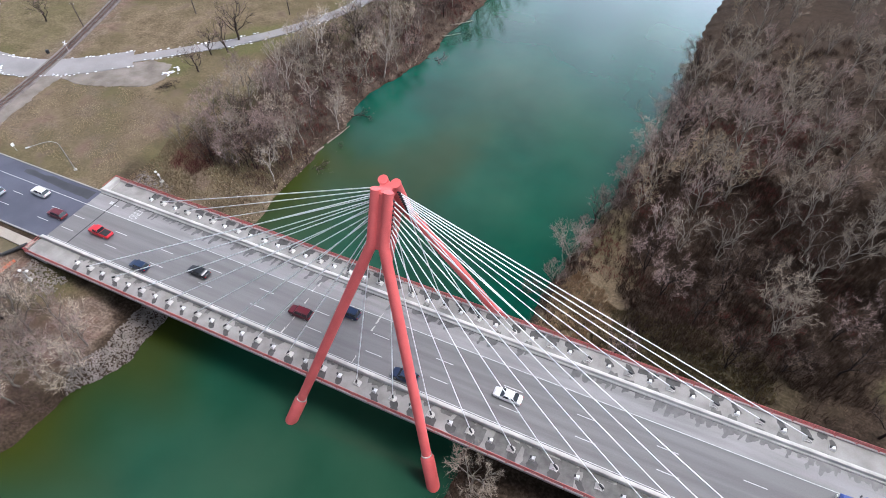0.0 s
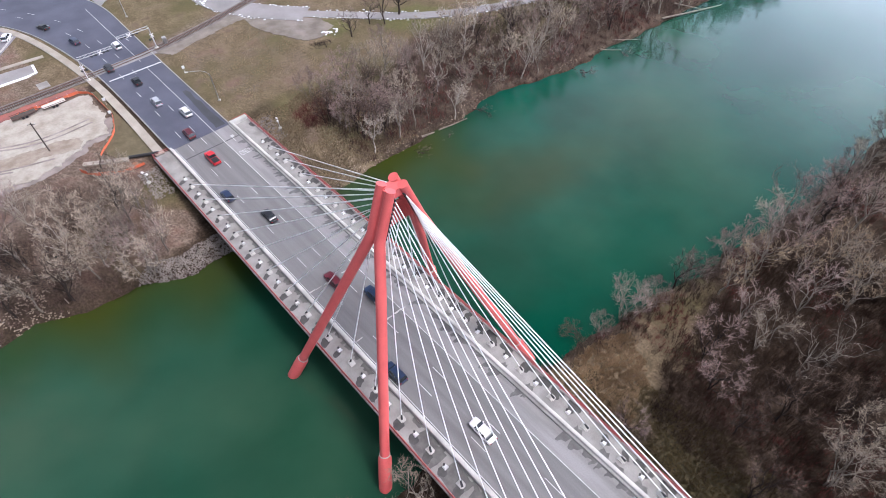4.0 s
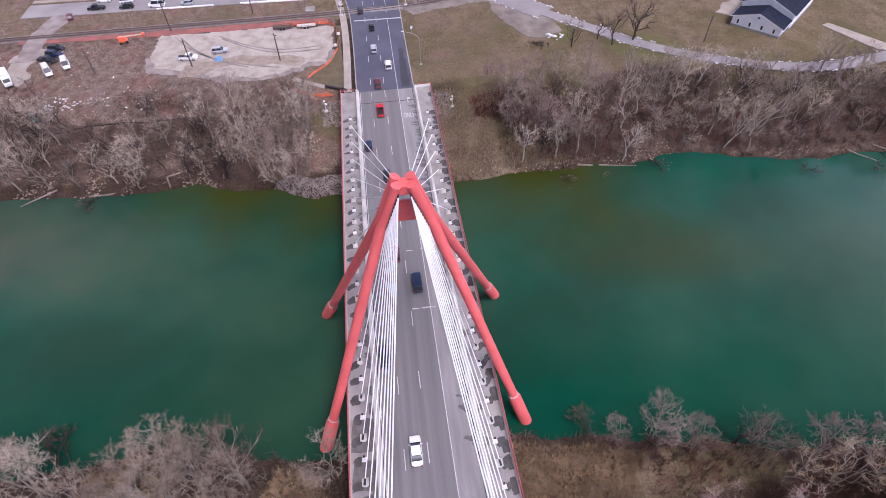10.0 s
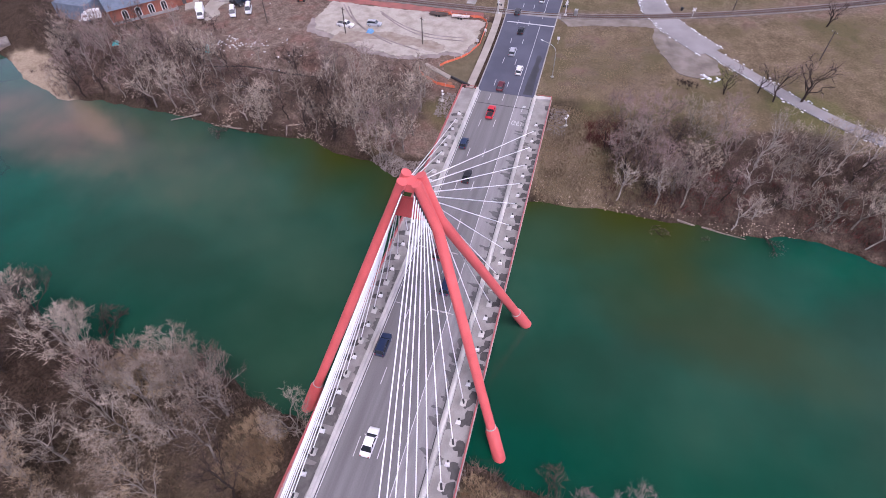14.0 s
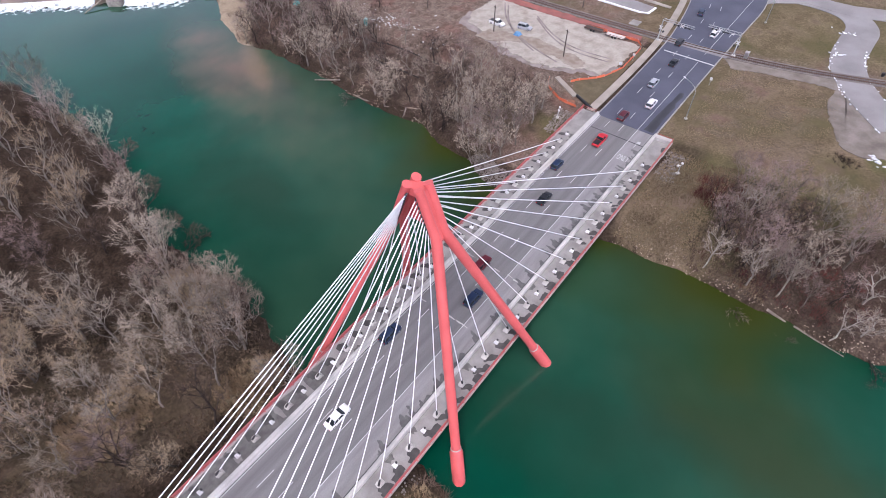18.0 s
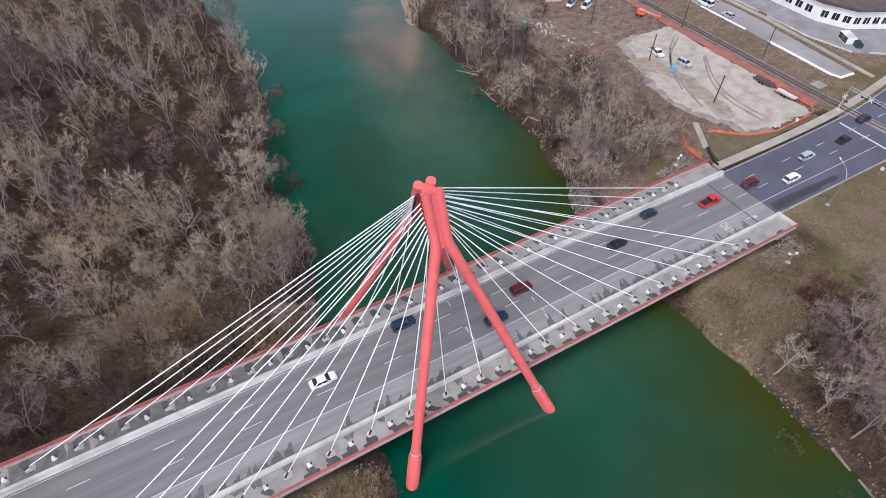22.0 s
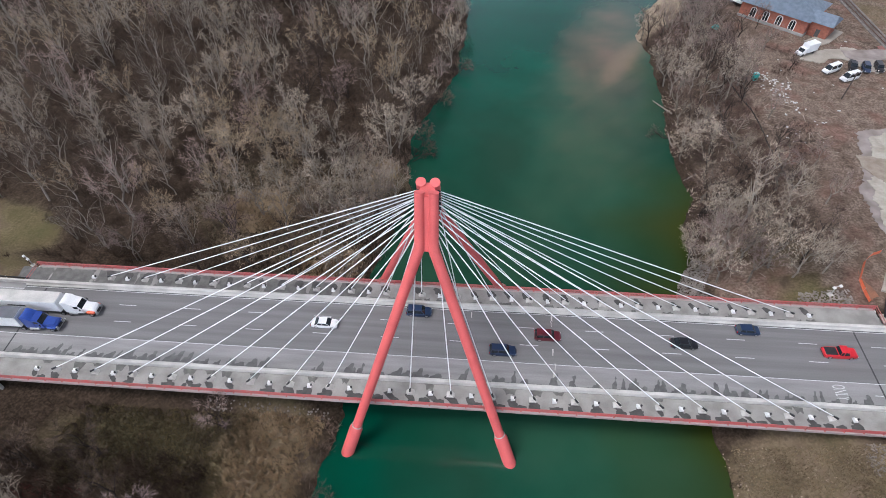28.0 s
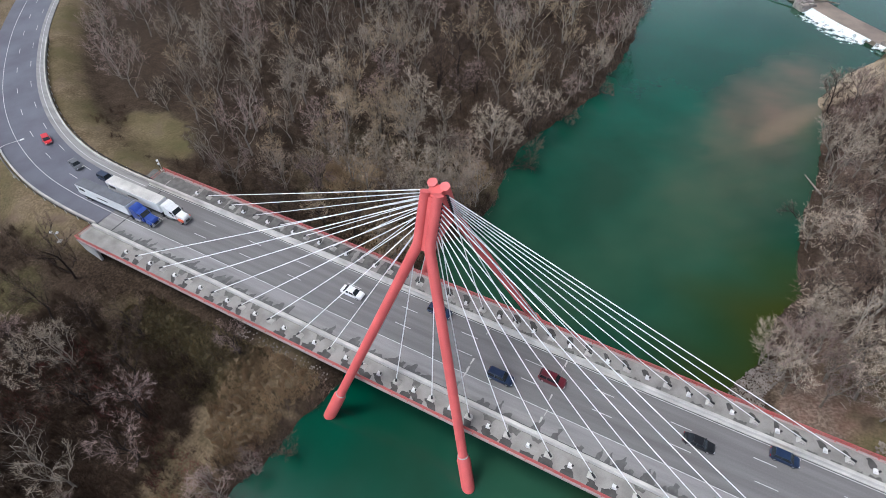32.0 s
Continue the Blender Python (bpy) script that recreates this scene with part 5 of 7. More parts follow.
strew("abutment_stones", "grey rubble under the eastern bridge edge", "stones", 18, 40, 11, 13.2, 90, lambda x, y: (x > 17), ROCKS, (0.25, 0.55), STONE)


strew("bank_stones", "grey and tan stones on the slope beside the bridge", "stones", -76, -50, 13, 34, 1400, lambda x, y: (x < -30) & land(x, y, 0.3, 22) & (wobble(x, y, 5, 2) > 0.1), ROCKS, (0.1, 0.32), STONE_TAN)
strew("dead_grass", "short brown winter grass beside the western road", "grass", -127, -84, 12, 42, 7000, lambda x, y: (wobble(x, y, 6, 4) > -0.3), BLADES, (0.1, 0.2), DEAD_GRASS)
strew("dead_grass", "tufts of dead grass on the western slope", "grass", -84, -50, 13, 46, 15000, lambda x, y: (x < -30) & land(x, y, 1.5, 30) & (wobble(x, y, 6, 4) + rng.uniform(-0.5, 0.5, x.shape) > -0.55), BLADES, (0.14, 0.4), DEAD_GRASS)


# ---- roads ----
def smooth_line(pts, rounds=3):
    p = [tuple(a) for a in pts]
    for _ in range(rounds):
        q = [p[0]]
        for a, b in zip(p[:-1], p[1:]):
            q += [(0.75 * a[0] + 0.25 * b[0], 0.75 * a[1] + 0.25 * b[1]), (0.25 * a[0] + 0.75 * b[0], 0.25 * a[1] + 0.75 * b[1])]
        p = q + [p[-1]]
    return p


def offset(line, d):
    """The line moved d metres to its left."""
    out = []
    for i, (x, y) in enumerate(line):
        ax, ay = line[max(i - 1, 0)]
        bx, by = line[min(i + 1, len(line) - 1)]
        l = math.hypot(bx - ax, by - ay)
        out.append((x - (by - ay) / l * d, y + (bx - ax) / l * d))
    return out


def ribbon(line, left, right, z0, z1):
    """A slab along a line, from left to right of it."""
    a, b = offset(line, left), offset(line, right)
    n = len(line)
    g = Geo()
    vs = [(x, y, z) for z in (z0, z1) for pts in (a, b) for x, y in pts]
    fs = []
    for i in range(n - 1):
        fs += [(2 * n + i, 2 * n + i + 1, 3 * n + i + 1, 3 * n + i), (i, n + i, n + i + 1, i + 1), (i, i + 1, 2 * n + i + 1, 2 * n + i), (n + i, 3 * n + i, 3 * n + i + 1, n + i + 1)]
    fs += [(0, 2 * n, 3 * n, n), (n - 1, 2 * n - 1, 4 * n - 1, 3 * n - 1)]
    return g.add(vs, fs)


def stations(line, step, start=0.0):
    """Points and headings every so many metres along a line."""
    out, want, run = [], start, 0.0
    for (ax, ay), (bx, by) in zip(line[:-1], line[1:]):
        l = math.hypot(bx - ax, by - ay)
        while want <= run + l:
            t = (want - run) / l
            out.append((ax + t * (bx - ax), ay + t * (by - ay), math.degrees(math.atan2(by - ay, bx - ax))))
            want += step
        run += l
    return out


def slab(name, pts, z0, z1, material, label, category, seed=1, amount=0.0):
    pts = ragged(ragged(pts, amount, 2.5, seed), amount * 0.4, 0.5, seed + 1) if amount else pts
    bm = bmesh.new()
    f = bm.faces.new([bm.verts.new((x, y, z1)) for x, y in pts])
    low = bmesh.ops.extrude_face_region(bm, geom=[f])
    for v in low["geom"]:
        if isinstance(v, bmesh.types.BMVert):
            v.co.z = z0
    bmesh.ops.recalc_face_normals(bm, faces=bm.faces)
    me = bpy.data.meshes.new(name)
    bm.to_mesh(me)
    bm.free()
    me.materials.append(material)
    return solo(name, me, None, label, category, kind="structure")


# west: dark asphalt that bends away to the south-west
south_kerb = smooth_line([(-81.05, -7.9), (-105, -8.0), (-129, -8.6), (-142, -10.2), (-155, -12.2), (-168, -15), (-180, -19.5), (-192, -27), (-205, -38), (-225, -58)])
north_kerb = smooth_line([(-81.05, 7.6), (-120, 7.6), (-150, 8), (-172, 8.5), (-186, 5), (-202, -2), (-222, -18), (-245, -42)])
slab("west_road", south_kerb + north_kerb[::-1], -0.3, 0.0, ASPHALT, "dark fresh asphalt road west of the bridge", "road")
slab("side_street", [(-173.5, 7.5), (-188, 7.5), (-189, 21), (-189.5, 32), (-200, 62), (-191, 65), (-181, 34), (-181.2, 27), (-182.4, 19), (-176.7, 10.4)], -0.3, -0.006, ASPHALT_OLD, "worn grey asphalt side street", "road")
for line, w in ((south_kerb, -0.3), (north_kerb, 0.3)):
    k = ribbon(line, min(0, -w), max(0, -w), -0.25, 0.13)
    solo("kerb", k, CONC, "pale concrete kerb along the west road", "kerb", kind="structure")
walk_line = smooth_line([(-81.5, -10.4), (-105, -10.2), (-126, -10.8), (-145, -13), (-160, -15.5), (-174, -19), (-186, -25), (-200, -36)])
solo("sidewalk", ribbon(walk_line, 1.1, -1.0, -0.25, 0.05), PATHC, "tan concrete sidewalk beside the west road", "sidewalk", kind="structure")
for y in (-0.37, -4.03):
    mid = [(x, y) for x in np.linspace(-82, -130, 13)]
    mid = smooth_line(mid + [(-145, y - 0.6), (-160, y - 2.4), (-175, y - 6.6), (-190, y - 13.5), (-205, y - 24)])
    for x, yy, a in stations(mid, 12.5, 4.0):
        part("lane_mark", dash, None, marks, at=pose(x, yy, 0.002, 0, 0, a))
part("edge_line", ribbon([(-81, 3.28), (-122.6, 3.28)], 0.07, -0.07, 0.001, 0.006), PAINT, marks)
part("edge_line", ribbon([(-128, 3.3), (-175, 3.3)], 0.07, -0.07, 0.001, 0.006), PAINT, marks)
part("stop_line", Geo().box((-123.4, 0.1, 0.004), (0.6, 15.2, 0.008), k=0.001), PAINT, marks)
part("arrow", Geo().prism([(-146, 5.4), (-143, 5.4), (-143, 5.6), (-145, 5.6), (-145, 6.3), (-146, 6.3)][::-1], 0.0, 0.006), PAINT, marks)
part("tyre_track", Geo().prism(ragged([(-82, 6.9), (-104, 6.6), (-104, 5.4), (-82, 4.4)], 0.15, 2, 4), 0.0, 0.004), mat("dark_wet_asphalt", (0.035, 0.036, 0.042), (0.028, 0.028, 0.033), 0.6, 0, 0.3, 6, 0.1), marks)

# east: the road curves away to the south
er = smooth_line([(81.05, -0.3), (92, -0.5)] + [tuple(p) for p in EROAD[1:]])
solo("east_road", ribbon(er, 7.5, -7.6, -0.3, 0.0), mat("grey_asphalt", (0.135, 0.138, 0.165), (0.1, 0.102, 0.125), 0.9, 0, 0.12, 8, 0.15, 0.02), "grey asphalt road curving away on the east side", "road", kind="structure")
solo("shoulder_strip", ribbon(er, -5.2, -7.6, 0.001, 0.006), SHOULDER, "paler worn shoulder of the east road", "road", kind="structure")
for d in (-0.1, -3.7):
    for x, yy, a in stations(offset(er, d), 12.5, 6.0):
        part("lane_mark", dash, None, marks, at=pose(x, yy, 0.002, 0, 0, a))
for d in (3.5, -6.2):
    part("edge_line", ribbon(offset(er, d), 0.07, -0.07, 0.001, 0.008), PAINT, marks)
for d, n, nm in ((-7.75, 60, "south"), (7.7, 30, "north")):
    seg = [p for p in offset(er, d) if p[0] < (165 if d < 0 else 150)]
    solo("road_barrier", ribbon(seg, 0.2, -0.2, -0.4, 0.75), CONC_PALE, "pale concrete barrier along the east road", "barrier")
    gr = thing("guard_rail", "dark steel guard rail beside the east road", "guard rail")
    part("rail_beam", ribbon(offset(seg, -0.6 if d < 0 else 0.6), 0.05, -0.05, 0.45, 0.8), BLACK, gr)
    for x, yy, a in stations(offset(seg, -0.7 if d < 0 else 0.7), 4.0, 1.0):
        part("post", Geo().box((x, yy, 0.15), (0.14, 0.14, 1.2), k=0.02), STEEL, gr)

# park drive in the north-west, with snow left along its edges
drive_line = smooth_line([(-185, 10), (-185.5, 22), (-182.5, 32.5), (-174, 38), (-163, 37.4), (-150, 37.4), (-140, 40.6), (-130, 46.4), (-117, 57.5), (-108, 66), (-99, 74), (-90, 84), (-81, 99), (-75, 115), (-73.5, 130), (-77, 150), (-86, 172), (-105, 205)])
cut = next(i for i, p in enumerate(drive_line) if p[0] > -120)
solo("park_drive", ribbon(drive_line[:cut + 1], 4.8, -4.8, -0.3, -0.05), ASPHALT_OLD, "old grey asphalt drive through the park", "drive", kind="structure")
solo("park_drive", ribbon(drive_line[cut:], 2.2, -2.2, -0.3, -0.05), ASPHALT_OLD, "narrow grey park drive curving past the house", "drive", kind="structure")
slab("track_margin", [(-129.9, 8.6), (-125.4, 11.8), (-127.9, 21.3), (-130.3, 31.4), (-131, 40), (-138, 37), (-136.3, 29.8), (-133.7, 20.5)], -0.4, -0.12, GRIT, "grey gravel strip beside the railway", "gravel", 4, 0.35)
slab("pull_off", [(-136, 40), (-124, 38), (-112, 42), (-104, 46), (-103, 52), (-106, 57), (-114, 57), (-122, 50)], -0.4, -0.11, GRIT, "muddy gravel pull-off beside the park drive", "gravel", 3, 0.35)
slab("house_path", [(-97, 139), (-80.5, 146), (-79, 150), (-82, 152), (-98, 142)], -0.3, -0.04, PATHC, "pale concrete driveway of the house", "driveway", 3)
snow = []
for d in (3.3, -3.3, 3.7, -3.8):
    for x, y, a in stations(drive_line, 1.1, 0.6):
        if srng.random() < 0.5 and -160 < x < -70 and wobble(np.array(x), np.array(y), 13, d) > -0.15:
            o = (d * 1.3 if y < 56 else d * 0.74) + srng.gauss(0, 0.35)
            snow.append((x - math.sin(radians(a)) * o, y + math.cos(radians(a)) * o, -0.05, srng.uniform(0.35, 0.95), radians(a), srng.randrange(5)))
for cx, cy, n in ((-103.5, 54, 16), (-152, 34.5, 10), (-168, 33, 8)):
    snow += [(cx + srng.gauss(0, 1.1), cy + srng.gauss(0, 1.4), -0.05, srng.uniform(0.5, 1.3), srng.uniform(0, 6), srng.randrange(5)) for _ in range(n)]
FLAT = [(v * np.array([1.15, 0.85, 0.3], np.float32), f) for v, f in ROCKS]
scatter("snow_patches", "small patches of old snow along the drive", "snow", snow, FLAT, 0, SNOW)

# railway
rail_line = smooth_line([(-122, -420), (-126, -200), (-128.5, -110), (-129.3, -60), (-129.6, -30), (-130.2, -12), (-131.6, 8), (-136, 30), (-146, 60), (-163, 100), (-205, 180)])
railway = thing("railway_track", "single railway track on dark ballast", "railway", kind="structure")
part("ballast_bed", ribbon(rail_line, 2.0, -2.0, -0.4, -0.02), BALLAST, railway)
near = [s for s in stations(rail_line, 0.6, 0) if -150 < s[1] < 120]
tv, tf = [], []
for i, (x, y, a) in enumerate(near):
    if abs(y) < 9.5:
        continue
    m = pose(x, y, 0.0, 0, 0, a)
    b = [m @ Vector((sx * 0.12, sy * 1.3, sz)) for sz in (-0.1, 0.05) for sx, sy in ((-1, -1), (1, -1), (1, 1), (-1, 1))]
    k = len(tv)
    tv += [tuple(v) for v in b]
    tf += [(k + 4, k + 5, k + 6, k + 7), (k, k + 1, k + 5, k + 4), (k + 1, k + 2, k + 6, k + 5), (k + 2, k + 3, k + 7, k + 6), (k + 3, k, k + 4, k + 7)]
ob = part("sleepers", raw_mesh("sleepers", tv, tf, TIE), None, railway, "dark timber sleepers")
ob["kind"] = "stuff"
for d in (-0.72, 0.72):
    part("rail", ribbon(offset(rail_line, d), 0.06, -0.06, 0.0, 0.19), RUST, railway)
part("crossing_panel", ribbon([(-130.4, -9.5), (-131.2, 9)], 1.7, -1.7, -0.1, 0.012), ASPHALT_OLD, railway)
slab("clay_strip", [(-127.3, -16), (-123.8, -15), (-123.6, -40), (-123.4, -72), (-124.6, -112), (-127, -112), (-127, -60)], -0.3, -0.09, REDSOIL, "strip of red clay beside the railway", "soil", 5, 0.25)

# gravel lot and what lies round it
slab("gravel_lot", [(-108, -69), (-123, -69), (-123.4, -33), (-121, -14.5), (-108, -13.8), (-100, -17), (-97.5, -24), (-95, -30), (-93.5, -38), (-95, -46), (-99.5, -56), (-103, -66)], -0.6, -0.1, GRAVEL, "broken pale gravel and concrete lot", "gravel lot", 7, 0.5)
slab("lot_margin", [(-107, -71), (-123.4, -70), (-123.8, -33), (-121.4, -14.2), (-108, -13.2), (-98.5, -16), (-95.5, -24), (-93.2, -29), (-91.6, -38), (-93.2, -47.5), (-97.5, -57.5), (-101, -68)], -0.7, -0.24, MUD, "muddy margin round the gravel lot", "soil", 8, 0.5)
slab("weed_strip", [(-97.5, -24), (-103.5, -23), (-106, -38), (-105, -50), (-103, -58), (-97, -60), (-96.5, -54), (-100.5, -48), (-101.5, -40)], -0.3, -0.075, mat("weedy_soil", (0.22, 0.175, 0.135), (0.31, 0.265, 0.215), 0.95, 0, 0.4, 4, 0.4, 0.06), "brown weedy strip across the gravel lot", "soil", 9, 0.5)
for pts in ([(-122, -64), (-113, -58), (-106, -50), (-101, -40), (-98, -30)], [(-121, -62), (-111.5, -56), (-104.5, -48.5), (-99.5, -39)], [(-120, -50), (-112, -40), (-108, -30), (-109, -18)], [(-118.4, -49), (-110.4, -39.5), (-106.2, -30), (-107, -18)]):
    solo("tyre_rut", ribbon(smooth_line(pts), 0.28, -0.28, -0.2, -0.066), MUD, "muddy wheel rut across the gravel lot", "rut", kind="structure")
slab("verge", [(-84, -11.6), (-121, -12), (-121, -13.2), (-107, -12.8), (-98, -15.5), (-93, -21), (-87, -18.5)], -0.4, -0.1, mat("verge_grass", (0.13, 0.102, 0.056), (0.085, 0.07, 0.034), 0.95, 0, 0.4, 2.2, 0.4, 0.06), "olive-brown grass verge", "verge", 11, 0.2)
slab("old_path", [(-91.5, -25.5), (-90.2, -26.2), (-84.6, -17.2), (-86, -16.5)], -0.4, 0.02, PATHC, "short piece of pale concrete path", "path")
solo("drain_pipe", Geo().tube([(-85.6, -16.6, 0.1), (-82.4, -10.6, 0.1)], 0.4, 10), BLACK, "black plastic drain pipe on the grass", "pipe")


def fence(pts, seed, cloth=None, name="safety_fence", label="sagging orange plastic mesh fence", low=0.6, high=1.05):
    cloth = cloth or ORANGE
    f = thing(name, label, "fence")
    rd = random.Random(seed)
    st = stations(pts, 2.6, 0)
    for (ax, ay, _), (bx, by, _) in zip(st[:-1], st[1:]):
        h0, h1 = rd.uniform(low, high), rd.uniform(low, high)
        z = gz((ax + bx) / 2, (ay + by) / 2)
        l = math.hypot(bx - ax, by - ay)
        ux, uy = -(by - ay) / l * 0.02, (bx - ax) / l * 0.02
        vs = [(ax + s * ux, ay + s * uy, z + h) for s in (-1, 1) for h in (-0.1, h0)] + [(bx + s * ux, by + s * uy, z + h) for s in (-1, 1) for h in (-0.1, h1)]
        part("mesh_panel", Geo().add(vs, [(0, 1, 5, 4), (2, 6, 7, 3), (1, 3, 7, 5), (0, 4, 6, 2), (0, 2, 3, 1), (4, 5, 7, 6)]), cloth, f)
        part("stake", Geo().tube([(ax, ay, z - 0.2), (ax, ay, z + high + 0.1)], 0.04, 6), TIMBER if cloth is SILT_CLOTH else STEEL, f)


fence([(-91, -21.5), (-98, -15.4), (-106, -12.9), (-121, -13.4), (-123.6, -16), (-123.6, -34)], 1)
fence([(-88.5, -27), (-85, -25.5), (-81.5, -19.5), (-81.6, -13)], 2)
for seed, pts in ((3, [(-77.6, -96), (-78.2, -88.2), (-79.4, -77.1), (-78.9, -63.1), (-79.8, -48.9)]), (4, [(-72.2, -90), (-71.8, -84.5), (-71.6, -72.6), (-72.3, -60.7), (-70.4, -54.2), (-69.7, -50.1), (-70.1, -43.6), (-68.5, -32.8), (-66.8, -24)])):
    fence(smooth_line(pts, 2), seed, SILT_CLOTH, "silt_fence", "low black fabric silt fence on wooden stakes", 0.2, 0.5)
slab("clay_patch", [(-89, -24), (-85, -26), (-81.5, -20), (-81.5, -14.5), (-84.5, -17)], -0.9, -0.46, mat("orange_clay", (0.26, 0.115, 0.065), (0.15, 0.078, 0.05), 0.95, 0, 0.4, 4, 0.3, 0.05), "patch of orange clay by the abutment", "soil", 12, 0.3)

slab("service_road", [(-143.2, -118), (-143, -60), (-142.6, -21.5), (-149, -21), (-152.5, -56), (-153, -118)], -0.3, -0.04, ASPHALT_OLD, "pale grey service road beyond the railway", "road", 13, 0.1)
slab("walkway_strip", [(-154.6, -118), (-154.4, -58), (-151.2, -17), (-152.8, -17), (-156.2, -58), (-156.6, -118)], -0.3, 0.0, PATHC, "concrete walkway beside the service road", "path")
slab("parking_lot", [(-158.5, -118), (-158, -58), (-157, -40), (-160, -28), (-172, -19), (-184, -24), (-186, -31), (-171.5, -38.5), (-167.5, -48), (-167.5, -118)], -0.3, -0.03, mat("lot_asphalt", (0.24, 0.228, 0.235), (0.18, 0.17, 0.178), 0.9, 0, 0.2, 8, 0.1), "grey parking lot of the office", "parking lot")
for y in np.arange(-112, -56, 2.8):
    part("bay_line", Geo().box((-165, y, -0.024), (4.8, 0.12, 0.01), k=0.001), PAINT, marks)
solo("snow_bank", ribbon([(-143.1, -46), (-142.6, -24), (-143.4, -21.4), (-148.6, -21)], 0.35, -0.35, -0.2, 0.16), SNOW, "low bank of ploughed snow at the road end", "snow")
solo("snow_bank", ribbon([(-143.3, -74), (-143.2, -55)], 0.3, -0.3, -0.2, 0.12), SNOW, "low bank of ploughed snow beside the service road", "snow")
for pts in ([(-157, -58), (-156.5, -42), (-159.5, -29)], [(-163.5, -26), (-171.5, -20.5)], [(-157.4, -78), (-157.4, -62)]):
    solo("lot_kerb", ribbon(pts, 0.25, -0.25, -0.2, 0.16), CONC_PALE, "pale concrete kerb of the parking lot", "kerb", kind="structure")
slab("utility_pad", [(-136.5, -23.5), (-133, -23.5), (-133, -20.5), (-136.5, -20.5)], -0.3, 0.03, CONC, "small concrete pad in the grass", "pad")


# ---- buildings ----
def office():
    b = thing("office_building", "cream office building with a brown flat roof", "building")
    plan = [(-168, -48), (-172, -39), (-188, -30.5), (-215, -42), (-215, -112), (-168, -112)]
    part("wall", Geo().prism(plan[::-1], -0.3, 5.6), STUCCO, b)
    lid = [(-167.4, -48), (-171.6, -38.4), (-188, -29.7), (-216, -41.5), (-216, -113), (-167.4, -113)]
    part("roof", Geo().prism(lid[::-1], 5.6, 6.5), ROOF_DARK, b, "brown flat roof with a deep edge")
    part("roof_hatch", Geo().box((-186, -56, 7.0), (9, 12, 1.2), k=0.1), ROOF_DARK, b)
    for (ax, ay), (bx, by), n in (((-168, -48), (-172, -39), 3), ((-172, -39), (-188, -30.5), 6), ((-168, -110), (-168, -50), 16)):
        l, a = math.hypot(bx - ax, by - ay), math.degrees(math.atan2(by - ay, bx - ax))
        for i in range(n):
            t = (i + 0.5) / n
            m = pose(ax + t * (bx - ax), ay + t * (by - ay), 2.6, 0, 0, a)
            w = part("window", Geo().box((0, 0, 0), (l / n * 0.62, 0.16, 2.0), k=0.02), GLASS, b, "dark glazed window", m)
            part("mullion", Geo().box((0, 0, 0), (0.1, 0.24, 2.0), k=0.01), WHITE, w)
            part("sill", Geo().box((0, 0, -1.06), (l / n * 0.68, 0.4, 0.12), k=0.02), CONC_PALE, w)


office()


def brick_hall():
    """A long brick hall with arched windows under a hipped slate-blue roof."""
    b = thing("brick_hall", "orange brick hall with arched windows and blue-grey roof", "building", pose(-88.5, -130, 0, 0, 0, 139.5))
    L, D, H = 20.6, 17.0, 4.6
    part("wall", Geo().box((L / 2, D / 2, H / 2 - 0.2), (L, D, H + 0.4), k=0.03), BRICK, b)
    part("plinth", Geo().box((L / 2, D / 2, 0.25), (L + 0.3, D + 0.3, 0.9), k=0.05), CONC, b)
    e = 0.7
    part("roof", Geo().add([(-e, -e, H), (L + e, -e, H), (L + e, D + e, H), (-e, D + e, H), (6, D / 2, H + 3.2), (L - 6, D / 2, H + 3.2)], [(0, 1, 5, 4), (1, 2, 5), (2, 3, 4, 5), (3, 0, 4), (3, 2, 1, 0)]), ROOF_SLATE, b, "blue-grey shingle roof")
    for i in range(4):
        x = 4.3 + i * 4.1
        arch = [(x - 0.75, 0.9), (x + 0.75, 0.9), (x + 0.75, 2.9)] + [(x + 0.75 * math.cos(radians(a)), 2.9 + 0.75 * math.sin(radians(a))) for a in range(15, 180, 15)] + [(x - 0.75, 2.9)]
        w = part("window", Geo().side(arch, -0.12, 0.05), GLASS, b, "tall arched window")
        big = [(x + (px - x) * 1.3, 0.8 + (pz - 0.9) * 1.12) for px, pz in arch]
        part("frame", Geo().side(big, -0.06, 0.03), STUCCO, w)
        part("glazing_bar", Geo().box((x, -0.14, 2.2), (0.14, 0.06, 2.7), k=0.01), STUCCO, w)
    part("porch", Geo().box((L + 3.0, 6.5, 1.8), (5.6, 7.5, 4.4), k=0.03), BRICK, b)
    part("porch_roof", Geo().add([(L - 0.5, 2.2, 4.0), (L + 6.6, 2.2, 4.0), (L + 6.6, 10.8, 4.0), (L - 0.5, 10.8, 4.0), (L - 4, 6.5, 6.0), (L + 6.0, 6.5, 6.0)], [(0, 1, 5, 4), (1, 2, 5), (2, 3, 4, 5), (3, 0, 4), (3, 2, 1, 0)]), ROOF_SLATE, b)
    part("door", Geo().box((L + 3, 2.7, 1.1), (1.2, 0.12, 2.2), k=0.02), CONC_DARK, b)


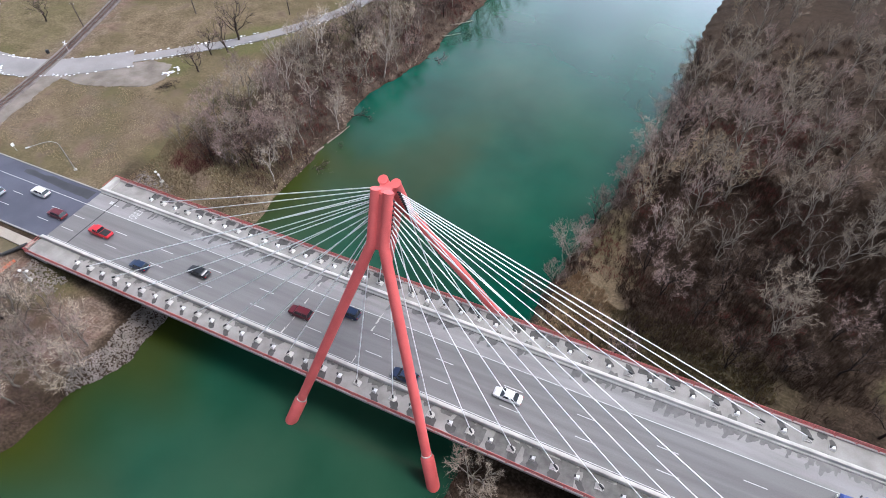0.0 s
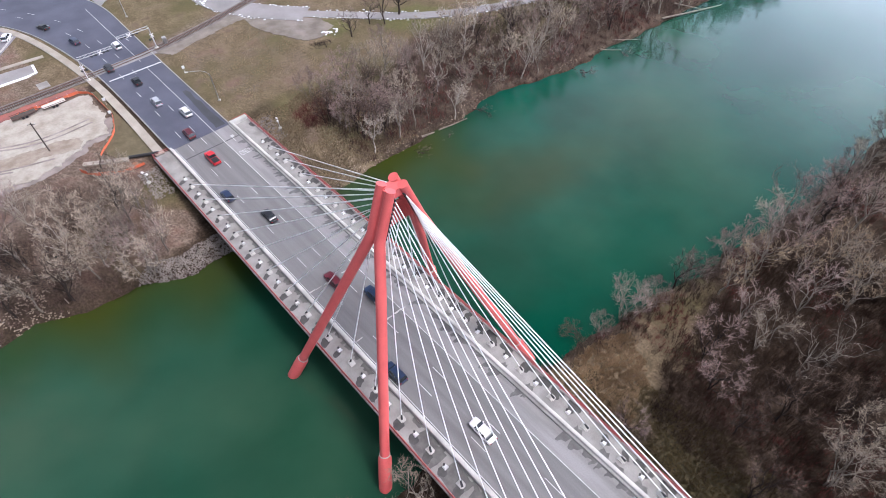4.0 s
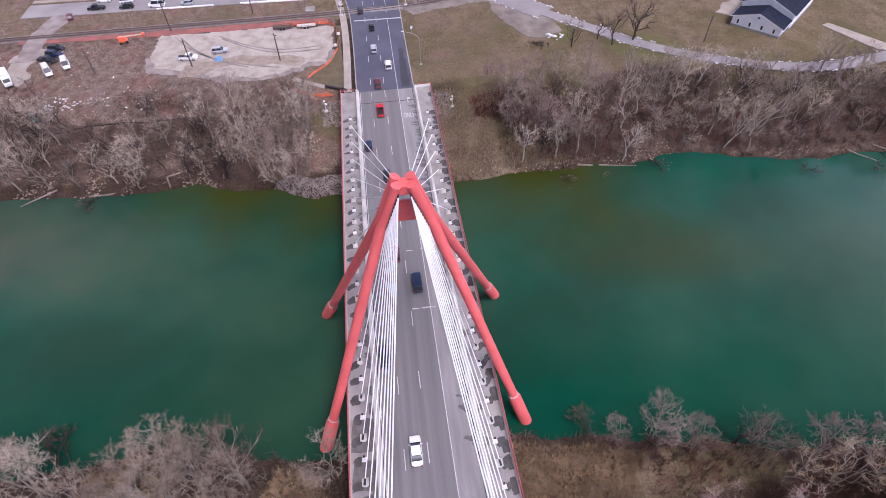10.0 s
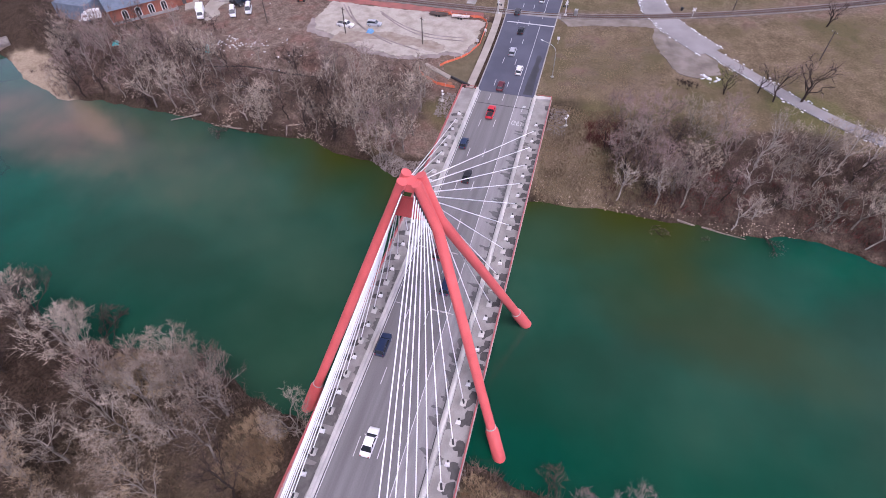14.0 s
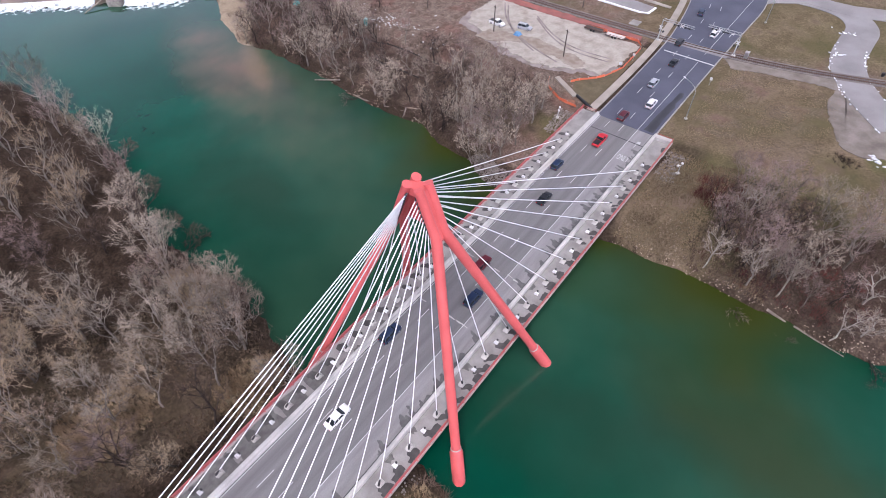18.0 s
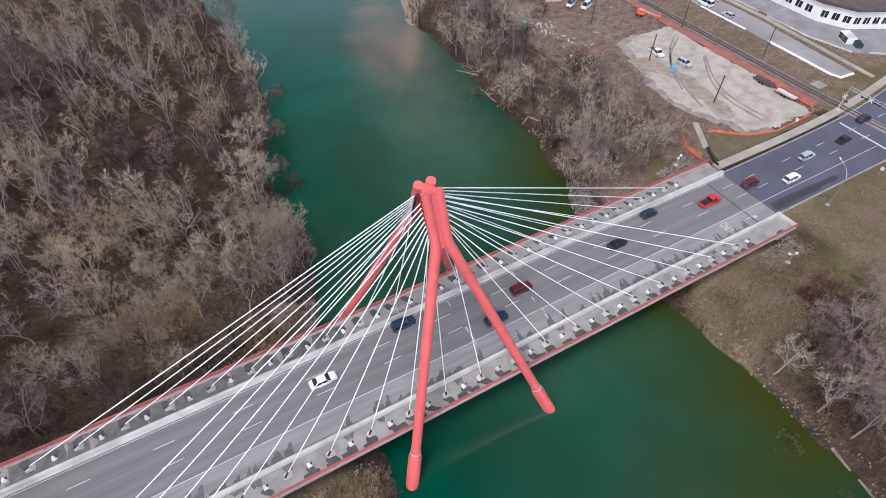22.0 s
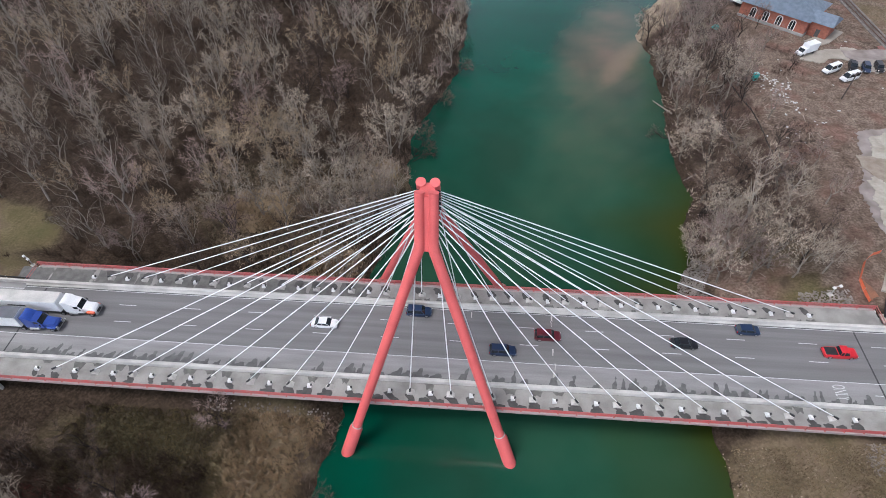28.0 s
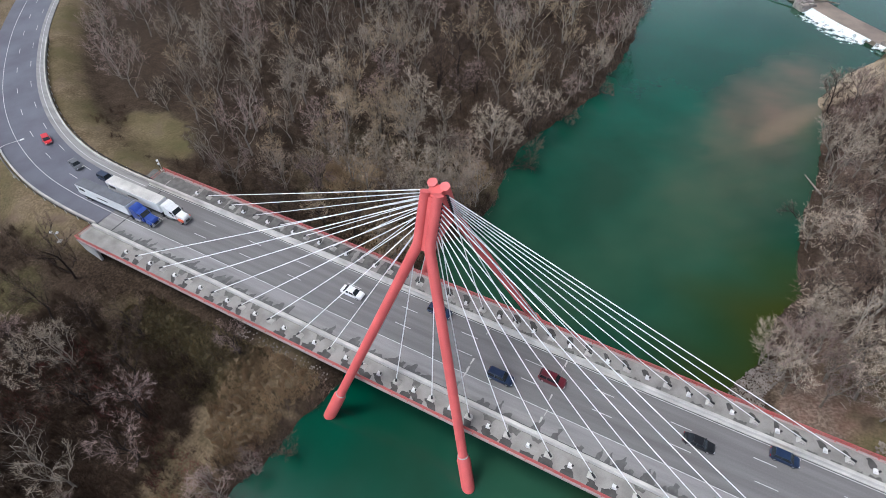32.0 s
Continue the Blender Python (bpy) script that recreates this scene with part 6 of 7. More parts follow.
brick_hall()
slab("hall_walk", [(-104, -114), (-107, -111), (-111, -113), (-118, -120), (-116, -122)], -0.4, 0.0, PATHC, "pale concrete walk by the brick hall", "path")
slab("hall_slab", [(-99, -103), (-104, -101), (-112, -104), (-118, -96), (-122, -99), (-117, -110), (-104, -109)], -0.4, -0.06, PATHC, "cracked concrete yard slab by the hall", "yard", 15, 0.4)
slab("access_track", [(-113, -108.5), (-114, -102.3), (-123.4, -104), (-131.6, -103), (-143.5, -100), (-143.5, -108), (-131.3, -110), (-123, -110)], -0.3, 0.03, MUD, "muddy access track across the railway", "track", 22, 0.2)
solo("annex", Geo().box((-94, -146, 2.2), (10, 12, 5), k=0.05), ROOF_SLATE, "low blue-grey annex roof behind the hall", "building")


def house():
    """A low gabled wing with a row of narrow windows, and the taller main house behind it."""
    h = thing("house", "white-sided house with dark navy roofs and a low gabled wing", "house", pose(-102, 111, 0, 0, 0, 42))
    for nm, x0, W, y0, D, H, R in (("wing", 0.0, 14.8, 0.0, 7.5, 3.0, 2.3), ("main", -0.4, 15.8, 7.5, 24.0, 4.7, 2.9)):
        xm = x0 + W / 2
        part("wall", Geo().side([(x0, -0.3), (x0 + W, -0.3), (x0 + W, H), (xm, H + R), (x0, H)], y0, y0 + D), SIDING, h)
        for s in (-1, 1):
            x = xm + s * W / 2
            part("roof_slope", Geo().side([(x + s * 0.6, H - 0.3), (xm, H + R + 0.05), (xm, H + R + 0.27), (x + s * 0.6, H - 0.06)], y0 - 0.55, y0 + D + 0.5), ROOF_BLUE, h, "dark navy shingle slope")
            part("barge_board", Geo().side([(x + s * 0.62, H - 0.36), (xm, H + R), (xm, H + R + 0.26), (x + s * 0.62, H - 0.1)], y0 - 0.66, y0 - 0.56), WHITE, h)
            part("gutter", Geo().box((x + s * 0.68, y0 + D / 2, H - 0.22), (0.14, D + 1.0, 0.14), k=0.03), WHITE, h)
        part("plinth", Geo().box((xm, y0 + D / 2, 0.1), (W + 0.12, D + 0.12, 0.7), k=0.03), CONC, h)
    for i in range(4):
        w = part("window", Geo().box((1.9 + i * 3.65, -0.06, 1.55), (0.55, 0.12, 1.25), k=0.02), GLASS, h, "narrow dark window")
        part("frame", Geo().box((1.9 + i * 3.65, -0.03, 1.55), (0.8, 0.1, 1.5), k=0.02), WHITE, w)
    part("gable_vent", Geo().box((7.4, -0.04, 4.1), (0.7, 0.1, 0.5), k=0.02), CONC_DARK, h)
    for x, y in ((5.0, 16.0), (12.5, 20.0)):
        part("vent_pipe", Geo().tube([(x, y, 5.5), (x, y, 7.6)], 0.12, 8), WHITE, h)


house()
slab("patio", [(-107.5, 114), (-110.5, 110.5), (-116.5, 115.8), (-119, 121.5), (-115.2, 122.8)], -0.3, 0.03, PATHC, "cracked concrete patio beside the house", "patio", 21, 0.3)


# ---- vehicles ----
CAR_PAINTS = {
    "white": paint("white_car_paint", (0.75, 0.75, 0.74)), "black": paint("black_car_paint", (0.012, 0.013, 0.016)), "navy": paint("navy_car_paint", (0.015, 0.03, 0.07)),
    "silver": paint("silver_car_paint", (0.4, 0.42, 0.45)), "red": paint("red_car_paint", (0.55, 0.02, 0.03)), "maroon": paint("maroon_car_paint", (0.11, 0.012, 0.02)), "blue": paint("blue_car_paint", (0.03, 0.07, 0.3)), "grey": paint("grey_car_paint", (0.1, 0.105, 0.115)),
}
LAMP_W = mat("headlamp_lens", (0.8, 0.8, 0.78), (0.7, 0.7, 0.7), 0.15, 0, 2, 6, 0)
LAMP_R = mat("tail_lamp_lens", (0.4, 0.01, 0.01), (0.3, 0.01, 0.01), 0.2, 0, 2, 6, 0)
TRIM = mat("grey_plastic_trim", (0.06, 0.06, 0.062), (0.045, 0.045, 0.046), 0.6, 0, 2, 8, 0.05)
SHAPES = {  # length, width, body height, roof height, cabin from, cabin to, roof from, roof to, bonnet height
    "sedan": (4.8, 1.84, 0.95, 1.46, -1.75, 1.2, -0.95, 0.45, 0.9),
    "suv": (4.7, 1.9, 1.08, 1.74, -2.25, 1.15, -1.95, 0.5, 1.05),
    "hatch": (4.2, 1.78, 0.98, 1.52, -2.0, 1.15, -1.55, 0.45, 0.93),
    "pickup": (5.7, 1.98, 1.1, 1.85, -0.5, 1.45, -0.35, 0.85, 1.12),
    "van": (5.6, 2.0, 1.25, 2.3, -2.7, 1.9, -2.68, 1.1, 1.2),
}
CAR_PARTS = {}


def loft(sections):
    """A skin through cross-sections of equal length."""
    n = len(sections[0])
    g = Geo()
    vs = [p for s in sections for p in s]
    fs = [(i * n + j, i * n + (j + 1) % n, (i + 1) * n + (j + 1) % n, (i + 1) * n + j) for i in range(len(sections) - 1) for j in range(n)]
    return g.add(vs, fs + [tuple(range(n))[::-1], tuple(range((len(sections) - 1) * n, len(sections) * n))])


def car_parts(kind, colour):
    if (kind, colour) in CAR_PARTS:
        return CAR_PARTS[kind, colour]
    L, W, BH, RH, c0, c1, r0, r1, NH = SHAPES[kind]
    body = CAR_PAINTS[colour]
    sec = []
    for f, w, lo, hi in ((-0.5, 0.8, 0.42, 0.82), (-0.485, 0.9, 0.32, 0.94), (-0.4, 0.98, 0.24, 1.0), (-0.2, 1.0, 0.22, 1.0), (0.0, 1.0, 0.22, 1.0), (0.2, 1.0, 0.22, 0.99), (0.3, 0.99, 0.22, NH / BH), (0.42, 0.95, 0.25, NH / BH * 0.95), (0.48, 0.86, 0.33, NH / BH * 0.86), (0.5, 0.72, 0.42, NH / BH * 0.72)):
        x, h, t, z0, z1 = f * L, W / 2 * w, W / 2 * w * 0.9, lo, BH * hi
        m = z0 + (z1 - z0) * 0.62
        sec.append([(x, -h * 0.94, z0), (x, -h, m), (x, -t, z1), (x, t, z1), (x, h, m), (x, h * 0.94, z0)])
    P = [("body", soft(loft(sec).mesh("body", body), 62), None)]
    gw, rw = W / 2 * 0.9, W / 2 * 0.74
    zb = BH * 0.97
    glass = Geo().add([(c0, -gw, zb), (c1, -gw, zb), (c1, gw, zb), (c0, gw, zb), (r0, -rw, RH - 0.03), (r1, -rw, RH - 0.03), (r1, rw, RH - 0.03), (r0, rw, RH - 0.03)], [(0, 1, 5, 4), (1, 2, 6, 5), (2, 3, 7, 6), (3, 0, 4, 7), (4, 5, 6, 7)])
    P.append(("glasshouse", soft(glass.mesh("glasshouse", GLASS)), "dark glazed cabin"))
    roof = Geo().box(((r0 + r1) / 2, 0, RH - 0.02), (r1 - r0 + 0.1, 2 * rw + 0.08, 0.1), k=0.04)
    P.append(("roof", soft(roof.mesh("roof", body)), None))
    for s in (-1, 1):
        for x in (r0 + 0.02, (r0 + r1) / 2 - 0.1, r1 - 0.02):
            xb = c0 + 0.1 if x == r0 + 0.02 else (c1 - 0.1 if x == r1 - 0.02 else x)
            P.append(("pillar", soft(Geo().tube([(xb, s * (gw + 0.005), zb - 0.05), (x, s * (rw + 0.005), RH - 0.02)], 0.05, 5).mesh("pillar", body)), None))
        P.append(("headlamp", soft(Geo().box((L * 0.475, s * W * 0.33, NH * 0.72), (0.22, 0.36, 0.16), k=0.04).mesh("headlamp", LAMP_W)), None))
        P.append(("tail_lamp", soft(Geo().box((-L * 0.488, s * W * 0.36, BH * 0.8), (0.14, 0.3, 0.2), k=0.04).mesh("tail_lamp", LAMP_R)), None))
        P.append(("mirror", soft(Geo().box((c1 - 0.35, s * (W / 2 + 0.08), BH + 0.02), (0.14, 0.2, 0.14), k=0.03).mesh("mirror", body)), None))
    P.append(("bumper", soft(Geo().box((L * 0.492, 0, 0.45), (0.14, W * 0.8, 0.22), k=0.04).mesh("bumper", TRIM)), None))
    P.append(("bumper", soft(Geo().box((-L * 0.492, 0, 0.47), (0.14, W * 0.82, 0.2), k=0.04).mesh("bumper", TRIM)), None))
    if kind == "pickup":
        P.append(("load_bed", soft(Geo().box((-1.65, 0, BH + 0.01), (2.0, W * 0.78, 0.06), k=0.01).mesh("load_bed", BLACK)), "black open load bed"))
    if kind in ("suv", "van"):
        for s in (-1, 1):
            P.append(("roof_rail", soft(Geo().tube([(r0 + 0.2, s * rw * 0.9, RH + 0.06), (r1 - 0.2, s * rw * 0.9, RH + 0.06)], 0.03, 5).mesh("roof_rail", TRIM)), None))
    R = 0.34 if kind in ("sedan", "hatch") else 0.39
    tyre = soft(Geo().tube([(0, -0.12, 0), (0, -0.09, 0), (0, 0.09, 0), (0, 0.12, 0)], [R * 0.86, R, R, R * 0.86], 14).mesh("tyre", BLACK))
    rim = soft(Geo().tube([(0, -0.13, 0), (0, 0.13, 0)], R * 0.6, 10).mesh("rim", STEEL))
    CAR_PARTS[kind, colour] = (P, tyre, rim, R, L, W)
    return CAR_PARTS[kind, colour]


def car(kind, colour, x, y, heading, z=0.0, label="", group="cars on the road"):
    P, tyre, rim, R, L, W = car_parts(kind, colour)
    word = {"sedan": "sedan", "suv": "sport utility vehicle", "hatch": "small hatchback", "pickup": "pickup truck", "van": "van"}[kind]
    t = thing("pickup_truck" if kind == "pickup" else ("van" if kind == "van" else "car"), label or f"{colour} {word} with dark glass on the road", "pickup" if kind == "pickup" else ("van" if kind == "van" else "car"), pose(x, y, z, 0, 0, heading), group)
    for name, me, lab in P:
        part(name, me, None, t, lab or "")
    for fx in (-0.31, 0.31):
        for s in (-1, 1):
            w = part("wheel", tyre, None, t, at=pose(fx * L, s * (W / 2 - 0.13), R))
            part("rim", rim, None, w)
    return t


for kind, colour, x, y in (("sedan", "white", 20.5, -2.2), ("suv", "navy", -12, 1.4), ("suv", "maroon", -20, -2.2), ("sedan", "black", -44, -2.2), ("hatch", "navy", -56, -5.8), ("pickup", "red", -70.5, -2.1), ("suv", "maroon", -83.5, -2.0), ("suv", "white", -93, 1.5), ("suv", "silver", -103, -2.2), ("sedan", "black", -117, -2.0), ("suv", "black", -129.5, -5.2), ("suv", "navy", 3.5, -5.9)):
    car(kind, colour, x, y, 180)
for kind, colour, x, y, a in (("suv", "white", -141, 1.4, 180), ("suv", "navy", -153, -7.2, 188), ("sedan", "black", -170, -11.5, 200), ("suv", "navy", 91, -4.0, 178), ("sedan", "grey", 102, -4.2, 167), ("hatch", "red", 117, -7.5, 158)):
    car(kind, colour, x, y, a)


def lorry(x, y, cab, name, roofed):
    """A tractor unit with a long box trailer, heading west."""
    paintc = cab
    t = thing("articulated_lorry", name, "lorry", pose(x, y, 0, 0, 0, 180), "lorries")
    tr = part("trailer", Geo().box((-8.1, 0, 2.62), (16.1, 2.55, 2.75), k=0.06), WHITE, t, "long white box trailer")
    part("trailer_roof", Geo().box((-8.1, 0, 4.01), (16.0, 2.46, 0.05), k=0.01), roofed, tr)
    part("chassis_rail", Geo().box((-8.1, 0, 1.1), (15.6, 1.1, 0.3), k=0.03), BLACK, tr)
    part("side_skirt", Geo().box((-7.4, 0, 0.95), (6.4, 2.3, 0.5), k=0.05), TRIM, tr)
    part("rear_door", Geo().box((-16.17, 0, 2.6), (0.06, 2.4, 2.6), k=0.02), CONC_PALE, tr)
    part("emblem", Geo().box((-14.2, -1.285, 3.1), (2.0, 0.02, 0.7), k=0.005), TRIM, tr)
    part("emblem", Geo().box((-8.0, -1.285, 2.6), (3.4, 0.02, 0.35), k=0.005), TRIM, tr)
    tc = part("tractor", Geo().box((3.1, 0, 0.85), (6.6, 1.1, 0.35), k=0.05), BLACK, t)
    part("sleeper", Geo().side([(0.7, 1.0), (2.5, 1.0), (2.5, 3.2), (1.9, 3.75), (1.0, 3.9), (0.7, 3.8)], -1.15, 1.15), paintc, tc)
    part("cab", Geo().side([(2.5, 0.9), (4.0, 0.9), (4.0, 2.05), (3.55, 3.0), (2.5, 3.25)], -1.1, 1.1), paintc, tc)
    part("windscreen", Geo().side([(4.03, 2.08), (3.6, 2.98), (3.55, 2.98), (3.9, 2.08)], -0.98, 0.98), GLASS, tc)
    part("side_window", Geo().box((3.1, 0, 2.5), (0.9, 2.24, 0.7), k=0.05), GLASS, tc)
    part("bonnet", Geo().side([(3.9, 0.8), (6.1, 0.7), (6.2, 1.5), (5.9, 1.85), (3.9, 2.1)], -0.85, 0.85), paintc, tc)
    part("bumper", Geo().box((6.25, 0, 0.65), (0.25, 2.2, 0.5), k=0.06), STEEL, tc)
    for s in (-1, 1):
        part("wing", Geo().box((5.3, s * 0.98, 1.1), (1.6, 0.5, 0.5), k=0.12), ORANGE_PAINT if roofed is CONC_PALE else paintc, tc)
        part("fuel_tank", Geo().tube([(1.2, s * 1.0, 0.75), (2.9, s * 1.0, 0.75)], 0.32, 12), STEEL, tc)
        part("exhaust", Geo().tube([(0.5, s * 0.95, 1.0), (0.5, s * 0.95, 3.9)], 0.08, 8), STEEL, tc)
        part("headlamp", Geo().box((6.15, s * 0.8, 1.15), (0.2, 0.3, 0.25), k=0.04), LAMP_W, tc)
        part("mirror", Geo().box((3.9, s * 1.35, 2.2), (0.12, 0.2, 0.5), k=0.03), BLACK, tc)
    tyre = soft(Geo().tube([(0, -0.16, 0), (0, -0.12, 0), (0, 0.12, 0), (0, 0.16, 0)], [0.44, 0.5, 0.5, 0.44], 14).mesh("tyre", BLACK))
    rim = soft(Geo().tube([(0, -0.17, 0), (0, 0.17, 0)], 0.28, 10).mesh("rim", STEEL))
    for wx in (5.3, 1.2, -0.2, -13.2, -14.5):
        for s in (-1, 1):
            w = part("wheel", tyre, None, t, at=pose(wx, s * 1.05, 0.5))
            part("rim", rim, None, w)


lorry(69.5, -2.2, WHITE, "white articulated lorry with orange wheel arches on the bridge", CONC_PALE)
lorry(75.0, 1.5, CAR_PAINTS["blue"], "articulated lorry with blue cab and white trailer", mat("dark_trailer_roof", (0.13, 0.135, 0.15), (0.1, 0.105, 0.115), 0.6, 0.2, 0.5, 6, 0.05))

# parked vehicles in the yards
for kind, colour, x, y, a in (("pickup", "white", -106.8, -57.2, 85), ("suv", "silver", -109.6, -48.4, 95), ("suv", "white", -152, -93, 90), ("suv", "white", -150, -85, 90), ("pickup", "black", -146, -94, 270), ("suv", "black", -145.4, -84, 270), ("pickup", "white", -151.5, -76, 90), ("van", "white", -145.2, -74, 270), ("hatch", "silver", -145, -64, 270), ("hatch", "maroon", -140.5, -101, 200), ("van", "white", -105, -96.5, 30), ("van", "white", -108.4, -92.5, 25), ("pickup", "black", -112, -99, 70), ("suv", "navy", -115.3, -98, 75), ("suv", "black", -119, -98.5, 80), ("suv", "white", -171, -22, 150), ("sedan", "grey", -163, -70, 0), ("suv", "silver", -163, -84, 0), ("suv", "black", -163, -95, 0), ("sedan", "white", -163, -104, 0)):
    car(kind, colour, x, y, a, -0.04, f"parked {colour} {'pickup truck' if kind == 'pickup' else ('van' if kind == 'van' else 'car')} in the yard", "parked vehicles")


def box_truck(x, y, a, panel):
    t = thing("box_truck", "white box truck parked by the brick hall", "truck", pose(x, y, -0.02, 0, 0, a), "parked vehicles")
    bx = part("cargo_box", Geo().box((-1.2, 0, 1.95), (4.6, 2.3, 2.4), k=0.06), WHITE, t)
    part("panel", Geo().box((-1.2, -1.16, 2.1), (2.6, 0.02, 0.8), k=0.005), panel, bx)
    part("cab", Geo().side([(1.2, 0.5), (3.4, 0.5), (3.5, 1.1), (2.7, 1.3), (2.1, 2.2), (1.2, 2.3)], -0.98, 0.98), WHITE, t)
    part("windscreen", Geo().side([(2.75, 1.33), (2.15, 2.15), (2.1, 2.1), (2.65, 1.3)], -0.85, 0.85), GLASS, t)
    part("chassis_rail", Geo().box((-0.2, 0, 0.6), (6.4, 1.0, 0.25), k=0.03), BLACK, t)
    for wx in (2.4, -2.0):
        for s in (-1, 1):
            part("wheel", Geo().tube([(wx, s * 0.95 - 0.13, 0.42), (wx, s * 0.95 + 0.13, 0.42)], 0.42, 14), BLACK, t)


box_truck(-101.5, -106.3, 30, TEAL)
box_truck(-89.5, -139.5, 310, TRIM)


def flat_trailer(x, y, a, deck, label):
    t = thing("utility_trailer", label, "trailer", pose(x, y, -0.02, 0, 0, a), "parked trailers")
    part("frame", Geo().box((0, 0, 0.55), (6.0, 2.1, 0.16), k=0.02), RUST, t)
    for i in range(7):
        part("deck_board", Geo().box((0, -0.9 + i * 0.3, 0.66), (5.9, 0.27, 0.05), k=0.01), deck, t)
    for s in (-1, 1):
        part("side_rail", Geo().box((0, s * 1.05, 0.95), (6.0, 0.08, 0.08), k=0.01), RUST, t)
        for i in range(5):
            part("stake", Geo().box((-2.9 + i * 1.45, s * 1.05, 0.8), (0.07, 0.07, 0.4), k=0.01), RUST, t)
        for wx in (-0.5, 0.4):
            part("wheel", Geo().tube([(wx, s * 1.2 - 0.1, 0.34), (wx, s * 1.2 + 0.1, 0.34)], 0.34, 14), BLACK, t)
    part("tow_bar", Geo().tube([(3.0, -0.8, 0.5), (4.3, 0, 0.5), (3.0, 0.8, 0.5)], 0.06, 6), BLACK, t)


flat_trailer(-122, -30.3, 92, TIE, "rusty dark flat trailer on the gravel lot")
flat_trailer(-121.8, -22.8, 92, mat("pale_deck_board", (0.6, 0.55, 0.5), (0.5, 0.45, 0.4), 0.8, 0, 1, 6, 0.1), "pale-decked utility trailer on the gravel lot")

lift = thing("boom_lift", "orange boom lift with a lowered pale boom", "machine", pose(-120.5, -79, -0.05, 0, 0, 110))
part("chassis", Geo().box((0, 0, 0.75), (2.6, 2.0, 0.6), k=0.1), ORANGE_PAINT, lift)
part("turret", Geo().box((-0.3, 0, 1.5), (2.0, 1.5, 0.9), k=0.12), ORANGE_PAINT, lift)
part("boom", Geo().tube([(-0.8, 0.3, 1.9), (5.5, 0.3, 1.3)], [0.24, 0.16], 8), mat("cream_boom", (0.6, 0.5, 0.36), (0.5, 0.42, 0.3), 0.5, 0, 1, 6, 0.05), lift)
part("basket", Geo().box((6.0, 0.3, 1.2), (0.8, 1.4, 0.9), k=0.05), ORANGE_PAINT, lift)
for x in (-0.9, 0.9):
    for s in (-1, 1):
        part("wheel", Geo().tube([(x, s * 1.0 - 0.15, 0.42), (x, s * 1.0 + 0.15, 0.42)], 0.42, 14), BLACK, lift)
tarp = Geo()
tarp.add([(-1.0, -1.1, -0.1), (1.0, -1.0, -0.1), (1.1, 1.0, -0.1), (-0.9, 1.2, -0.1), (-0.6, -0.6, 0.8), (0.6, -0.5, 0.9), (0.5, 0.6, 0.7), (-0.5, 0.7, 0.85)], [(0, 1, 5, 4), (1, 2, 6, 5), (2, 3, 7, 6), (3, 0, 4, 7), (4, 5, 6, 7), (3, 2, 1, 0)])
solo("tarpaulin", tarp, BLUE, "heap under a crumpled blue tarp", "tarp", pose(-105.2, -48.3, -0.03))
solo("tarpaulin", tarp.mesh("tarpaulin", TEAL), None, "torn teal tarp over a heap", "tarp", pose(-81, -125, gz(-81, -125) + 0.05, 0, 0, 30))
toilet = thing("portable_toilet", "teal portable toilet among the debris", "toilet", pose(-84, -94, gz(-84, -94), 0, 0, 20))
part("cabin", Geo().box((0, 0, 1.0), (1.2, 1.2, 2.1), k=0.06), TEAL, toilet)
part("roof", Geo().box((0, 0, 2.15), (1.25, 1.25, 0.22), k=0.08), mat("pale_teal_roof", (0.35, 0.62, 0.6), (0.3, 0.55, 0.53), 0.5, 0, 1, 5, 0.05), toilet)
part("door", Geo().box((0, -0.62, 0.98), (0.8, 0.05, 1.8), k=0.02), TEAL, toilet)


# waste yard of the office
yard = thing("bin_enclosure", "pale walled enclosure for waste bins", "enclosure", pose(-164.6, -34.6, -0.03, 0, 0, 60))
for c, sz in (((0, 1.4, 0.95), (5.2, 0.22, 1.9)), ((-2.5, 0, 0.95), (0.22, 2.8, 1.9)), ((2.5, 0, 0.95), (0.22, 2.8, 1.9))):
    part("wall", Geo().box(c, sz, k=0.03), STUCCO, yard)
for sx in (-1, 1):
    part("gate", Geo().box((sx * 1.25, -1.4, 0.9), (2.3, 0.08, 1.7), k=0.02), TRIM, yard)
part("slab", Geo().box((0, 0, 0.02), (5.6, 3.2, 0.12), k=0.02), CONC_PALE, yard)
bin_green = mat("green_bin_paint", (0.03, 0.12, 0.08), (0.02, 0.085, 0.06), 0.5, 0.2, 1, 6, 0.1)
skip = thing("dumpster", "dark green steel waste dumpster", "dumpster", pose(-163.6, -30.2, -0.03, 0, 0, 60))
part("body", Geo().side([(-1.2, 0.15), (1.2, 0.15), (1.3, 1.2), (-1.3, 1.5)], -0.85, 0.85), bin_green, skip)
for sy in (-0.43, 0.43):
    part("lid", Geo().side([(-1.35, 1.5), (1.35, 1.2), (1.35, 1.27), (-1.35, 1.57)], sy - 0.4, sy + 0.4), BLACK, skip)
for sx in (-0.9, 0.9):
    for sy in (-0.7, 0.7):
        part("castor", Geo().tube([(sx, sy - 0.06, 0.12), (sx, sy + 0.06, 0.12)], 0.12, 8), BLACK, skip)


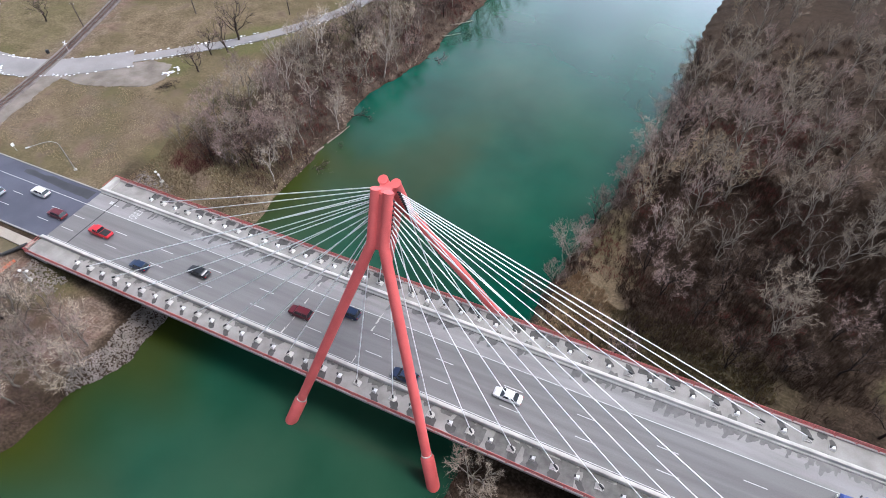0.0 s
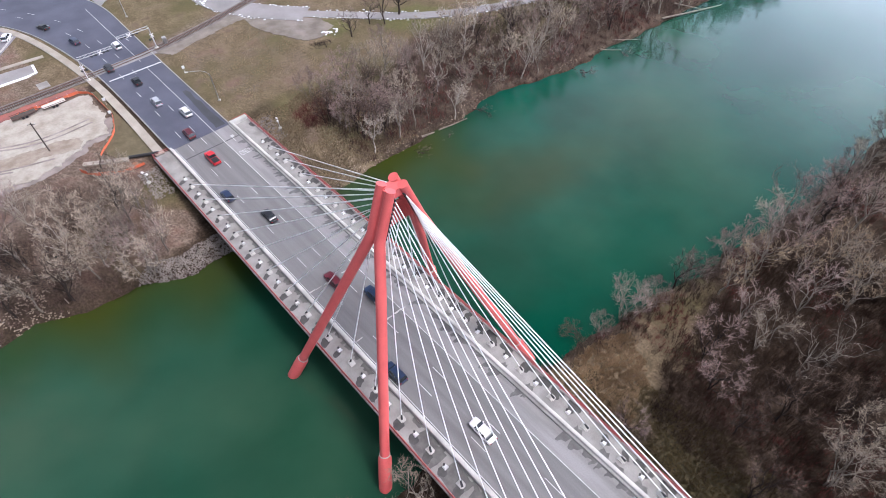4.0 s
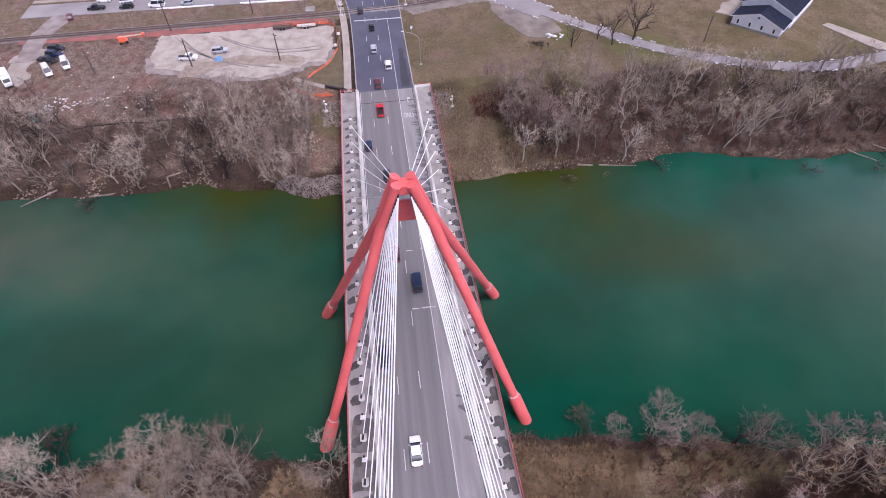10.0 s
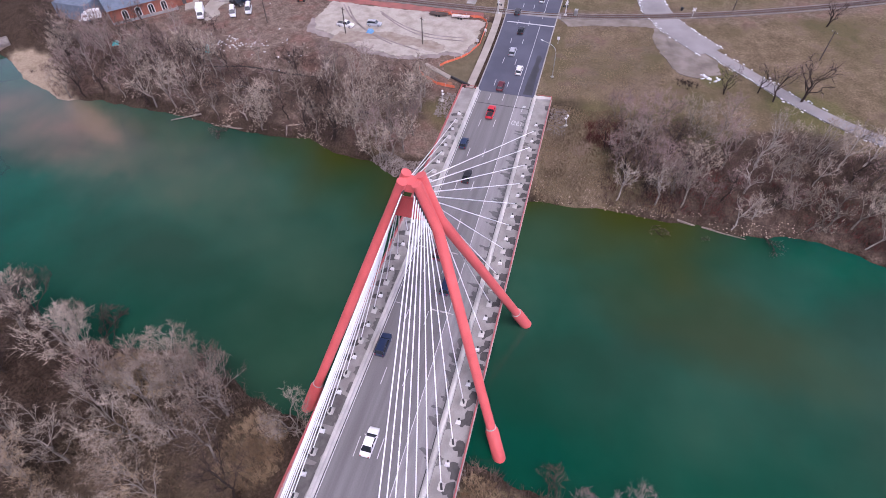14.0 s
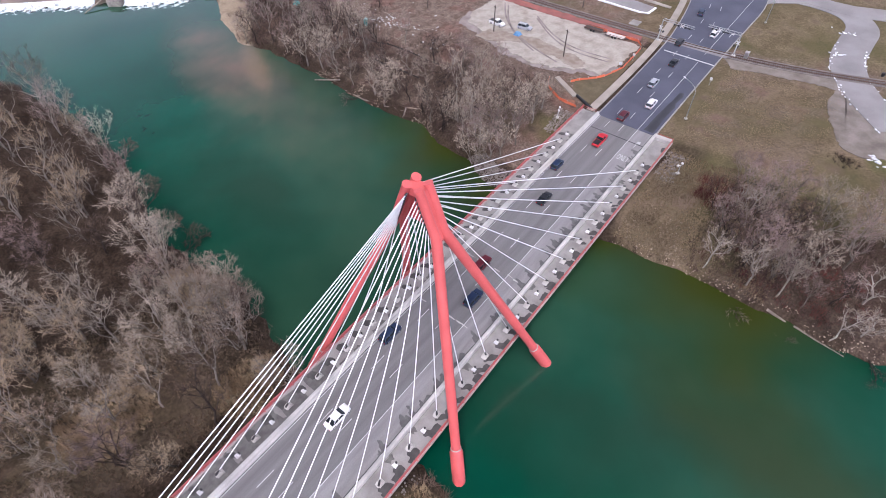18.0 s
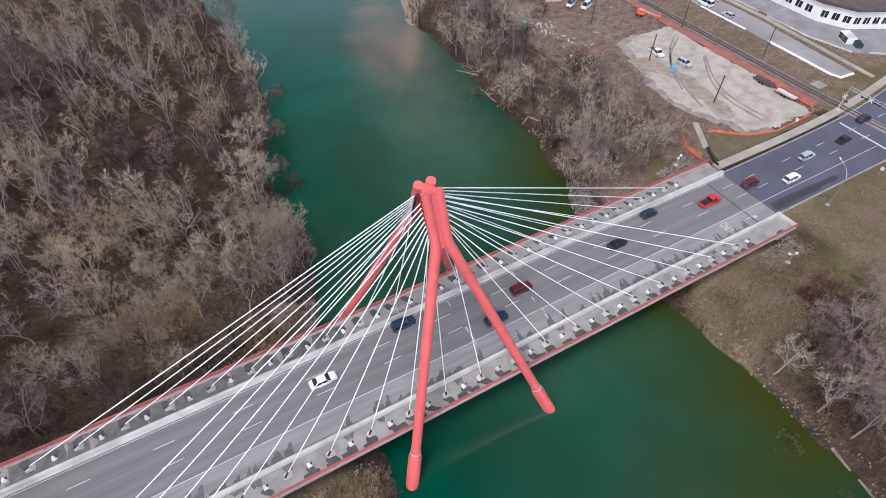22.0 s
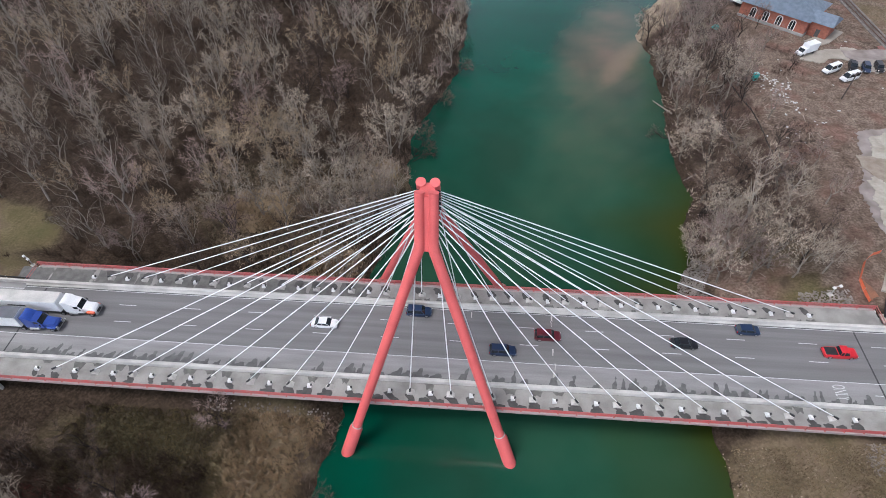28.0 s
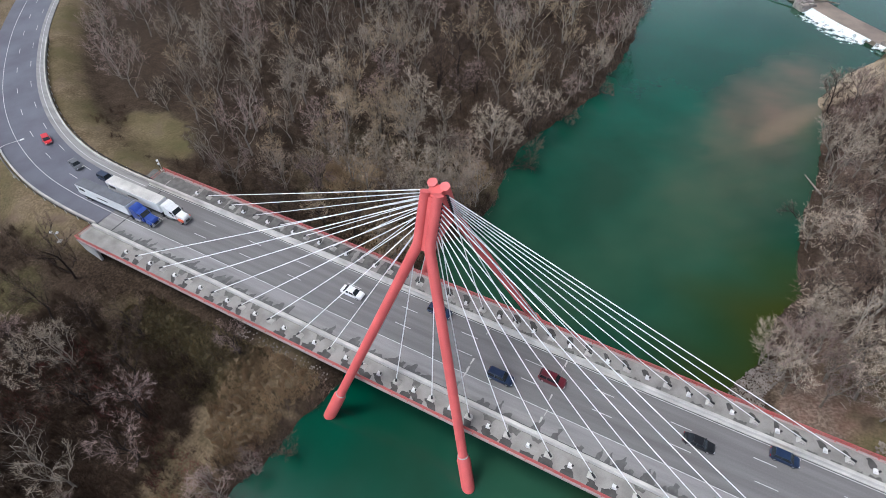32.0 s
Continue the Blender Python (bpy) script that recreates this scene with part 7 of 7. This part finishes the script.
# ---- poles, lamps, signals ----
def pole(x, y, h, heading):
    p = thing("utility_pole", "dark timber utility pole with a short cross-arm", "utility pole", pose(x, y, gz(x, y), 0, 0, heading), "utility poles")
    part("shaft", Geo().tube([(0, 0, -0.3), (0, 0, h)], [0.19, 0.13], 10), TIE, p)
    part("cross_arm", Geo().box((0, 0, h - 0.5), (1.9, 0.1, 0.12), k=0.02), TIE, p)
    for s in (-0.8, 0, 0.8):
        part("insulator", Geo().tube([(s, 0, h - 0.44), (s, 0, h - 0.2)], 0.05, 8), STEEL, p)


for x, y, h, a in ((-102, -30, 8.5, 60), (-102.5, -55.5, 8.5, 60), (-103, -83, 8.0, 30), (-126.3, -66, 9, 90), (-134.8, -41, 9, 80), (-122.5, 86, 9, 40), (-93, 98, 8, 20), (-176, 47, 9, 60), (-150, 64, 8, 10)):
    pole(x, y, h, a)


def street_lamp(x, y, heading, h=9.0):
    p = thing("street_lamp", "tall grey street lamp with a curved arm", "street lamp", pose(x, y, min(gz(x, y), 0) - 0.05, 0, 0, heading), "street lamps")
    arc = [(0, 0, h - 1.2)] + [(2.4 * (1 - math.cos(radians(a))), 0, h - 1.2 + 1.5 * math.sin(radians(a))) for a in (20, 40, 60, 80, 90)] + [(3.6, 0, h + 0.25), (5.4, 0, h + 0.1)]
    part("mast", Geo().tube([(0, 0, -0.3), (0, 0, h - 1.2)], [0.14, 0.1], 10), STEEL, p)
    part("arm", Geo().tube(arc, 0.07, 8), STEEL, p)
    part("lamp_head", Geo().box((5.8, 0, h + 0.05), (1.0, 0.4, 0.22), k=0.08), WHITE, p)
    part("base", Geo().box((0, 0, 0.1), (0.7, 0.7, 0.5), k=0.06), CONC_PALE, p)


street_lamp(-93.4, 11.0, 230, 8.6)
street_lamp(112, 5.2, 250, 8.0)
street_lamp(-160, 11.5, 265)


def flood_lamp(x, y, heading):
    p = thing("flood_lamp", "pale twin flood lamp on a short post", "flood lamp", pose(x, y, gz(x, y) - 0.1, 0, 0, heading), "flood lamps at the bridge ends")
    part("post", Geo().tube([(0, 0, -0.3), (0, 0, 2.6)], 0.1, 8), STEEL, p)
    part("cross_bar", Geo().box((0, 0, 2.6), (1.9, 0.14, 0.14), k=0.02), STEEL, p)
    for s in (-0.75, 0.75):
        part("lamp_box", Geo().box((s, 0.15, 2.75), (0.5, 0.5, 0.36), k=0.05), WHITE, p)
    part("footing", Geo().box((0, 0, 0.1), (0.9, 0.9, 0.5), k=0.06), CONC_PALE, p)


for x, y, a in ((-75.5, -16.6, 20), (-73.5, 17.4, 160), (84.5, -13.8, -30), (86.5, 13.6, 200)):
    flood_lamp(x, y, a)


def crossing_signal(x, y, s):
    """A railway signal mast with a cantilever over the road; s is the way of the arm along y."""
    p = thing("crossing_signal", "railway crossing signal with a truss arm over the road", "signal", pose(x, y, -0.1), "crossing signals")
    part("mast", Geo().tube([(0, 0, -0.2), (0, 0, 6.6)], [0.2, 0.16], 10), STEEL, p)
    arm = part("truss_arm", Geo().tube([(0, 0, 6.3), (0, s * 9.6, 6.3)], 0.09, 6), STEEL, p)
    part("upper_chord", Geo().tube([(0, 0, 7.0), (0, s * 9.6, 6.9)], 0.08, 6), STEEL, arm)
    for i in range(7):
        a, b = s * i * 1.37, s * (i + 1) * 1.37
        part("brace", Geo().tube([(0, a, 6.3), (0, b, 6.93)], 0.04, 5), STEEL, arm)
    for yy in (4.2, 7.6, 0.3):
        lo = 6.0 if yy > 1 else 3.0
        h = part("signal_head", Geo().box((0, s * yy, lo), (0.14, 1.5, 0.14), k=0.02), BLACK, p)
        for e in (-0.6, 0.6):
            part("target_disc", Geo().tube([(-0.12, s * yy + e, lo), (0.3, s * yy + e, lo)], [0.32, 0.2], 12), BLACK, h)
    for yy, z in ((0, 4.2), (6.0, 6.3)):
        x0 = part("crossbuck", Geo().box((0.24, s * yy, z), (0.05, 1.5, 0.24), Matrix.Rotation(radians(45), 4, "X"), 0.01), WHITE, p, "white crossbuck sign")
        part("crossbuck_board", Geo().box((0.29, s * yy, z), (0.05, 1.5, 0.24), Matrix.Rotation(radians(-45), 4, "X"), 0.01), WHITE, x0)
    part("footing", Geo().box((0, 0, 0.1), (1.1, 1.1, 0.5), k=0.06), CONC_PALE, p)
    part("gate_arm", Geo().tube([(0.4, 0, 1.2), (0.4, 0, 5.4)], [0.08, 0.04], 6), WHITE, p)


crossing_signal(-128.2, -11.6, 1)
crossing_signal(-132.4, 10.2, -1)
solo("crossing_cabin", Geo().box((0, 0, 0.9), (1.3, 1.0, 1.9), k=0.05).box((0, 0, 1.9), (1.5, 1.2, 0.16), k=0.05), STEEL, "grey steel signal cabinet by the crossing", "cabinet", pose(-133.5, 13.5, -0.2))
for x, y in ((-112, -12.4), (-112.5, 10.2), (-105, -13.4)):
    sg = thing("road_sign", "small white sign panel on a post", "sign", pose(x, y, -0.1))
    part("post", Geo().tube([(0, 0, -0.2), (0, 0, 2.0)], 0.04, 6), STEEL, sg)
    part("panel", Geo().box((0, 0, 1.9), (0.06, 0.75, 0.9), k=0.01), WHITE, sg)
b = thing("crossbuck_sign", "white crossbuck on a post by the drive", "sign", pose(-141, 50.5, -0.1))
part("post", Geo().tube([(0, 0, -0.2), (0, 0, 3.2)], 0.06, 6), STEEL, b)
for a in (45, -45):
    part("crossbuck", Geo().box((0.08 + a * 0.0006, 0, 2.9), (0.04, 1.5, 0.24), Matrix.Rotation(radians(a), 4, "X"), 0.01), WHITE, b)
solo("waste_bin", Geo().tube([(0, 0, -0.1), (0, 0, 0.9), (0, 0, 1.0)], [0.45, 0.5, 0.35], 14), BLACK, "dark round waste bin on the grass", "bin", pose(-146.5, 47.5, -0.15))

# ---- weir, driftwood and debris ----
weir = thing("weir", "low concrete weir with a ruined pier", "weir", kind="structure")
wl_pts = [(-80, -168.5), (-71.8, -174.8), (-62, -182.8), (-55.9, -188.5), (-49, -196), (-37, -210.4), (-20, -228), (10, -255)]
part("sill", ribbon(wl_pts[::-1], 8.0, -0.8, -11, WATER + 1.33), SILL, weir, "wet brown concrete sill")
part("pier", Geo().box((-49.6, -193.4, WATER + 0.5), (6.0, 5.2, 3.4), Matrix.Rotation(radians(38), 4, "Z"), 0.25), STONE, weir, "ruined stone pier of the weir")
for x, y, z, w, a in ((-50.6, -194.2, 2.5, 2.6, 20), (-48.8, -192.6, 2.35, 1.7, 60), (-51.2, -191.8, 2.3, 1.4, 35)):
    part("block", Geo().box((x, y, WATER + z), (w, w * 0.7, 0.8), Matrix.Rotation(radians(a), 4, "Z"), 0.12), STONE, weir)
part("abutment", Geo().box((-78.5, -172.5, WATER + 0.6), (8, 6, 3.4), Matrix.Rotation(radians(-38), 4, "Z"), 0.25), STONE, weir)
rd = random.Random(8)


def spill(line, reach, seed):
    """Falling water along a stretch of the crest, solid at the top and broken into shreds at its foot."""
    crest = [(x, y) for x, y, a in stations(line, 0.6, 0)]
    steps = [(0.0, -0.7, 1.36), (0.16, -1.8, 0.9), (0.3, -2.8, 0.25), (0.55, -4.8, 0.1), (0.8, -7.0, 0.06), (1.0, -9.0, 0.04)]
    n, vs, thin = len(crest), [], []
    rows = [offset(crest, -0.7 - (-d - 0.7) * reach) for k, d, z in steps]
    for (k, d, z), row in zip(steps, rows):
        for i, (x, y) in enumerate(row):
            end = min(i, n - 1 - i) * 0.6
            vs.append((x, y, WATER + z))
            thin.append(k + max(0, 0.5 - end * 0.25))
    me = raw_mesh("spill", np.array(vs), np.array([(k * n + i, k * n + i + 1, (k + 1) * n + i + 1, (k + 1) * n + i) for k in range(len(steps) - 1) for i in range(n - 1)]), SPRAY)
    at = me.attributes.new("thin", "FLOAT", "POINT")
    at.data.foreach_set("value", np.array(thin, np.float32))
    ob = part("spill", me, None, weir, "white foaming water")
    ob["kind"] = "stuff"


spill([(-18, -230), (-37, -210.4), (-45.4, -200.2)], 0.9, 1)
spill([(-52.6, -192.2), (-55.9, -188.5), (-62, -182.8), (-72, -174.6)], 1.0, 2)
spill([(-73.2, -173.7), (-76.2, -171.3)], 0.5, 3)


def driftwood(pts, r, label="bleached driftwood log at the water's edge", m=LOGWOOD):
    g = Geo().tube(pts, [r * (1 - 0.5 * i / (len(pts) - 1)) for i in range(len(pts))], 8)
    return solo("driftwood_log", g, m, label, "log", group="driftwood")


Z = WATER + 0.12
driftwood([(-49.5, -197.5, Z + 2.6), (-44, -196.4, Z + 1.3), (-37.3, -195.2, Z)], 0.4, "dark log leaning from the ruined pier", BARK)
driftwood([(-52.0, -197.0, Z + 2.0), (-56.5, -198.3, Z + 1.8), (-60.6, -198.4, Z + 1.6)], 0.42, "dark log stranded on the weir", BARK)
driftwood([(-51.8, 47.0, Z + 0.2), (-51.4, 49.6, Z), (-51.2, 51.0, Z - 0.05)], 0.32)
driftwood([(-51.0, 52.5, Z + 0.1), (-50.2, 57, Z), (-49.6, 62, Z - 0.05)], 0.2)
driftwood([(-49, 117, Z + 0.5), (-45, 121, Z), (-42, 124, Z)], 0.2)
driftwood([(-47, 126, Z + 0.9), (-42, 134, Z)], 0.22)
driftwood([(-44, 150, Z + 1.0), (-38, 170, Z), (-36, 176, Z)], 0.3)
driftwood([(-46, 160, Z + 2.4), (-39, 168, Z)], 0.22)
driftwood([(-59, -66, Z + 0.1), (-58, -72, Z + 0.2), (-58.6, -80, Z)], 0.28)
driftwood([(-60.5, -84, Z + 1.2), (-57, -92, Z)], 0.25)
out = thing("storm_outfall", "grey concrete storm drain outfall in the bank", "outfall", pose(-60.6, -55.5, -8.3, 0, 0, 20))
part("head_wall", Geo().box((-1.2, 0, 0.4), (0.5, 3.2, 2.0), k=0.15), STONE_TAN, out)
for s in (-1, 1):
    part("wing_wall", Geo().side([(-1.2, -0.9), (1.8, -0.9), (1.8, -0.3), (-1.2, 1.4)], s * 1.7 - 0.2, s * 1.7 + 0.2), STONE, out)
part("apron", Geo().box((0.4, 0, -0.9), (3.4, 3.2, 0.3), k=0.04), STONE, out)
CHIPS = [(v * np.array([1.0, 0.75, 0.4], np.float32), f) for v, f in ROCKS]
trash = [(x, y, gz(x, y) + 0.05, srng.uniform(0.25, 1.0), srng.uniform(0, 6), srng.randrange(5)) for cx, cy, sx, sy, n in ((-87.5, -92.5, 1.4, 1.5, 26), (-90, -88.5, 1.0, 1.2, 14), (-89.5, -80.5, 0.7, 1.8, 20), (-86, -87, 1.8, 2.4, 16), (-85.5, -65, 3, 5, 16), (-93, -78, 7, 12, 20), (-86, -97, 3, 3, 22), (-116, -104, 4, 7, 18)) for x, y in [(srng.gauss(cx, sx), srng.gauss(cy, sy)) for _ in range(n)]]
scatter("scattered_debris", "scattered white scraps and broken boards on bare earth", "debris", trash, CHIPS, 0, mat("dirty_white_scrap", (0.7, 0.7, 0.69), (0.4, 0.38, 0.35), 0.7, 0, 0.5, 4, 0.2))
plank = Geo().box((0, 0, 0.05), (2.2, 0.16, 0.05), k=0.01)
PLANKS = [(np.array(plank.v, np.float32), np.array([(f[0], f[i], f[i + 1]) for f in plank.f for i in range(1, len(f) - 1)], np.int32))]
scatter("broken_planks", "broken grey planks lying on the bare earth", "planks", [(x, y, gz(x, y) + 0.04, srng.uniform(0.5, 1.3), srng.uniform(0, 6), 0) for x, y in [(srng.gauss(-87, 5), srng.gauss(-80, 12)) for _ in range(60)] + [(srng.gauss(-64, 4), srng.gauss(-60, 16)) for _ in range(30)]], PLANKS, 0, TIMBER)
rub = [(srng.gauss(-86, 3.2), srng.gauss(-67, 4.0)) for _ in range(260)]
scatter("brush_heap", "heap of dark brush and timber on the yard's edge", "brush heap", [(x, y, gz(x, y) - 0.1, srng.uniform(0.3, 0.7), srng.uniform(0, 6), srng.randrange(3)) for x, y in rub], BUSHES, 0, BARK_DARK)
pile = [(srng.gauss(-99, 1.1), srng.gauss(48, 1.5)) for _ in range(60)]
scatter("brush_heap", "small heap of cut brush on the park grass", "brush heap", [(x, y, gz(x, y), srng.uniform(0.35, 0.6), srng.uniform(0, 6), srng.randrange(3)) for x, y in pile], BUSHES, 0, BARK_DARK)
